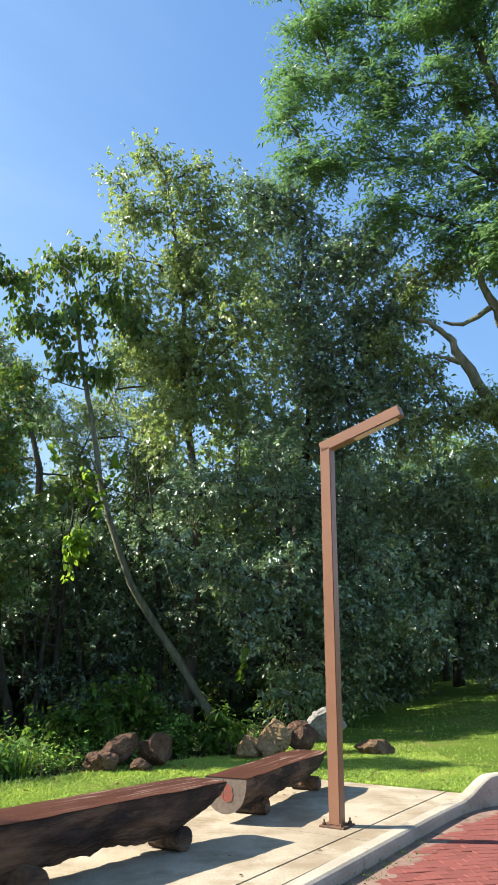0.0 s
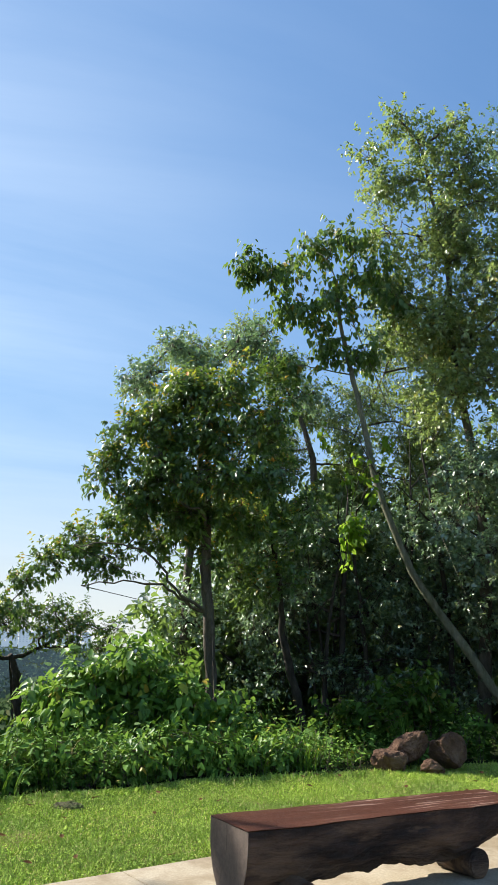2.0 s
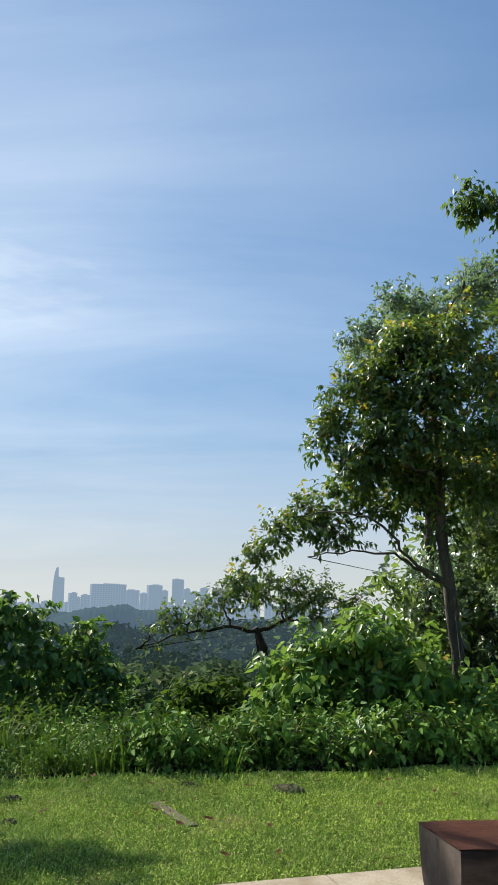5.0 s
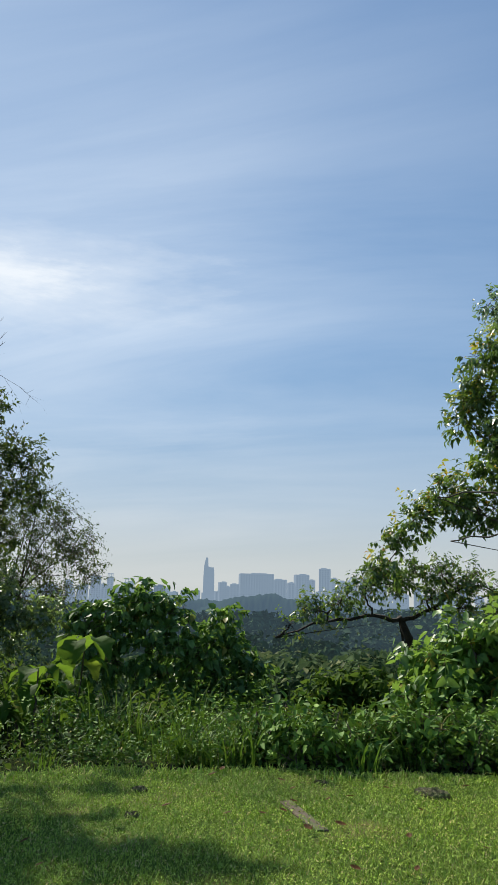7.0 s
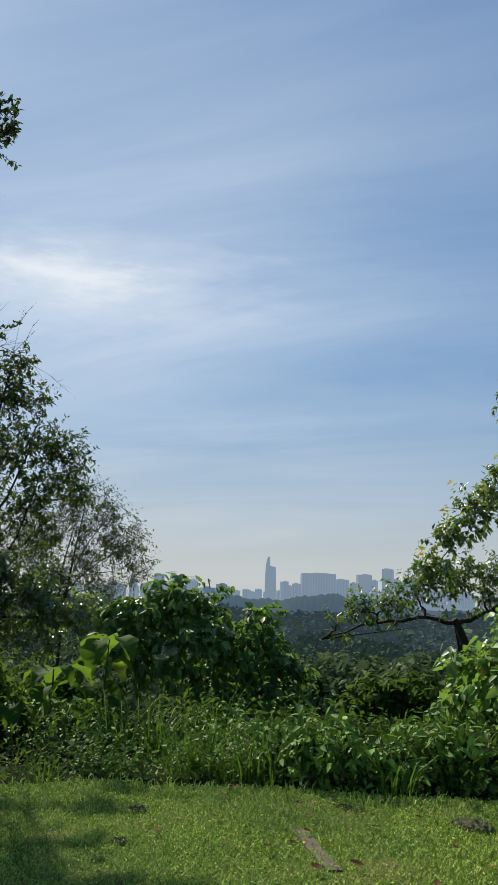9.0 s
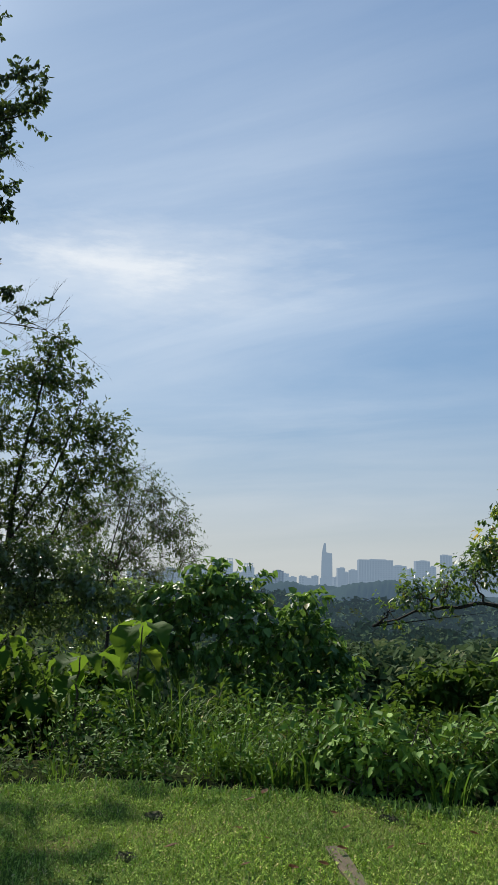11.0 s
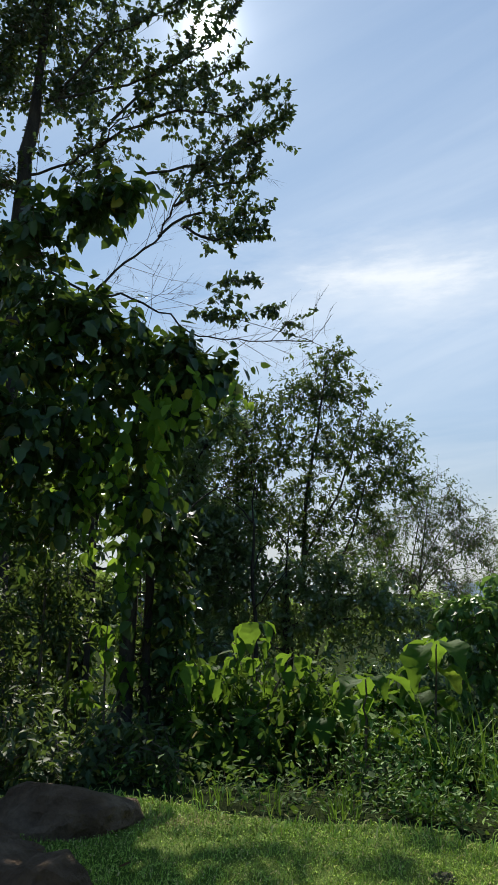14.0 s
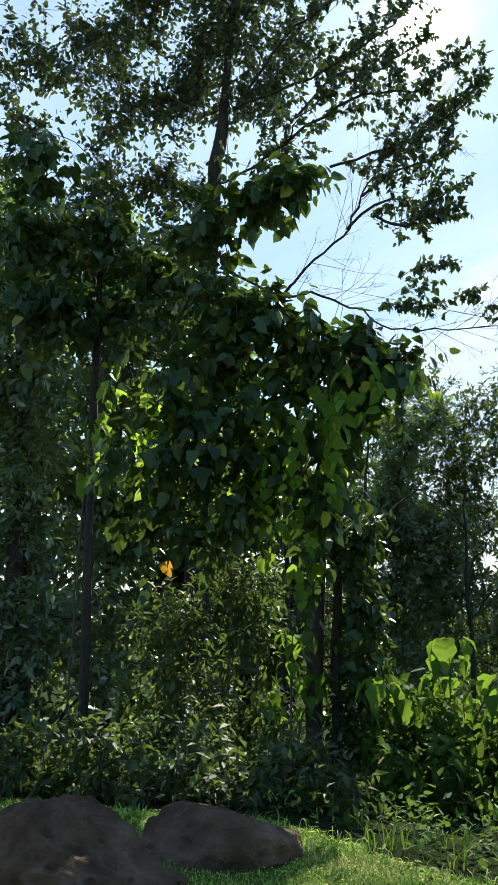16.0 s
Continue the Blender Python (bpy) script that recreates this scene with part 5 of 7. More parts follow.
plant("tree", "small flat-topped tree with dark spreading limbs", "tree", at_ground(-10.13, 16.22), [(-10.13, 16.22, gz(-10.13, 16.22) - 0.1)] + [(-10.13, 16.22, -0.54), (-10.15, 16.0, 0.22), (-10.09, 15.78, 0.72), (-10.17, 15.62, 1.07)], (0.13, 0.11, 0.10, 0.08, 0.06),
      [[(-10.18, 15.63, 1.0), (-10.46, 15.13, 1.07), (-11.0, 14.23, 0.94), (-11.55, 13.25, 0.6)], [(-10.13, 15.66, 1.0), (-9.73, 16.17, 1.26), (-9.22, 16.69, 1.73), (-8.76, 17.46, 1.65)]],
      [(-10.2, 15.2, 2.0, 0.28), (-9.8, 15.7, 2.1, 0.3), (-9.5, 16.3, 2.1, 0.31), (-9.1, 16.9, 1.9, 0.28), (-8.7, 17.5, 1.7, 0.26), (-10.8, 14.4, 1.4, 0.22), (-11.0, 13.8, 1.2, 0.2), (-10.6, 15.0, 1.7, 0.25), (-9.6, 16.0, 1.5, 0.28), (-9.2, 16.7, 1.3, 0.26), (-8.9, 17.5, 1.3, 0.22), (-11.3, 13.4, 0.9, 0.15), (-10.1, 15.4, 1.7, 0.25), (-9.3, 16.5, 1.7, 0.28)], M_broad, M_trunk_dark, leaf=(0.12, 0.055), per=40, count=7, reach=0.3, droop=0.5, seed=22, limb_size=0.035, twigs=0.6, squash=0.5, whorl=True)
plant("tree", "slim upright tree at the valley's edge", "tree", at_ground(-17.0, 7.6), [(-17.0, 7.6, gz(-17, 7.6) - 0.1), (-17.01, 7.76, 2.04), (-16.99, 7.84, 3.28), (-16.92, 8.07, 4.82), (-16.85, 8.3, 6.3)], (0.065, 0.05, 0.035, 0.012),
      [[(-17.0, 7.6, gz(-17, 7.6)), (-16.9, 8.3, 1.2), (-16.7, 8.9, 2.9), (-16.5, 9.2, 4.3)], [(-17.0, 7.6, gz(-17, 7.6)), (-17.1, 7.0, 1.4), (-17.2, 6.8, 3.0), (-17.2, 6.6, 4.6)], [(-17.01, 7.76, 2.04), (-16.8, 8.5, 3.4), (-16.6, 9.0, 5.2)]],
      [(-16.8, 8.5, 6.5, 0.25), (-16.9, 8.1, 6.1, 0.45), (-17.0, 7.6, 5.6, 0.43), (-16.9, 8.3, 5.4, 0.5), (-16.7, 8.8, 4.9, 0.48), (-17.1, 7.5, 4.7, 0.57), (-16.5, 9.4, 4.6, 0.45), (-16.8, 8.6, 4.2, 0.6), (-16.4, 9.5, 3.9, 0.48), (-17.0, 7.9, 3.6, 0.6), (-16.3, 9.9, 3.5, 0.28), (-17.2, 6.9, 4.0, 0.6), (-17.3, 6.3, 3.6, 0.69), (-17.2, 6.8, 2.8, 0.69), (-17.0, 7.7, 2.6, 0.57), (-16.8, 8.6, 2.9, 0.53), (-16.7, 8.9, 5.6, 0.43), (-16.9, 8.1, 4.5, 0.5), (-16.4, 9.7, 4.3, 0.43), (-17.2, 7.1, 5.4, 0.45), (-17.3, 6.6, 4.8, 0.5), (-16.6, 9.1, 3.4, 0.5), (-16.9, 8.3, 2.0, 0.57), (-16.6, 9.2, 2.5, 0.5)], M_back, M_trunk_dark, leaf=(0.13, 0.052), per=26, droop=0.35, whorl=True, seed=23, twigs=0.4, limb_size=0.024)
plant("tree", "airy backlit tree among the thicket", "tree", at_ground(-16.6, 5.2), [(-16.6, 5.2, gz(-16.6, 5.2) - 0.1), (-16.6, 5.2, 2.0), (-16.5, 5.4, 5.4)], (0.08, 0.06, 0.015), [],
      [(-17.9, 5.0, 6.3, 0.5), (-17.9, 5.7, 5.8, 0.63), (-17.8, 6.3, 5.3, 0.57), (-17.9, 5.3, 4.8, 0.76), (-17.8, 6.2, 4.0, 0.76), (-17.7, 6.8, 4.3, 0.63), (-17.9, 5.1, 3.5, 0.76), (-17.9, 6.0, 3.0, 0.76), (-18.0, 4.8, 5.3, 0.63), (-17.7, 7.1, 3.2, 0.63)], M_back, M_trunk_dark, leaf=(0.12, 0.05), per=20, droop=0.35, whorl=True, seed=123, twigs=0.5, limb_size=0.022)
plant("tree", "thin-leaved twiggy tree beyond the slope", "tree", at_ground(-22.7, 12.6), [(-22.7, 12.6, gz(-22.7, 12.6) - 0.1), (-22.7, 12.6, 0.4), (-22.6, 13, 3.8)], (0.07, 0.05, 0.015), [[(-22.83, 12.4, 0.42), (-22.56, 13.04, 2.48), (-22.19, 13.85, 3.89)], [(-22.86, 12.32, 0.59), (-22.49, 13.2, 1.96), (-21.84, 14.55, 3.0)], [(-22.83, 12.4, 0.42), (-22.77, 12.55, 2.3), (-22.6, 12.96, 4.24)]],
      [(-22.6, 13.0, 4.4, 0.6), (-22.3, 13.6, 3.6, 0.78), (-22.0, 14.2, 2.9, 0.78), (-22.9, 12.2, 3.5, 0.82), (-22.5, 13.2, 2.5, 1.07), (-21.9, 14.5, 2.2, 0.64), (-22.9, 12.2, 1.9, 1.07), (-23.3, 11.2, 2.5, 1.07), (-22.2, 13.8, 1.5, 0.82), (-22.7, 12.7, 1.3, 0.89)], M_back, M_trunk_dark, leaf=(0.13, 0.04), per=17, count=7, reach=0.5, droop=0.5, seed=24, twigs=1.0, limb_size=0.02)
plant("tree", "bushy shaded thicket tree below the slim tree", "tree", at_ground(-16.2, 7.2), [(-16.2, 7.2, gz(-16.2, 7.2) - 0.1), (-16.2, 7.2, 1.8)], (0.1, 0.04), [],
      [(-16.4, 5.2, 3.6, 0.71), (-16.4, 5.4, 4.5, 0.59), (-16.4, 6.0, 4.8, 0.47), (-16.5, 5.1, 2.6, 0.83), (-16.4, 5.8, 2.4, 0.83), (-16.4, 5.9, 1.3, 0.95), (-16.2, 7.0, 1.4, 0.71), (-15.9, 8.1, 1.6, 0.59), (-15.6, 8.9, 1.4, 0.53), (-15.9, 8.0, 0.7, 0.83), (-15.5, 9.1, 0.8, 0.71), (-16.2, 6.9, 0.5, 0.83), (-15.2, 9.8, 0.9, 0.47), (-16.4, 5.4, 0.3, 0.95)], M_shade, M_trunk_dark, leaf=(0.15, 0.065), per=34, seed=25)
LOW_LIMB = [(-13.21, 2.21, 6.76), (-13.02, 3.11, 6.16), (-12.78, 3.72, 6.08), (-12.59, 4.34, 5.74), (-12.42, 4.95, 5.35), (-12.16, 5.72, 5.2), (-11.84, 6.67, 5.16)]
RISING_LIMB = [(-12.99, 3.28, 6.17), (-12.9, 3.62, 6.58), (-12.75, 4.21, 7.03), (-12.63, 4.52, 7.62), (-12.46, 4.96, 8.28), (-12.29, 5.63, 8.75)]
BOUGHS = [[(-12.95, 2.15, 8.13), (-12.65, 2.83, 8.25), (-12.38, 3.29, 8.46), (-12.15, 3.5, 8.7), (-11.89, 3.91, 8.9)], [(-12.71, 2.54, 9.43), (-12.56, 3.69, 9.74), (-12.45, 4.51, 10.17), (-12.37, 5.14, 10.65), (-12.29, 5.54, 11.41)], [(-12.44, 3.22, 8.46), (-12.05, 4.13, 8.81), (-11.77, 4.77, 8.85), (-11.55, 5.35, 8.7), (-11.32, 5.65, 8.88)], [(-12.56, 4.0, 8.11), (-12.41, 4.88, 8.28), (-12.3, 5.49, 8.54), (-12.2, 6.04, 8.84), (-12.16, 6.31, 9.18)]]
BOUGHS += [[(-12.55, 4.51, 7.58), (-12.3, 4.96, 7.81), (-12.08, 5.48, 7.85), (-11.88, 5.78, 8.0)], [(-12.61, 4.27, 7.05), (-12.5, 4.86, 7.45), (-12.49, 5.43, 7.41), (-12.47, 5.85, 7.57)], [(-12.49, 4.66, 7.19), (-12.32, 5.07, 6.94), (-12.11, 5.38, 6.93), (-11.9, 5.67, 6.97)], [(-12.68, 3.45, 9.11), (-12.55, 4.11, 9.77), (-12.52, 4.83, 9.8), (-12.45, 5.46, 10.19)], [(-12.36, 2.68, 9.45), (-11.94, 3.31, 10.03), (-11.56, 4.01, 10.26), (-11.2, 4.69, 10.48)]]
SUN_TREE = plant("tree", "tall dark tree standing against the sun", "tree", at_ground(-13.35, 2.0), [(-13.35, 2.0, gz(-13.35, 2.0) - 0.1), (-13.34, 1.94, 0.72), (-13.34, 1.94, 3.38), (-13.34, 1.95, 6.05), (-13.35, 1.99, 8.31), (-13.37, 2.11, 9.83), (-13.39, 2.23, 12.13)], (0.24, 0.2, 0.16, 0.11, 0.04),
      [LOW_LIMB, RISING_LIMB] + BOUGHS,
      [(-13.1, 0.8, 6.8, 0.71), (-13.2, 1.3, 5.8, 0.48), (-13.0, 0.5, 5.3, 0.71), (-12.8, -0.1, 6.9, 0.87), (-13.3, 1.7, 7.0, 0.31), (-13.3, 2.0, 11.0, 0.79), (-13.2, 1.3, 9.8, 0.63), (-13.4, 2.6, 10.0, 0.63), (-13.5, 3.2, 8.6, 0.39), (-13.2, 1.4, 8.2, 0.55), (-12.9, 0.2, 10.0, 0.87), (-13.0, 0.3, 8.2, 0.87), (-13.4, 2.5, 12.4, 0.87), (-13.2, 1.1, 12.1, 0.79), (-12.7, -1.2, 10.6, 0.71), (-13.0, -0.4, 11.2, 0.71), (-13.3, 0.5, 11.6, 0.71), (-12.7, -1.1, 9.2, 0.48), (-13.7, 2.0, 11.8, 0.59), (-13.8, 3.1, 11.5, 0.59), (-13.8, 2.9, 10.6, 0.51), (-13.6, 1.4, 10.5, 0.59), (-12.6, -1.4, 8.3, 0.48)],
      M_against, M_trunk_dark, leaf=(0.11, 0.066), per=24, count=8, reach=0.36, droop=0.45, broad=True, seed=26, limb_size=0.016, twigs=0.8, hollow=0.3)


def leafy_shoots(parent, ways, seed, gap, long, leaf, material, first=0.3, up=0.12):
    """Side shoots along limbs, forked once, hung with leaves; the fullest at the limb's end."""
    rng = np.random.default_rng(seed)
    starts, runs = [], []
    for way in ways:
        p = np.array(way, float)
        steps = np.linalg.norm(np.diff(p, axis=0), axis=1)
        total = steps.sum()
        at = np.concatenate([[0], np.cumsum(steps)])
        for d in np.arange(first * total, total, gap):
            i = min(int(np.searchsorted(at, d, side="right")) - 1, len(p) - 2)
            run = unit(p[i + 1] - p[i])
            o = p[i] + run * (d - at[i])
            size = long * rng.uniform(0.45, 1.1) * (1.1 - 0.55 * d / total)
            a = unit(run * 0.75 + rng.normal(0, 0.6, 3) + np.array([0, 0, up]))
            starts.append(o)
            runs.append(a * size)
            for _ in range(2):
                starts.append(o + a * size * rng.uniform(0.3, 0.8))
                runs.append(unit(a + rng.normal(0, 0.5, 3) + np.array([0, 0, up])) * size * rng.uniform(0.4, 0.8))
        for _ in range(4):
            starts.append(p[-1] - unit(p[-1] - p[-2]) * rng.uniform(0, 0.35))
            runs.append(unit(unit(p[-1] - p[-2]) + rng.normal(0, 0.25, 3)) * rng.uniform(0.25, 0.45))
    starts, runs = np.array(starts), np.array(runs)
    back = np.array(parent.location)
    v, f = twig_mesh(starts, runs, 1.0, 0.0, 0.008)
    tagged(part_from("twig_spray", v - back, f, M_twig, parent), kind="stuff")
    far = np.linalg.norm(runs, axis=1)
    base, ahead = [], []
    for o, r, l in zip(starts, runs, far):
        n = int(l / (leaf * 0.36)) + 2
        u = 1.05 - 0.8 * rng.random(n) ** 1.4
        base.append(o + r * u[:, None] + rng.normal(0, 0.02, (n, 3)))
        ahead.append(unit(r / l * 0.35 + rng.normal(0, 0.55, (n, 3)) + np.array([0, 0, -0.55])))
    base, ahead = np.vstack(base), np.vstack(ahead)
    face = unit(np.array([0, 0, 0.5]) + rng.normal(0, 0.6, base.shape))
    s = leaf * rng.uniform(0.6, 1.2, len(base))
    v, f = leaf_mesh(base, ahead, face, s, s * 0.6, True)
    tagged(part_from("crown", v - back, f, material, parent), kind="stuff")


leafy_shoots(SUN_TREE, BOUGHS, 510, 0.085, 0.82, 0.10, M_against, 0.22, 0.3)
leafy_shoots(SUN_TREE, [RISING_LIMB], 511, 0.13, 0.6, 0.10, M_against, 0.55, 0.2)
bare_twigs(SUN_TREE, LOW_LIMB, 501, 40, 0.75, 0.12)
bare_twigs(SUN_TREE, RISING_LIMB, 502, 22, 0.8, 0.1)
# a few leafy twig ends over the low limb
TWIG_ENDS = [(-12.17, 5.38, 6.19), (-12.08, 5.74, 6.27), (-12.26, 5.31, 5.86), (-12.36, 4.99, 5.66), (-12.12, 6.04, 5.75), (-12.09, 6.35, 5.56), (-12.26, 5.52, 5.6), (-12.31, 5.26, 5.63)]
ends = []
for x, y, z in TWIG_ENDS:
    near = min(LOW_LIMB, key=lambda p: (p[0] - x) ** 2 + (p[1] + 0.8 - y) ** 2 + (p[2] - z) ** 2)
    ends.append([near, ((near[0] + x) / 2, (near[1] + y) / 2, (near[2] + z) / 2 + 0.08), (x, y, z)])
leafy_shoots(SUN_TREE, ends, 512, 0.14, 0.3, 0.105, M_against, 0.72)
CURTAIN = [(-8.7, 2.9, 4.3, 0.28), (-8.8, 3.3, 4.3, 0.28), (-8.8, 3.8, 4.1, 0.28), (-8.8, 4.3, 3.8, 0.23), (-8.8, 4.6, 3.7, 0.21), (-8.7, 4.9, 3.7, 0.12), (-8.8, 3.2, 3.7, 0.46), (-8.7, 2.7, 3.6, 0.49), (-8.8, 3.8, 3.5, 0.4), (-8.8, 4.4, 3.4, 0.23), (-8.7, 3.0, 3.0, 0.46), (-8.7, 2.5, 2.7, 0.46), (-8.8, 3.5, 2.8, 0.4), (-8.8, 4.0, 2.9, 0.29), (-8.8, 4.0, 2.3, 0.21), (-8.8, 3.9, 1.8, 0.16), (-8.8, 3.9, 1.5, 0.09), (-8.8, 3.2, 2.3, 0.35), (-8.7, 2.7, 2.1, 0.4), (-8.8, 3.2, 5.5, 0.23), (-8.8, 3.7, 5.6, 0.2), (-8.7, 2.8, 5.1, 0.29)]
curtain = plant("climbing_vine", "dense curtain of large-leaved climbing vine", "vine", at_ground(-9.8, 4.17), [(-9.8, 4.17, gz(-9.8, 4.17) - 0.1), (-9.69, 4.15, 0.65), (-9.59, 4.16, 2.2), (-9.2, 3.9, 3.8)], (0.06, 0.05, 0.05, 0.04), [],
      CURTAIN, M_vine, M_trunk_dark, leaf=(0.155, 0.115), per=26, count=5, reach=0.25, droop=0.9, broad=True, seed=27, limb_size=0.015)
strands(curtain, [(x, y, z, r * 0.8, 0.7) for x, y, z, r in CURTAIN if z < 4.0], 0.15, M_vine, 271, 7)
# strands the sun reaches, told apart by their brighter lime colour
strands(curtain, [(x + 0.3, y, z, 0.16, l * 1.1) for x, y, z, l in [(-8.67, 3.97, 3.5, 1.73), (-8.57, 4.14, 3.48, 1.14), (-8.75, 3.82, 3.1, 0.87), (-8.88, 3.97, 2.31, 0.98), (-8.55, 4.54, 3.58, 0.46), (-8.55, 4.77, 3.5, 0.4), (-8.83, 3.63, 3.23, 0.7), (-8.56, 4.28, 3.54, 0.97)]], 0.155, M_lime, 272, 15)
plant("climbing_vine", "dark vine-clad trunk at the wood's edge", "vine", at_ground(-9.6, 3.95), [(-9.6, 3.95, gz(-9.6, 3.95) - 0.1), (-9.6, 3.95, 1.2), (-9.58, 4.0, 2.4)], (0.09, 0.08, 0.05), [],
      [(-9.5, 4.4, 2.1, 0.17), (-9.6, 4.3, 1.8, 0.19), (-9.6, 4.4, 1.4, 0.21), (-9.7, 4.4, 1.0, 0.24), (-9.8, 4.4, 0.7, 0.25), (-9.8, 4.4, 0.3, 0.26), (-9.9, 4.5, -0.1, 0.26)], M_vine, M_trunk_dark, leaf=(0.12, 0.085), per=46, count=5, reach=0.2, droop=0.8, broad=True, seed=127, limb_size=0.015, hollow=0.6)
THICKET = [(-9.1, 0.7, 6.2, 0.32), (-9.2, 1.0, 5.4, 0.28), (-9.3, 1.2, 4.5, 0.32), (-9.2, 0.9, 4.6, 0.32), (-9.4, 1.5, 5.5, 0.32), (-9.5, 1.6, 4.5, 0.32), (-9.6, 1.9, 5.1, 0.32), (-9.5, 1.7, 2.7, 0.14), (-9.5, 1.6, 3.2, 0.11), (-9.7, 2.4, 5.0, 0.32), (-9.1, 0.6, 5.3, 0.25)]
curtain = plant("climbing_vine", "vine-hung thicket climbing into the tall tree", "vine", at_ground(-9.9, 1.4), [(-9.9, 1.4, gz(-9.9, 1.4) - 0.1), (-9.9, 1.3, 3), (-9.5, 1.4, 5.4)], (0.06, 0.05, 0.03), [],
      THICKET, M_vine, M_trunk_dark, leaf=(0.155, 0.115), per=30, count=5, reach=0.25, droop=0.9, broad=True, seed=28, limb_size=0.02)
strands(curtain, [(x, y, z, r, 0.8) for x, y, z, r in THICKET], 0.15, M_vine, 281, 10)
# sunlit strands of the thicket, their light painted as lime leaves
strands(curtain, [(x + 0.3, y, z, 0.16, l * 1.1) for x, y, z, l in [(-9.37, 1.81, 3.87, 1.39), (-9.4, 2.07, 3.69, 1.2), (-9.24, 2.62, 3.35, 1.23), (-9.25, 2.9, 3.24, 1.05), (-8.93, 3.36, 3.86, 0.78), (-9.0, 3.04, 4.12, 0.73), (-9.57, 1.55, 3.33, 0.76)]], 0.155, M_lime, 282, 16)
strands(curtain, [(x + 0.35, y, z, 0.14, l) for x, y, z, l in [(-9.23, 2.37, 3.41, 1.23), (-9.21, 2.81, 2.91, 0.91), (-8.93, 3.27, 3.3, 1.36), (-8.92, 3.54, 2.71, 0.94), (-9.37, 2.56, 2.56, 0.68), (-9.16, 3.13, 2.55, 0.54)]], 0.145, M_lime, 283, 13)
v, f = leaf_mesh(np.array([[-9.22, 2.37, 1.71]]), unit(np.array([[0.2, 0.5, -0.7]])), unit(np.array([[0.7, 0.2, 0.5]])), np.array([0.19]), np.array([0.15]), True)
part_from("withered_leaf", v - np.array(curtain.location), f, M_withered, curtain, "single orange-yellow withered leaf")
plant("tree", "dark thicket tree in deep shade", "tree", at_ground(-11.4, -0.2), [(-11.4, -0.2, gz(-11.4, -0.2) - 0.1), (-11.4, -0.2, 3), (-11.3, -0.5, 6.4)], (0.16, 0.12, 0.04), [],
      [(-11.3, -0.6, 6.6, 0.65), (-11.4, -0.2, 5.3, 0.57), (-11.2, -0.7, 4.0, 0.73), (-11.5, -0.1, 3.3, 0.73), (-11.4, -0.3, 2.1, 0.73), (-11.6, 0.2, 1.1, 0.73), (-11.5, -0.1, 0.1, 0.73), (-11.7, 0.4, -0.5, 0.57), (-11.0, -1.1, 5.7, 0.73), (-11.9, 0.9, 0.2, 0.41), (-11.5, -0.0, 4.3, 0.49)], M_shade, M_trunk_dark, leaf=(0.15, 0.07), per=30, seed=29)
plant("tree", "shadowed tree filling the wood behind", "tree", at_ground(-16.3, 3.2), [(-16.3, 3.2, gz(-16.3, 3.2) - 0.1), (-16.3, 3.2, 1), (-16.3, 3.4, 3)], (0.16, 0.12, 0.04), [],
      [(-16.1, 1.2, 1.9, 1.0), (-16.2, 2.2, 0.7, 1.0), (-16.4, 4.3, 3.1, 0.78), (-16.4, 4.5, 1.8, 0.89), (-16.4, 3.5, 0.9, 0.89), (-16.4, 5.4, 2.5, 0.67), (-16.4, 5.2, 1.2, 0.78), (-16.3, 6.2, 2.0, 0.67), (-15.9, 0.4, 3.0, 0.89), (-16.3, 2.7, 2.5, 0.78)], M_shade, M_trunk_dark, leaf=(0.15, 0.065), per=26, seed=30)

# the wood goes on behind, in shade
def back_row(spots, label, seed):
    rng = np.random.default_rng(seed)
    for n, (yaw, d, h) in enumerate(spots):
        x, y = -math.sin(radians(yaw)) * d, math.cos(radians(yaw)) * d + 2
        b = at_ground(x, y)
        clumps = []
        for k in range(9):
            a, q = rng.uniform(0, 6.28), rng.uniform(0, 1.5)
            r = rng.uniform(0.9, 1.5)
            clumps.append((x + q * math.cos(a), y + q * math.sin(a), b[2] + max(0.5, h * ((k + 0.5) / 9) ** 0.9), r))
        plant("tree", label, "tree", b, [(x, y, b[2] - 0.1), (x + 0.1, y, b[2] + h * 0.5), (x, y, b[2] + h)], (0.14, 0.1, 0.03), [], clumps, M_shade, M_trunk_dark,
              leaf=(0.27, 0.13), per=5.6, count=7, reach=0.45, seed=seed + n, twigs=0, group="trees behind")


back_row([(-27, 23, 6), (-22, 25, 7), (-17, 24, 7), (-12, 23, 7.5), (-7, 22, 8), (-3, 21, 8), (2, 20, 7), (6, 19, 6.5), (10, 18.5, 7), (-1, 24.5, 5), (4, 24, 5), (8, 23, 5), (12, 22, 5), (16, 21, 4.5), (-5, 26, 5), (-9, 25.5, 5), (-14, 26, 5.5), (14, 18, 6.5), (18, 17.5, 5.5), (21.5, 17, 4)], "dark tree deep in the shaded wood", 400)
back_row([(89, 17, 6.0), (94, 16.5, 8.5), (98, 16, 9), (103, 15.5, 9), (108, 15, 9), (113, 14.5, 9)], "dark tree in the wood against the light", 440)

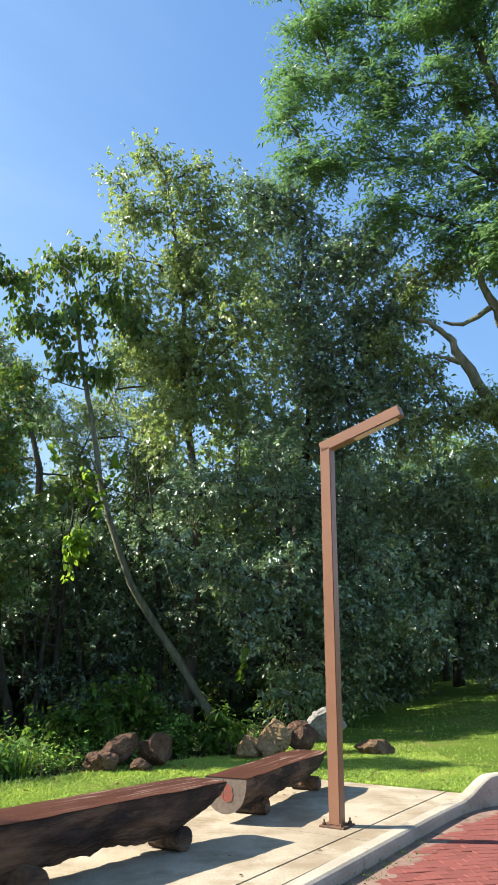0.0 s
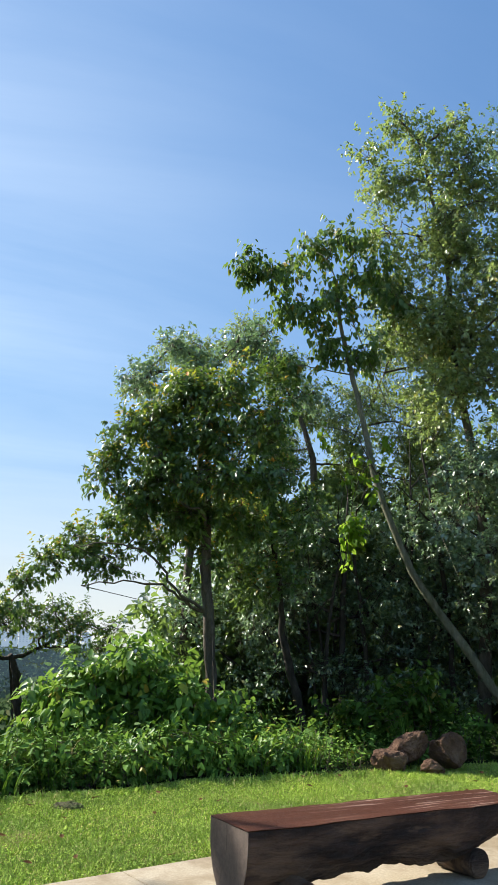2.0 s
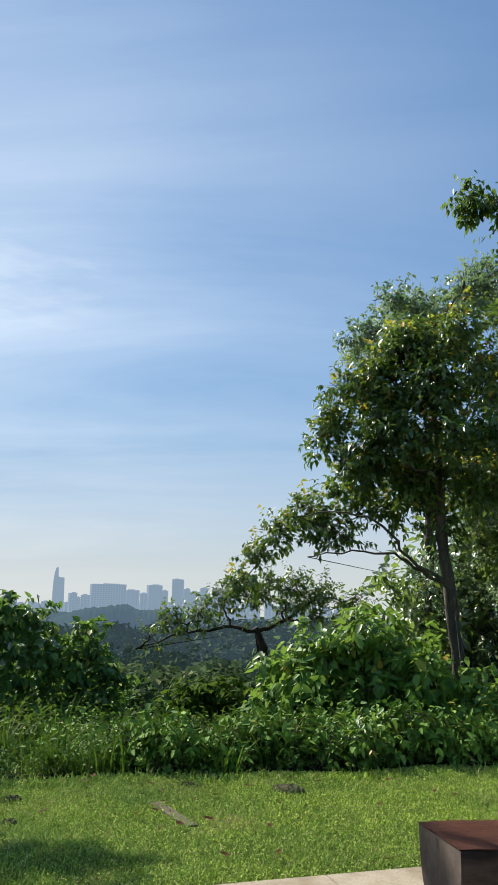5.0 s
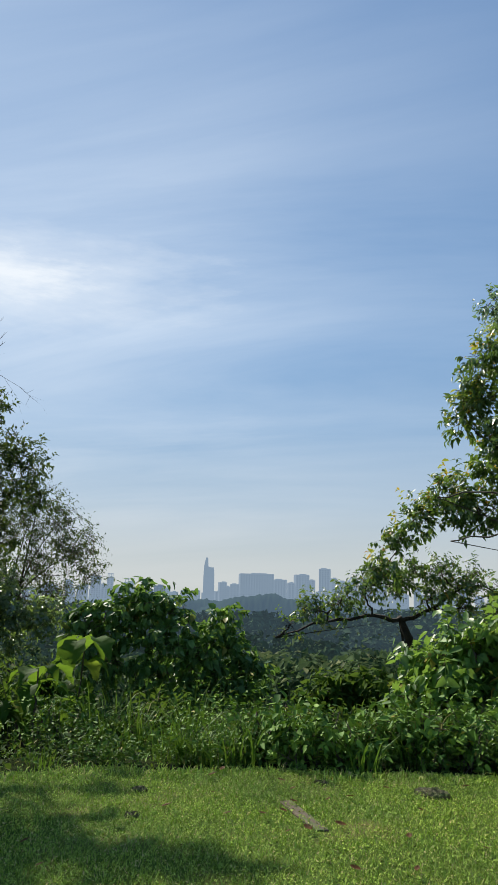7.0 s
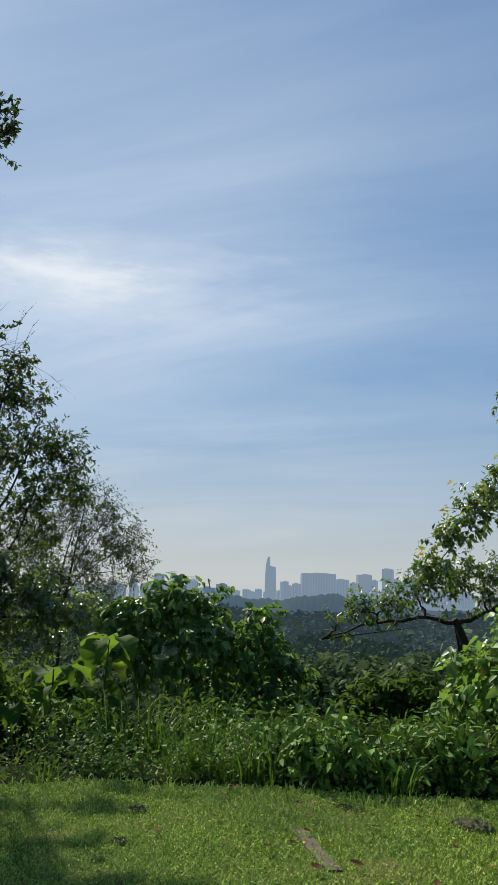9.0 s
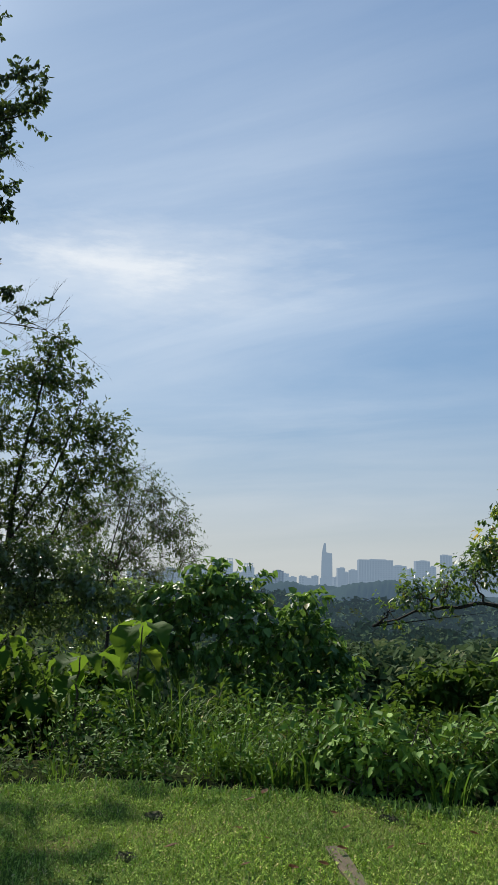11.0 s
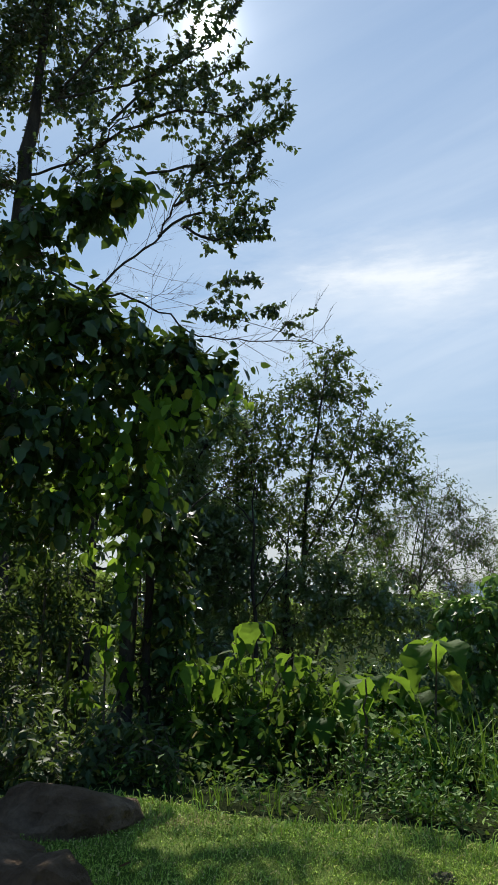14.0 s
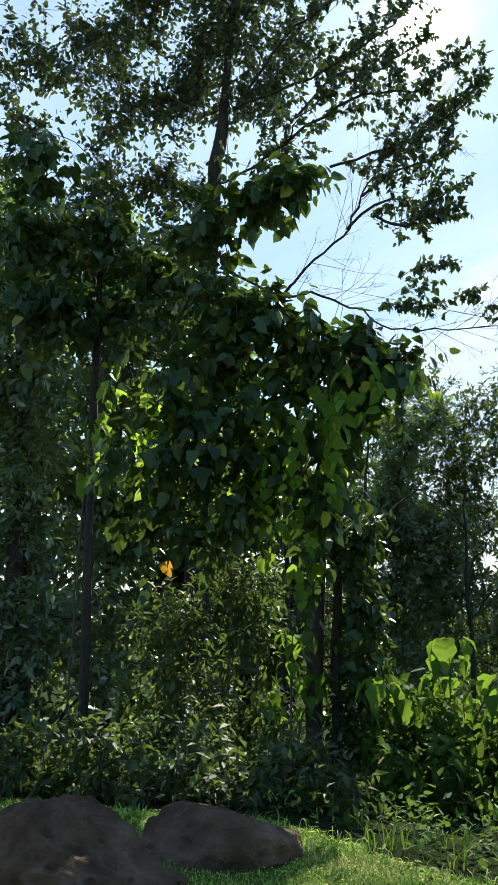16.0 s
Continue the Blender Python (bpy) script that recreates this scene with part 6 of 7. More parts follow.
# bare stems that show in the dark of the wood
STEMS = [((2.05, 17.2), 0.11, 6.0, 0.2), ((-2.3, 16.9), 0.06, 5.5, -0.5), ((-0.6, 17.4), 0.07, 6.5, -0.6), ((-1.5, 17.6), 0.05, 6.5, 0.1), ((0.9, 18.2), 0.06, 7.0, 0.2),
         ((4.4, 19.6), 0.07, 6.0, 0.1), ((7.0, 21.8), 0.10, 7.0, 0.0), ((-3.2, 17.3), 0.05, 5.5, 0.3), ((5.6, 20.4), 0.05, 6.5, -0.3), ((-3.16, 16.82), 0.045, 4.5, -0.5), ((-3.33, 16.49), 0.04, 4.0, -0.3),
         ((-12.0, 3.4), 0.05, 6.5, 0.2), ((-12.4, 4.6), 0.05, 5.0, -0.2), ((-15.6, 6.4), 0.05, 5.0, 0.3), ((-16.2, 7.2), 0.04, 4.5, 0.4)]
for n, ((x, y), r, h, lean) in enumerate(STEMS):
    b = at_ground(x, y)
    root = thing("tree", b, "bare slender trunk in the shade of the wood", "tree", "slender trunks")
    v, f = tube([(0, 0, -0.1), (lean * 0.2, 0.05, h * 0.35), (lean * 0.6, -0.05, h * 0.7), (lean, 0, h)], (r, r * 0.8, r * 0.5, r * 0.08), 8, 0.02, n)
    part_from("trunk", v, f, M_trunk_dark, root, smooth=True)
    for k in range(3):
        z = h * (0.45 + 0.17 * k)
        a = 2.1 * k + n
        v, f = tube([(lean * 0.6, 0, z), (lean * 0.6 + 0.5 * math.cos(a), 0.5 * math.sin(a), z + 0.5), (lean * 0.6 + 1.1 * math.cos(a), 1.1 * math.sin(a), z + 0.8)], (r * 0.4, r * 0.25, r * 0.1), 5, 0.02, n + k)
        part_from("limb", v, f, M_trunk_dark, root, smooth=True)


def shrubs(clumps, leaves, label, leaf, per, count, reach, droop, broad, seed, group):
    for n, c in enumerate(clumps):
        x, y, z, r = c
        b = at_ground(x, y)
        low = max(b[2], z - r)
        plant("shrub", label, "shrub", b, [(x, y, b[2] - 0.05), (x + 0.05, y, (low + z) / 2), (x, y, z)], (0.02, 0.016, 0.008), [],
              [c], leaves, M_twig, leaf=leaf, per=per, count=count, reach=reach, droop=droop, broad=broad, seed=seed + n, auto=False, group=group, twigs=0.3, hollow=0.25)


shrubs([(-5.1, 10.5, 0.85, 0.34), (-4.7, 10.7, 1.1, 0.43), (-4.2, 10.9, 0.7, 0.43), (-5.3, 10.4, 0.4, 0.47), (-4.7, 10.7, 0.4, 0.47), (-4.2, 10.9, 0.2, 0.47), (-3.6, 11.2, 0.1, 0.39), (-3.1, 11.3, -0.0, 0.28), (-2.4, 11.6, 0.0, 0.28), (-2.0, 11.7, -0.1, 0.19), (-4.9, 10.6, -0.0, 0.43)], M_edge, "leafy sunlit shrub at the lawn's edge", (0.16, 0.085), 36, 6, 0.3, 0.8, True, 200, "edge shrubs")
shrubs([(-1.7, 12.3, 0.4, 0.41), (-1.0, 12.4, 0.7, 0.45), (-1.3, 12.4, 0.2, 0.32), (-0.7, 12.5, 0.5, 0.27), (-0.3, 12.5, 0.3, 0.27), (0.4, 12.5, 0.3, 0.27), (0.7, 12.5, 0.3, 0.27), (-2.2, 12.2, 0.1, 0.27), (-0.0, 12.5, 0.2, 0.23)], M_under, "dark broad-leaved shrub under the trees", (0.12, 0.07), 52, 6, 0.24, 0.6, True, 230, "shade shrubs")
shrubs([(-5.4, 10.7, 0.9, 0.37), (-5.0, 10.9, 0.9, 0.41), (-4.5, 11.2, 1.0, 0.41), (-5.5, 10.6, 0.4, 0.37), (-5.1, 10.8, 0.3, 0.45), (-4.6, 11.2, 0.4, 0.45), (-4.1, 11.4, 0.5, 0.41), (-5.4, 10.7, -0.2, 0.37), (-4.8, 11.0, -0.2, 0.41), (-4.3, 11.3, -0.1, 0.37), (-3.8, 11.5, -0.1, 0.37), (-3.4, 11.7, 0.4, 0.37), (-5.8, 10.4, 0.6, 0.23), (-5.9, 10.3, 0.1, 0.24)], M_edge, "tall leafy shrub with drooping leaves", (0.15, 0.08), 38, 6, 0.3, 0.8, True, 260, "edge shrubs")
plant("shrub", "broad bushy shrub with curling leaves on the slope", "shrub", at_ground(-10.2, 9.4), [(-10.2, 9.4, gz(-10.2, 9.4) - 0.1), (-10.2, 9.4, -0.6), (-10.1, 9.4, 0.4)], (0.06, 0.05, 0.02), [],
      [(-10.8, 8.3, 1.0, 0.24), (-10.4, 8.6, 1.2, 0.24), (-10.1, 9.0, 1.3, 0.27), (-9.8, 9.4, 1.1, 0.27), (-9.5, 9.9, 0.9, 0.27), (-9.3, 10.2, 0.6, 0.23), (-9.2, 10.4, 0.2, 0.21), (-9.3, 10.5, -0.2, 0.2), (-10.3, 8.6, 0.8, 0.33), (-9.7, 9.0, 0.7, 0.35), (-9.4, 9.5, 0.5, 0.35), (-9.2, 9.8, 0.1, 0.29), (-9.8, 8.9, 0.2, 0.33), (-9.4, 9.3, -0.1, 0.32), (-10.5, 8.5, 0.4, 0.3)], M_curl, M_twig, leaf=(0.14, 0.085), per=46, count=7, reach=0.26, droop=0.9, broad=True, seed=290, limb_size=0.014, hollow=0.3, whorl=True, group="slope shrubs")
shrubs([(1.9, 14.6, 0.5, 0.7), (2.6, 15.9, 0.6, 0.8), (3.2, 17.0, 0.7, 0.9), (3.9, 18.3, 0.7, 1.0), (4.7, 19.6, 0.8, 1.0), (5.5, 21.0, 1.0, 1.1), (6.3, 22.4, 1.1, 1.2), (7.3, 24.2, 1.3, 1.3), (8.4, 26.4, 1.5, 1.4), (9.8, 28.5, 1.7, 1.5), (11.5, 31, 1.9, 1.7)],
       M_shade, "dark shrub along the shaded wood's edge", (0.16, 0.08), 16, 6, 0.3, 0.5, False, 380, "shade shrubs")
shrubs([(-7.6, 7.7, -0.1, 0.32), (-7.2, 8.2, -0.3, 0.23), (-6.6, 8.8, -0.2, 0.26), (-6.2, 9.2, -0.1, 0.31), (-5.7, 9.6, -0.1, 0.26), (-8.2, 8.0, -0.4, 0.31), (-7.8, 8.6, -0.5, 0.25), (-6.8, 9.7, -0.4, 0.26), (-6.2, 10.2, -0.3, 0.25), (-7.2, 9.2, -0.5, 0.2)], M_under, "small dark bush in the rough verge", (0.11, 0.055), 50, 7, 0.24, 0.5, False, 600, "verge bushes")
shrubs([(-9.1, 4.6, -0.2, 0.38), (-9.0, 5.1, -0.5, 0.35), (-8.9, 5.7, -0.4, 0.32), (-8.7, 6.1, -0.6, 0.24), (-7.9, 7.9, -0.5, 0.29), (-7.6, 8.4, -0.5, 0.26), (-7.3, 8.8, -0.5, 0.22)], M_under, "low leafy bush in the rough verge", (0.10, 0.05), 50, 7, 0.24, 0.5, False, 640, "verge bushes")
shrubs([(-9.3, 12.5, -0.2, 0.42), (-9.0, 12.9, -0.2, 0.44), (-8.7, 13.1, -0.4, 0.31), (-9.6, 12.3, -0.5, 0.31)], M_under, "dark bush on the slope below", (0.17, 0.10), 36, 6, 0.26, 0.5, True, 320, "slope shrubs")
# the shade below the vines is in the darkened leaf colour
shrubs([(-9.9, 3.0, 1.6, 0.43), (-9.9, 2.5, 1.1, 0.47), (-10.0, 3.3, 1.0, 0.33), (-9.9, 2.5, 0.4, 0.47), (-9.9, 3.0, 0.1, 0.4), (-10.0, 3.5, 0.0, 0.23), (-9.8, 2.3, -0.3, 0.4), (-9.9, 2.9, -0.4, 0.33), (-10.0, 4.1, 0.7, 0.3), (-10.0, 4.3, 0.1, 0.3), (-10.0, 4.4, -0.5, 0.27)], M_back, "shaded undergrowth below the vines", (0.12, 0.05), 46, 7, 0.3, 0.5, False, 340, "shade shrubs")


# undergrowth behind the boulders, its shade put into dark leaves
rng_d = np.random.default_rng(67)
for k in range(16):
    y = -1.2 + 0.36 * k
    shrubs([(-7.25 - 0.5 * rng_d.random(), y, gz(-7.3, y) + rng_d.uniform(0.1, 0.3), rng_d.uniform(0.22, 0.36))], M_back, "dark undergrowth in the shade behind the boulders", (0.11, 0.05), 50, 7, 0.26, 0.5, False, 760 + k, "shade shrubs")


# ---- low growth and lawn ----
def blades(name, label, category, spots, height, width, material, seed, lean=0.5, bent=True):
    """Grass: bent tapering blades, uncountable."""
    rng = np.random.default_rng(seed)
    n = len(spots)
    z = ground_z(spots[:, 0], spots[:, 1])
    base = np.column_stack([spots, z - 0.01])
    h = height * rng.uniform(0.5, 1.3, n)
    a = rng.uniform(0, 2 * np.pi, n)
    way = np.stack([np.cos(a), np.sin(a), np.zeros(n)], 1)
    side = np.stack([-np.sin(a), np.cos(a), np.zeros(n)], 1) * (width * rng.uniform(0.7, 1.3, n))[:, None]
    b = lean * rng.uniform(0.3, 1.4, n)
    mid = base + way * (h * b * 0.35)[:, None] + np.array([0, 0, 1.0]) * (h * 0.6)[:, None]
    tip = base + way * (h * b)[:, None] + np.array([0, 0, 1.0]) * (h * (1 - 0.3 * b))[:, None]
    if not bent:
        verts = np.stack([base - side / 2, base + side / 2, tip], 1).reshape(-1, 3)
        ob = part_from(name, verts, np.arange(3 * n).reshape(-1, 3), material, None)
        return tagged(ob, label, category, kind="stuff")
    verts = np.stack([base - side / 2, base + side / 2, mid + side * 0.4, mid - side * 0.4, tip], 1).reshape(-1, 3)
    i = np.arange(n)[:, None] * 5
    faces = np.vstack([i + np.array([[0, 1, 2]]), i + np.array([[0, 2, 3]]), i + np.array([[3, 2, 4]])])
    ob = part_from(name, verts, faces, material, None)
    return tagged(ob, label, category, kind="stuff")


def scatter(seed, count, x0, x1, y0, y1, keep):
    """Random places on the ground that keep() lets stand."""
    rng = np.random.default_rng(seed)
    p = np.column_stack([rng.uniform(x0, x1, count), rng.uniform(y0, y1, count)])
    return p[keep(p[:, 0], p[:, 1])]


def clover(name, label, spots, size, high, seed):
    """Low round-leaved lawn weeds: small leaves, each on its own tilt."""
    rng = np.random.default_rng(seed)
    n = len(spots)
    base = np.column_stack([spots, ground_z(spots[:, 0], spots[:, 1]) + rng.uniform(0.004, high, n)])
    a = rng.uniform(0, 2 * np.pi, n)
    ahead = unit(np.stack([np.cos(a), np.sin(a), rng.normal(0.35, 0.4, n)], 1))
    face = unit(np.array([0, 0, 1.0]) + rng.normal(0, 0.4, (n, 3)))
    s = size * rng.uniform(0.55, 1.4, n)
    v, f = leaf_mesh(base, ahead, face, s, s * 0.42)
    return tagged(part_from(name, v, f, M_grass, None), label, "grass", kind="stuff")


lawn_near = scatter(1, 1150000, -7, 4, 1.5, 13.5, lambda x, y: (beyond(x, y) < 0.1) & (paved(x, y) < 0.0) & (np.hypot(x + 1, y - 4) > 1.5))
rng_l = np.random.default_rng(5)
patch = np.sin(2.3 * lawn_near[:, 0] + 1.1 * np.sin(1.9 * lawn_near[:, 1])) * np.cos(2.1 * lawn_near[:, 1] + 0.6) + 0.5 * np.sin(6.1 * lawn_near[:, 0] - 4.3 * lawn_near[:, 1])
lawn_near = lawn_near[rng_l.random(len(lawn_near)) < np.clip(1.15 - 0.07 * np.hypot(lawn_near[:, 0] + 0.5, lawn_near[:, 1] - 2.5), 0.25, 1) * np.clip(0.85 + 0.3 * patch, 0.35, 1)]
blades("lawn_grass", "short mown green lawn grass", "grass", lawn_near[:150000], 0.042, 0.008, M_grass, 2, lean=0.75, bent=False)
clover("lawn_clover", "low dense leafy sward of the lawn", lawn_near[150000:250000], 0.019, 0.02, 12)
lawn_far = scatter(3, 200000, 2, 14, 8.5, 26, lambda x, y: (beyond(x, y) < 0.4) & (paved(x, y) < 0.0))[:36000]
blades("lawn_grass", "lawn grass under the trees' shade", "grass", lawn_far, 0.04, 0.02, M_grass, 4, lean=1.0, bent=False)


def tufts(name, label, centres, seed, low, high, count, width, material):
    """Tussocks of long grass, arching outwards."""
    rng = np.random.default_rng(seed)
    V, Fc, at = [], [], 0
    for x, y in centres:
        n = int(count * rng.uniform(0.5, 1.4))
        h = rng.uniform(low, high) * rng.uniform(0.55, 1.15, n)
        a = rng.uniform(0, 2 * np.pi, n)
        q = 0.16 * np.sqrt(rng.random(n))
        base = np.column_stack([x + q * np.cos(a), y + q * np.sin(a), np.full(n, gz(x, y) - 0.02)])
        a = a + rng.normal(0, 0.6, n)
        way = np.stack([np.cos(a), np.sin(a), np.zeros(n)], 1)
        side = np.stack([-np.sin(a), np.cos(a), np.zeros(n)], 1)
        bend = rng.uniform(0.15, 0.9, n)
        rows = []
        for u, w in ((0, 0.8), (0.4, 1.0), (0.75, 0.75), (1.0, 0.06)):
            c = base + way * (h * bend * u ** 2)[:, None] + np.array([0, 0, 1.0]) * (h * (u - 0.55 * bend * u ** 3))[:, None]
            rows += [c - side * width * w / 2, c + side * width * w / 2]
        V.append(np.stack(rows, 1).reshape(-1, 3))
        i = np.arange(n)[:, None] * 8 + at
        for k in (0, 2, 4):
            Fc.append(i + np.array([[k, k + 1, k + 3, k + 2]]))
        at += 8 * n
    tagged(part_from(name, np.vstack(V), np.vstack(Fc), material, None), label, "grass", kind="stuff")


verge = scatter(6, 9000, -9.5, 0.5, 1, 13, lambda x, y: (beyond(x, y) > 0.12) & (beyond(x, y) < 3.0) & (y > 6.3) & (np.sin(2.3 * x + 1.3) * np.cos(1.9 * y) + 0.6 * np.sin(1.1 * x - 2.7 * y) > 0.15))
verge = verge[(verge[:, 0] < -4.0) | (np.arange(len(verge)) % 5 == 0)]
tufts("tall_grass", "tall arching tussocks of grass at the slope's edge", verge[:34], 7, 0.35, 0.75, 30, 0.014, M_tall)
tufts("tall_grass", "high seeding grass beside the big-leaved plant", [(-7.9, 6.9), (-8.1, 7.3), (-7.7, 7.5), (-8.3, 6.7), (-7.6, 7.1), (-7.4, 6.6), (-7.9, 7.8), (-7.2, 7.0), (-7.0, 7.6), (-7.5, 8.0)], 17, 0.6, 0.95, 42, 0.012, M_tall)
tufts("tall_grass", "rank tufts of grass at the lawn's shaded corner", [(-6.5, 4.5), (-6.25, 4.85), (-6.7, 4.9), (-6.1, 5.3), (-6.5, 5.5), (-6.0, 5.9), (-6.4, 6.2), (-6.95, 4.35), (-5.8, 6.4), (-6.9, 5.6)], 18, 0.12, 0.26, 34, 0.009, M_tall)
lip = scatter(8, 40000, -8, 1, 1, 13, lambda x, y: (beyond(x, y) > -0.25) & (beyond(x, y) < 0.16) & (np.sin(3.7 * x + 0.6) * np.cos(3.1 * y) + 0.5 * np.sin(7 * x - 5 * y) > -0.25))[:5000]
blades("tall_grass", "rank grass where the mowing stops", "grass", lip, 0.075, 0.009, M_grass, 9, lean=0.9)


def weeds(name, label, seed, count, keep, low, high, leaf, material, broad=False):
    """Leafy weeds: upright stems set with leaves."""
    rng = np.random.default_rng(seed)
    p = scatter(seed, count * 12, -14, 1.2, -2, 14, keep)[:count]
    z = ground_z(p[:, 0], p[:, 1])
    wave = np.sin(1.9 * p[:, 0] + 0.7) * np.cos(1.6 * p[:, 1]) + 0.6 * np.sin(3.7 * p[:, 0] - 2.9 * p[:, 1])
    h = rng.uniform(low, high, len(p)) * np.clip(0.8 + 0.4 * wave, 0.45, 1.3)
    root = thing(name, (0, 0, 0), label, "weeds", kind="stuff")
    starts = np.column_stack([p, z])
    ways = unit(np.column_stack([rng.normal(0, 0.22, (len(p), 2)), np.ones(len(p))])) * h[:, None]
    v, f = foliage(rng, starts, ways, 12, 1.0, leaf, 0.2, broad, across=0.7)
    part_from("leaf_mass", v, f, material, root)
    v, f = twig_mesh(starts, ways, 1.0, 0, 0.005)
    part_from("stem_mass", v, f, M_twig, root)


def clumped(x, y):
    """Where the rank growth stands thick; between lie dark gaps."""
    return np.sin(2.1 * x + 0.4) * np.cos(1.7 * y + 0.9) + 0.7 * np.sin(4.3 * x - 3.1 * y) + 0.5 * np.sin(5.9 * y + 2.2 * x) > 0.1


weeds("weeds", "leafy green weeds among the tall grass", 41, 2300, lambda x, y: clumped(x, y) & (y > 5.6) & (beyond(x, y) > 0.22) & (beyond(x, y) < 3.0), 0.3, 0.58, (0.07, 0.03), M_verge)
weeds("weeds", "broad-leaved weeds along the slope's edge", 43, 1300, lambda x, y: clumped(y, x) & (y > 6.2) & (beyond(x, y) > 0.18) & (beyond(x, y) < 4.0), 0.18, 0.42, (0.07, 0.04), M_verge, True)
weeds("weeds", "short weeds where the lawn meets the plants", 44, 180, lambda x, y: (y > 3.8) & (y < 6.6) & (x < -5.4) & (beyond(x, y) > 0.0) & (beyond(x, y) < 2.4), 0.12, 0.36, (0.07, 0.022), M_verge)
weeds("weeds", "low broad weeds on the shaded wood floor", 42, 600, lambda x, y: clumped(x + 3, y) & (beyond(x, y) > 0.3) & (beyond(x, y) < 5.0), 0.12, 0.4, (0.07, 0.036), M_under, True)

# low bushes that hang over the rim of the mowing
rng_e = np.random.default_rng(66)
for k in range(34):
    u = 6.0 + 2.9 * k / 33
    a, b = EDGE[int(u)], EDGE[int(u) + 1]
    out = unit(np.array([-(b - a)[1], (b - a)[0]]))
    p = a + (b - a) * (u - int(u)) + out * rng_e.uniform(0.3, 0.75)
    r = rng_e.uniform(0.14, 0.24)
    high = gz(*p) + r * rng_e.uniform(0.7, 1.5)
    shrubs([(float(p[0]), float(p[1]), high, r)], M_edge if u > 7.2 and rng_e.random() < 0.6 else M_verge, "low leafy bush at the rim of the mown lawn", (0.095, 0.046), 70, 6, 0.22, 0.7, True, 700 + k, "rim bushes")


# a thin bare liana hanging from the tall tree
liana = thing("liana", at_ground(-9.9, 1.2), "thin pale bare liana hanging to the ground", "vine")
v, f = tube([(-9.4, 1.5, 6.0), (-9.92, 1.31, 4.4), (-9.9, 1.27, 3.01), (-9.93, 1.2, 1.7), (-9.88, 1.21, 0.4), (-9.9, 1.2, gz(-9.9, 1.2) - 0.05)], (0.012, 0.012, 0.014), 6, 0.008, 5)
part_from("stem", v - np.array(liana.location), f, M_trunk, liana, smooth=True)


# weeds rooted in the gutter along the kerb
rng = np.random.default_rng(55)
k = np.array(KERB, float)
for at, spread in ((3.25, 0.10), (3.55, 0.14), (3.8, 0.08), (4.1, 0.16), (4.45, 0.07), (2.7, 0.12), (2.95, 0.09)):
    i = int(at)
    p = k[i] + (k[i + 1] - k[i]) * (at - i) + np.array([0.05, -0.035])
    n = int(500 * spread)
    base = np.column_stack([p[0] + rng.normal(0, spread, n) * 0.57, p[1] + rng.normal(0, spread, n) * 0.82, np.full(n, -0.104) + rng.uniform(0, 0.022, n)])
    ahead = unit(rng.normal(0, 1, (n, 3)) + np.array([0, 0, 0.5]))
    v, f = leaf_mesh(base, ahead, unit(rng.normal(0, 1, (n, 3)) + np.array([0, 0, 1.0])), rng.uniform(0.01, 0.024, n), rng.uniform(0.006, 0.014, n))
    ob = part_from("gutter_weeds", v, f, M_under, None)
    tagged(ob, "low green weeds rooted along the kerb", "weeds", kind="stuff")


# ---- big-leaved plants in the light ----
def big_leaf(seed, lobes):
    """One large drooping leaf with a rib and a wavy, toothed rim."""
    rng = np.random.default_rng(seed)
    bm = bmesh.new()
    rows = []
    n = 17
    for i in range(n):
        u = i / (n - 1)
        w = 0.40 * math.sin(math.pi * min(1, u ** 0.72 * 0.985 + 0.012)) ** 0.85 * (1 - 0.3 * u) * (1 + 0.24 * lobes * math.sin(u * 14 + 1)) + 0.004
        z = 0.12 * u - 0.66 * u * u + 0.012 * math.sin(u * 5 + seed)
        rows.append([bm.verts.new((w * s, u * (1 - 0.12 * u), z + abs(s) * w * 0.35 - 0.12 * (abs(s) * w) ** 2 + 0.015 * rng.normal())) for s in (-1, -0.5, 0, 0.5, 1)])
    for a, b in zip(rows[:-1], rows[1:]):
        for k in range(4):
            bm.faces.new((a[k], a[k + 1], b[k + 1], b[k]))
    data = bpy.data.meshes.new("leaf")
    for f in bm.faces:
        f.smooth = True
    bm.to_mesh(data)
    bm.free()
    return data


LEAF_A, LEAF_B, LEAF_C = big_leaf(1, 0.3), big_leaf(2, 0.6), big_leaf(3, 1.0)
for data in (LEAF_A, LEAF_B, LEAF_C):
    data.materials.append(M_bigleaf)


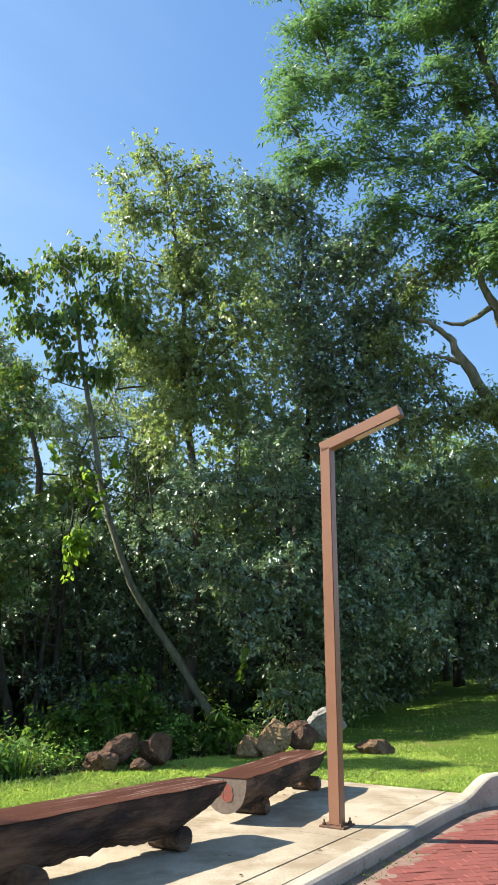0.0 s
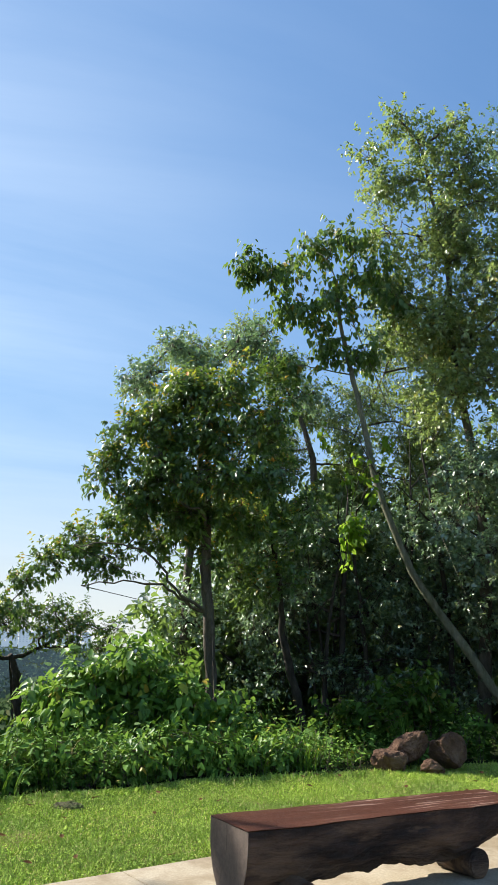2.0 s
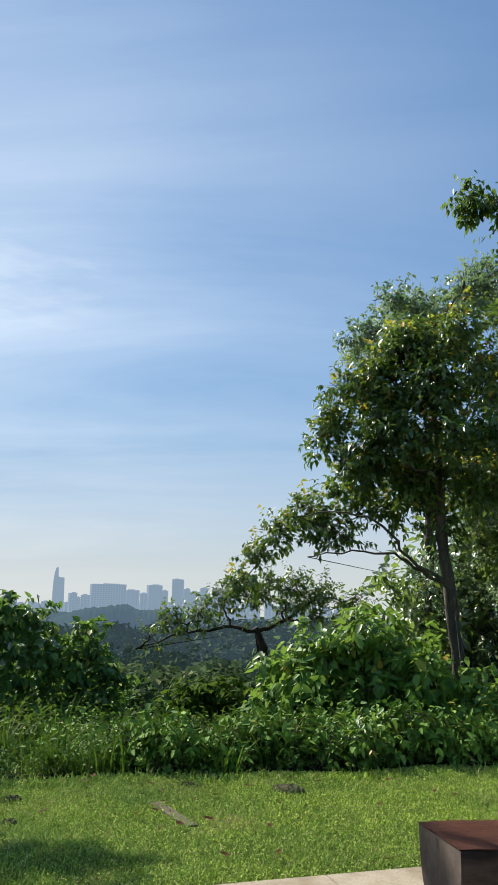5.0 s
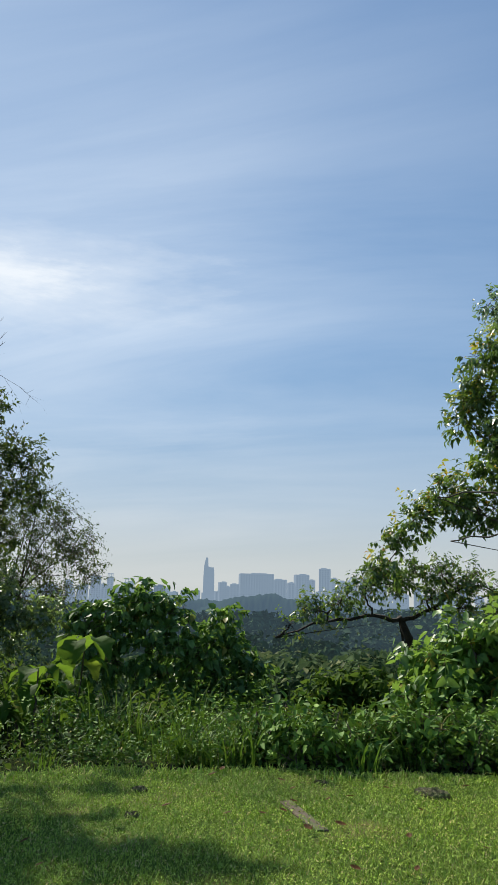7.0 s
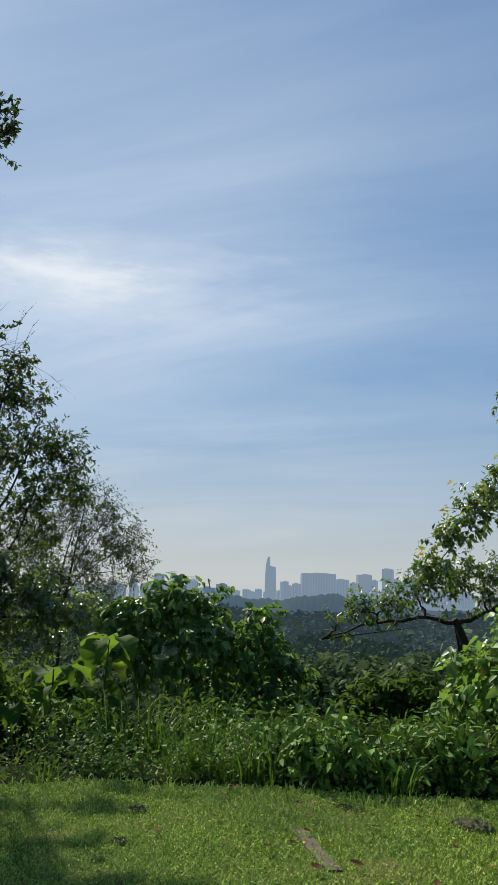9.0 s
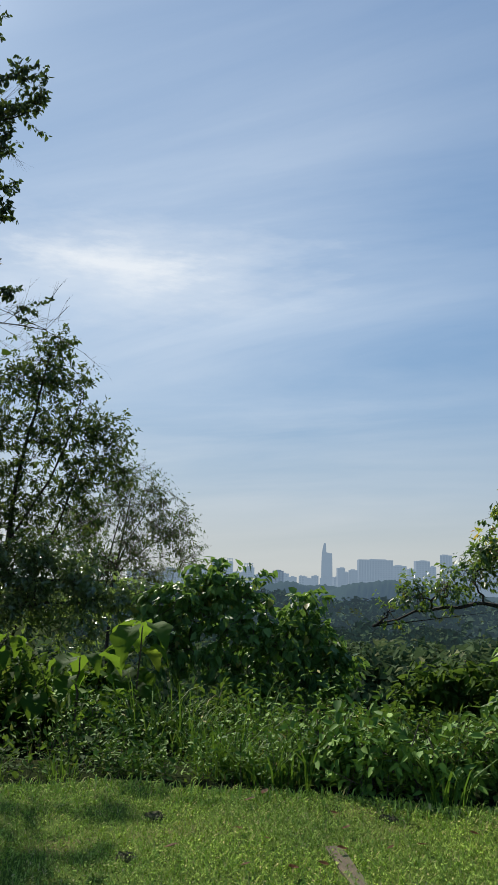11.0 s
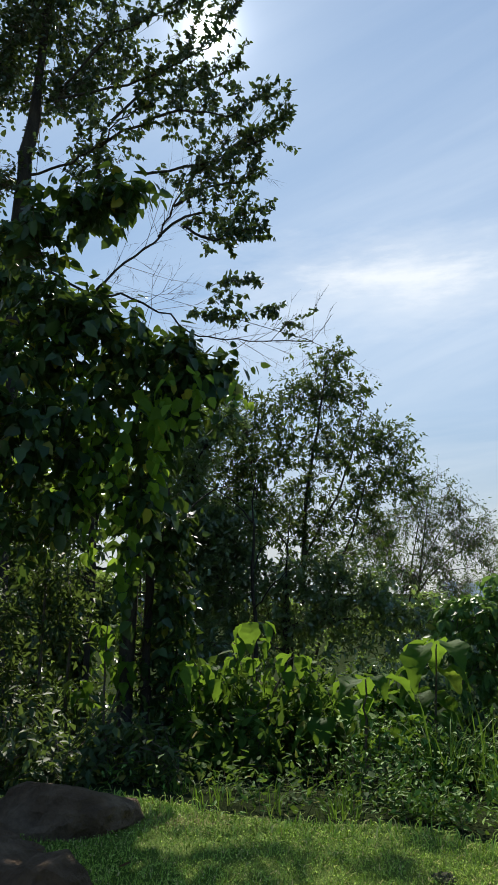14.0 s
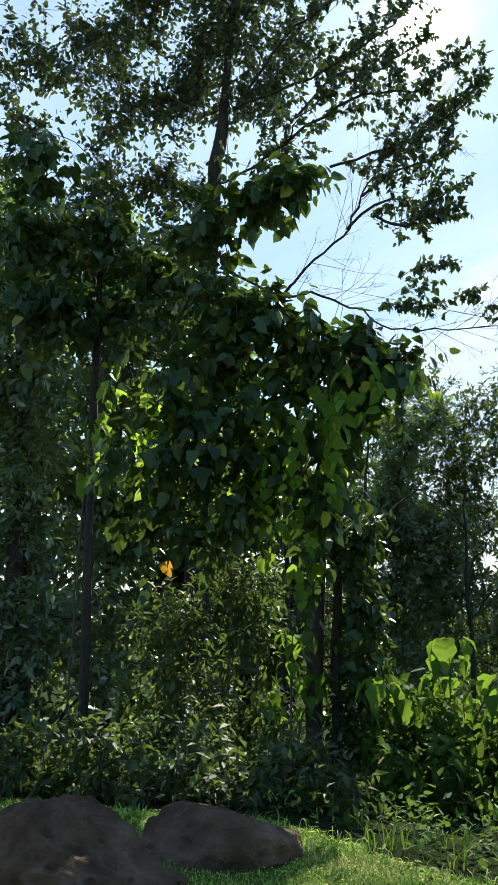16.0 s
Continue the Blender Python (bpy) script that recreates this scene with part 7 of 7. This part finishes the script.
def leafy_plant(base, height, spread, stems, tiers, size, seed, label, shapes, sag=(-58, -14)):
    """Upright stems with whorls of drooping leaves, the highest whorl the fullest."""
    rng = np.random.default_rng(seed)
    root = thing("leafy_plant", base, label, "plant", "big-leaved plants")
    for s in range(stems):
        a = 2 * math.pi * s / stems + rng.uniform(-0.4, 0.4)
        out = spread * (0.12 if s == 0 else rng.uniform(0.45, 1.0))
        top = np.array([out * math.cos(a), out * math.sin(a), height * (1.0 if s == 0 else rng.uniform(0.5, 0.9)) * (1 - 0.15 * out / spread)])
        mid = top * (0.45, 0.45, 0.6)
        v, f = tube([(0, 0, -0.05), tuple(mid), tuple(top)], (0.016, 0.012, 0.006), 6, 0.01, seed + s)
        part_from("stem", v, f, M_twig, root, smooth=True)
        for k in range(tiers):
            u = 1 - 0.55 * k / tiers * rng.uniform(0.8, 1.1)
            at = mid + (top - mid) * max(0.0, (u - 0.45) / 0.55)
            first = rng.uniform(0, 6.28)
            for n in range(5 if k == 0 else 4):
                turn = first + n * 2 * math.pi / (5 if k == 0 else 4) + rng.uniform(-0.35, 0.35)
                stalk = size * rng.uniform(0.2, 0.55)
                leaf = new("leaf", shapes[int(rng.integers(len(shapes)))])
                leaf.parent = root
                k2 = size * rng.uniform(0.65, 1.15) * (1 - 0.1 * k)
                place = Vector(at) + Vector((-math.sin(turn) * stalk, math.cos(turn) * stalk, rng.uniform(-0.02, 0.03)))
                leaf.matrix_basis = Matrix.LocRotScale(place, Euler((radians(rng.uniform(*sag)), radians(rng.uniform(-5, 5)), turn)), Vector((k2 * 0.95, k2, k2)))
    return root


leafy_plant(at_ground(-8.9, 5.2), 1.45, 1.0, 7, 3, 0.27, 61, "sunlit lime-green large-leaved plant at the wood's edge", (LEAF_A, LEAF_B))
leafy_plant(at_ground(-8.9, 7.2), 1.35, 0.5, 2, 2, 0.50, 62, "plant with a few very large lobed leaves", (LEAF_C, LEAF_B), (-34, 4))
leafy_plant(at_ground(-8.0, 6.1), 0.95, 0.6, 3, 2, 0.40, 63, "low plant with big drooping green leaves", (LEAF_C, LEAF_A), (-34, 8))
leafy_plant(at_ground(-9.4, 3.7), 1.4, 0.4, 3, 4, 0.19, 64, "tall slender leafy plant beside the boulder", (LEAF_A, LEAF_B))

shrubs([(-9.1, 5.0, 0.15, 0.5), (-8.6, 5.7, 0.1, 0.45), (-9.3, 5.8, 0.1, 0.5), (-8.3, 5.0, 0.0, 0.4), (-9.6, 6.6, 0.0, 0.5)], M_under, "dark leafy growth under the big-leaved plant", (0.13, 0.07), 46, 6, 0.24, 0.6, True, 520, "shade shrubs")

# ---- small things on the lawn ----
bm = bmesh.new()
box(bm, (0.74, 0.09, 0.035), Matrix.Identity(4))
bmesh.ops.subdivide_edges(bm, edges=[e for e in bm.edges if e.calc_length() > 0.5], cuts=8)
for v in bm.verts:
    v.co += Vector((0, 0.006 * noise.noise(v.co * 7), 0.004 * noise.noise(v.co * 9)))
bmesh.ops.bevel(bm, geom=[e for e in bm.edges if e.is_manifold and e.calc_face_angle(0) > 1], offset=0.006, segments=1, affect="EDGES")
plank = part("plank", bm, M_plank, None)
plank.location, plank.rotation_euler = (-3.58, 5.96, gz(-3.58, 5.96) + 0.001), (0, 0, math.atan2(-0.31, 0.665))
tagged(plank, "weathered plank lying in the grass", "plank")


def fallen_leaf(n, x, y, size, turn):
    bm = bmesh.new()
    rows = []
    for i in range(6):
        u = i / 5
        w = 0.3 * math.sin(math.pi * u) ** 0.8 + 0.004
        rows.append([bm.verts.new((w * s, u - 0.5, 0.22 * (u - 0.5) ** 2 + 0.25 * abs(s) * w)) for s in (-1, 0, 1)])
    for a, b in zip(rows[:-1], rows[1:]):
        for k in range(2):
            bm.faces.new((a[k], a[k + 1], b[k + 1], b[k]))
    bmesh.ops.solidify(bm, geom=bm.faces[:], thickness=0.01)
    ob = part("fallen_leaf", bm, M_litter, None)
    ob.scale = (size, size, size)
    ob.location, ob.rotation_euler = (x, y, gz(x, y) + 0.045), (radians(12), radians(-9), turn)
    return tagged(ob, "dry reddish-brown leaf fallen on the grass", "leaf", "fallen leaves")


rng = np.random.default_rng(77)
n = 0
while n < 84:
    x, y = rng.uniform(-6, 3.6), rng.uniform(2.5, 12.5)
    if beyond(np.array(x), np.array(y)) < -0.1 and paved(np.array(x), np.array(y)) < -0.1:
        fallen_leaf(n, x, y, rng.uniform(0.045, 0.09), rng.uniform(0, 6.28))
        n += 1


rng = np.random.default_rng(78)
for n in range(22):
    s, off = rng.uniform(-2.5, 4.8), rng.uniform(0.1, 2.3)
    (px, py), (dx, dy) = PAVED_LEFT
    ob = fallen_leaf(n, px + dx * s + dy * off, py + dy * s - dx * off, rng.uniform(0.025, 0.055), rng.uniform(0, 6.28))
    ob.location.z = 0.006
    ob.rotation_euler = (0, 0, rng.uniform(0, 6.28))
    tagged(ob, "small dry leaf blown onto the concrete slab", "leaf", "fallen leaves")


def molehill(x, y, size, seed):
    bm = bmesh.new()
    bmesh.ops.create_icosphere(bm, subdivisions=4, radius=1)
    for v in bm.verts:
        c = v.co
        v.co = Vector((c.x * size, c.y * size * 0.8, max(-0.05, c.z * size * 0.26 + 0.02 * noise.fractal(c * 4 + Vector((seed, 0, 0)), 1, 2, 4))))
    ob = part("molehill", bm, M_soil, None)
    ob.location = (x, y, gz(x, y))
    tagged(ob, "low mound of crumbly earth in the lawn", "molehill", "molehills")


molehill(-3.4, 7.2, 0.15, 1)
molehill(-4.3, 5.05, 0.07, 2)
molehill(-4.15, 6.75, 0.07, 3)
molehill(-4.9, 5.5, 0.08, 4)


# ---- valley, hills and city ----
def far_woods(seed, count, nearest, farthest, fine, material, label):
    rng = np.random.default_rng(seed)
    yaw = np.radians(rng.uniform(30, 69, count))
    d = nearest * (farthest / nearest) ** rng.random(count)
    x, y = -np.sin(yaw) * d, np.cos(yaw) * d
    z = ground_z(x, y)
    V, Fc, at = [], [], 0
    for i in range(len(x)):
        r = rng.uniform(3.0, 6.4) * (1 + d[i] / 420)
        n = int(np.clip(fine / d[i], 24, 420))
        # crowns stand below the skyline, the nearer ones lower on the slope
        top = min(z[i] + rng.uniform(5, 11) * (1 + d[i] / 1800), 0.6 - rng.uniform(0.022, 0.045) * d[i] if d[i] < 600 else -10)
        c = np.array([x[i], y[i], top - r * 0.8])
        dirs = unit(rng.normal(0, 1, (n, 3)))
        dirs[:, 2] = np.abs(dirs[:, 2]) - 0.25
        lumps = unit(rng.normal(0, 1, (9, 3)))
        swell = 0.7 + 0.55 * np.clip((dirs @ lumps.T).max(1) - 0.5, 0, 1)
        base = c + dirs * (r * swell * rng.uniform(0.72, 1.0, n))[:, None]
        ahead = unit(dirs + rng.normal(0, 0.7, (n, 3)))
        face = unit(dirs + rng.normal(0, 0.5, (n, 3)) + np.array([0, 0, 0.4]))
        s = rng.uniform(0.6, 1.4, n) * r * 2.6 / math.sqrt(n)
        v, f = leaf_mesh(base, unit(np.cross(face, ahead)), face, s, s * 0.6)
        V.append(v)
        Fc.append(f + at)
        at += len(v)
    ob = part_from("far_woods", np.vstack(V), np.vstack(Fc), material, None)
    tagged(ob, label, "woods", kind="stuff")


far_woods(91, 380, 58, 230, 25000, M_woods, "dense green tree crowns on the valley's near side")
far_woods(92, 700, 190, 620, 22000, M_woods_mid, "hazy green woods across the valley floor")
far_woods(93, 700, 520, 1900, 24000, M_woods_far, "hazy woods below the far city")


def along(yaw, d):
    return (-math.sin(radians(yaw)) * d, math.cos(radians(yaw)) * d)


def hill(yaw, d, wide, deep, top, material, seed, label):
    """A low wooded ridge far off, bumpy with tree crowns."""
    nx, ny = 150, 14
    verts, faces = [], []
    for j in range(ny):
        for i in range(nx):
            u, w = i / (nx - 1) * 2 - 1, j / (ny - 1) * 2 - 1
            e = max(0.0, 1 - abs(u) ** 2.4) ** 0.7 * max(0.0, 1 - w * w)
            e *= 0.8 + 0.25 * noise.noise((u * 3.1, w, seed))
            z = -55 + (top + 55) * e + (4.0 * noise.noise((u * 40, w * 6, seed)) + 2.5 * noise.noise((u * 90, w * 9, seed + 3))) * min(1, e * 3)
            verts.append((u * wide, w * deep, z))
    for j in range(ny - 1):
        for i in range(nx - 1):
            faces.append((j * nx + i, j * nx + i + 1, (j + 1) * nx + i + 1, (j + 1) * nx + i))
    ob = part_from("backdrop", verts, faces, material, None, smooth=True)
    ob.location, ob.rotation_euler = (*along(yaw, d), 0), (0, 0, radians(yaw))
    tagged(ob, label, "hill", kind="structure")


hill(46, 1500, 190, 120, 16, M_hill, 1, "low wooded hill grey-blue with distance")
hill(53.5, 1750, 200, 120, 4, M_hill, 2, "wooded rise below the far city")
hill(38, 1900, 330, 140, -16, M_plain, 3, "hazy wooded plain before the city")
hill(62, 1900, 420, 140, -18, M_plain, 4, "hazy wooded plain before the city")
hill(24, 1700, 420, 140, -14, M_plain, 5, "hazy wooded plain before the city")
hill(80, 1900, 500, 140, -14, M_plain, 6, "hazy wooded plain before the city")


def tower_block(yaw, d, wide, top, material, seed, label, steps=1, group="city buildings", frame_top=False):
    """A far building: a body with recessed storeys, set-backs and plant rooms."""
    rng = np.random.default_rng(seed)
    root = thing("building", (*along(yaw, d), -60), label, "building", group)
    root.rotation_euler = (0, 0, radians(yaw + rng.uniform(-18, 18)))
    h = top + 60
    bm = bmesh.new()
    deep = wide * rng.uniform(0.5, 0.9)
    box(bm, (wide, deep, h), pose(0, 0, h / 2))
    part("body", bm, material, root)
    bm = bmesh.new()
    box(bm, (wide * 0.45, deep * 0.5, 6), pose(wide * rng.uniform(-0.15, 0.15), 0, h))
    if frame_top:
        for sx in (-0.4, -0.13, 0.13, 0.4):
            box(bm, (1.6, 1.6, 16), pose(sx * wide, 0, h + 7.5))
        for k in range(3):
            box(bm, (wide * 0.9, 1.6, 1.4), pose(0, 0, h + 4 + 5 * k))
    part("roof", bm, material, root)
    if top > 18:
        # upright bands of windows and balconies between solid piers
        count = max(2, int(wide / 9))
        for k in range(count):
            bm = bmesh.new()
            for floor in range(int((top + 20) / 7)):
                box(bm, (wide / count * 0.55, 0.6, 4.2), pose((k + 0.5 - count / 2) * wide / count, -deep / 2 - 0.2, h - 6 - 7 * floor))
            tagged(part("window_band", bm, M_city_glass, root), kind="stuff")
    if steps > 1:
        bm = bmesh.new()
        box(bm, (wide * 0.5, deep * 0.8, h * 0.78), pose(wide * 0.72, 0, h * 0.39))
        part("wing", bm, material, root)
    return root


def sail_tower(yaw, d, wide, top):
    """The tall curved tower, narrowing to a point, with a ledge near its top."""
    root = thing("building", (*along(yaw, d), -60), "slender curved skyscraper with a side ledge", "building", "city buildings")
    root.rotation_euler = (0, 0, radians(yaw))
    h = top + 60
    bm = bmesh.new()
    rows = []
    for i in range(43):
        u = i / 42
        left = -wide / 2 * (1 - 0.44 * u ** 8)
        right = wide / 2 * (1 - 0.32 * u ** 4) if u < 0.81 else -wide * 0.06 - wide * 0.06 * (u - 0.81) / 0.19
        rows.append([bm.verts.new((x, y, u * h)) for x, y in ((left, -8), (right, -8), (right, 8), (left, 8))])
    for a, b in zip(rows[:-1], rows[1:]):
        for k in range(4):
            bm.faces.new((a[k], a[(k + 1) % 4], b[(k + 1) % 4], b[k]))
    bm.faces.new(rows[-1])
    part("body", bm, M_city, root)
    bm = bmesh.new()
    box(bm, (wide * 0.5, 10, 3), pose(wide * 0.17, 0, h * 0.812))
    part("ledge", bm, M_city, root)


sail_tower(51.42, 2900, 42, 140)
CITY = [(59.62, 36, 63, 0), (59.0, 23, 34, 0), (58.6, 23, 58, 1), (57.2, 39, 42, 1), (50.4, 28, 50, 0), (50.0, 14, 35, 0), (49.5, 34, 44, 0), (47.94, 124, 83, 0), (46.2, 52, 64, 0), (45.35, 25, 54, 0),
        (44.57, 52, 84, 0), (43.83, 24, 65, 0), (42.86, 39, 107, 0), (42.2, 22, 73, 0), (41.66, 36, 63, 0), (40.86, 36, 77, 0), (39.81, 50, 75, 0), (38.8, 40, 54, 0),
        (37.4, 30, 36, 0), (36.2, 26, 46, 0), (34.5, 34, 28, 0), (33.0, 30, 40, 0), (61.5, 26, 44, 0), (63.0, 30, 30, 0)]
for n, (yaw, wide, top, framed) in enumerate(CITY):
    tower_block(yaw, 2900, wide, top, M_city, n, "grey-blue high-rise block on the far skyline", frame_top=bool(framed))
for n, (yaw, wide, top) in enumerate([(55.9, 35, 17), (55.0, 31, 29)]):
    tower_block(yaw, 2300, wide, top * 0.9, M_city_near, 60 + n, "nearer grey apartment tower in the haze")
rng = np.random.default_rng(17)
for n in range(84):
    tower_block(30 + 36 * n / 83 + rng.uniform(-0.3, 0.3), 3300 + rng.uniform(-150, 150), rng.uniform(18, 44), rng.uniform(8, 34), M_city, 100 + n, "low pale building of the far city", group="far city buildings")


# ---- red pavers, nearest stretch ----
def pavers():
    bm = bmesh.new()
    box(bm, (0.197, 0.097, 0.05), Matrix.Identity(4))
    bmesh.ops.bevel(bm, geom=[e for e in bm.edges if all(v.co.z > 0 for v in e.verts)], offset=0.004, segments=1, affect="EDGES")
    data = bpy.data.meshes.new("paver")
    bm.to_mesh(data)
    bm.free()
    data.materials.append(M_paver)
    k = np.array(KERB, float)
    rng = np.random.default_rng(33)
    made = 0
    rest = bmesh.new()
    turn = radians(10)
    for i in range(-40, 80):
        for j in range(-60, 60):
            u, v = i * 0.2 + (0.1 if j % 2 else 0), j * 0.1
            x, y = 2.4 + u * math.cos(turn) - v * math.sin(turn), 6.2 + u * math.sin(turn) + v * math.cos(turn)
            if not (0.2 < x < 7 and 3.6 < y < 8.9):
                continue
            near, side = 1e9, 0.0
            for s in range(1, 11):
                d = k[s + 1] - k[s]
                q = np.array([x, y]) - k[s]
                f = min(1.0, max(0.0, float(q @ d) / float(d @ d)))
                off = float(np.hypot(*(q - d * f)))
                if off < near:
                    near, side = off, math.copysign(off, d[1] * q[0] - d[0] * q[1])
            if side < 0.17:
                continue
            m = Matrix.Translation((x, y, -0.1325 + rng.uniform(-0.003, 0.003))) @ pose(0, 0, 0, rng.normal(0, 0.7), rng.normal(0, 0.7), math.degrees(turn) + rng.normal(0, 0.6))
            if made < 300 and x < 4.2 and y > 5.0:
                ob = new("paver", data)
                ob.parent, ob.matrix_basis = ROAD, m
                made += 1
            else:
                rest.from_mesh(data)
                fresh = rest.verts[-len(data.vertices):]
                bmesh.ops.transform(rest, matrix=m, verts=fresh)
    ob = part("paving", rest, M_paver, ROAD)
    tagged(ob, kind="stuff")


pavers()
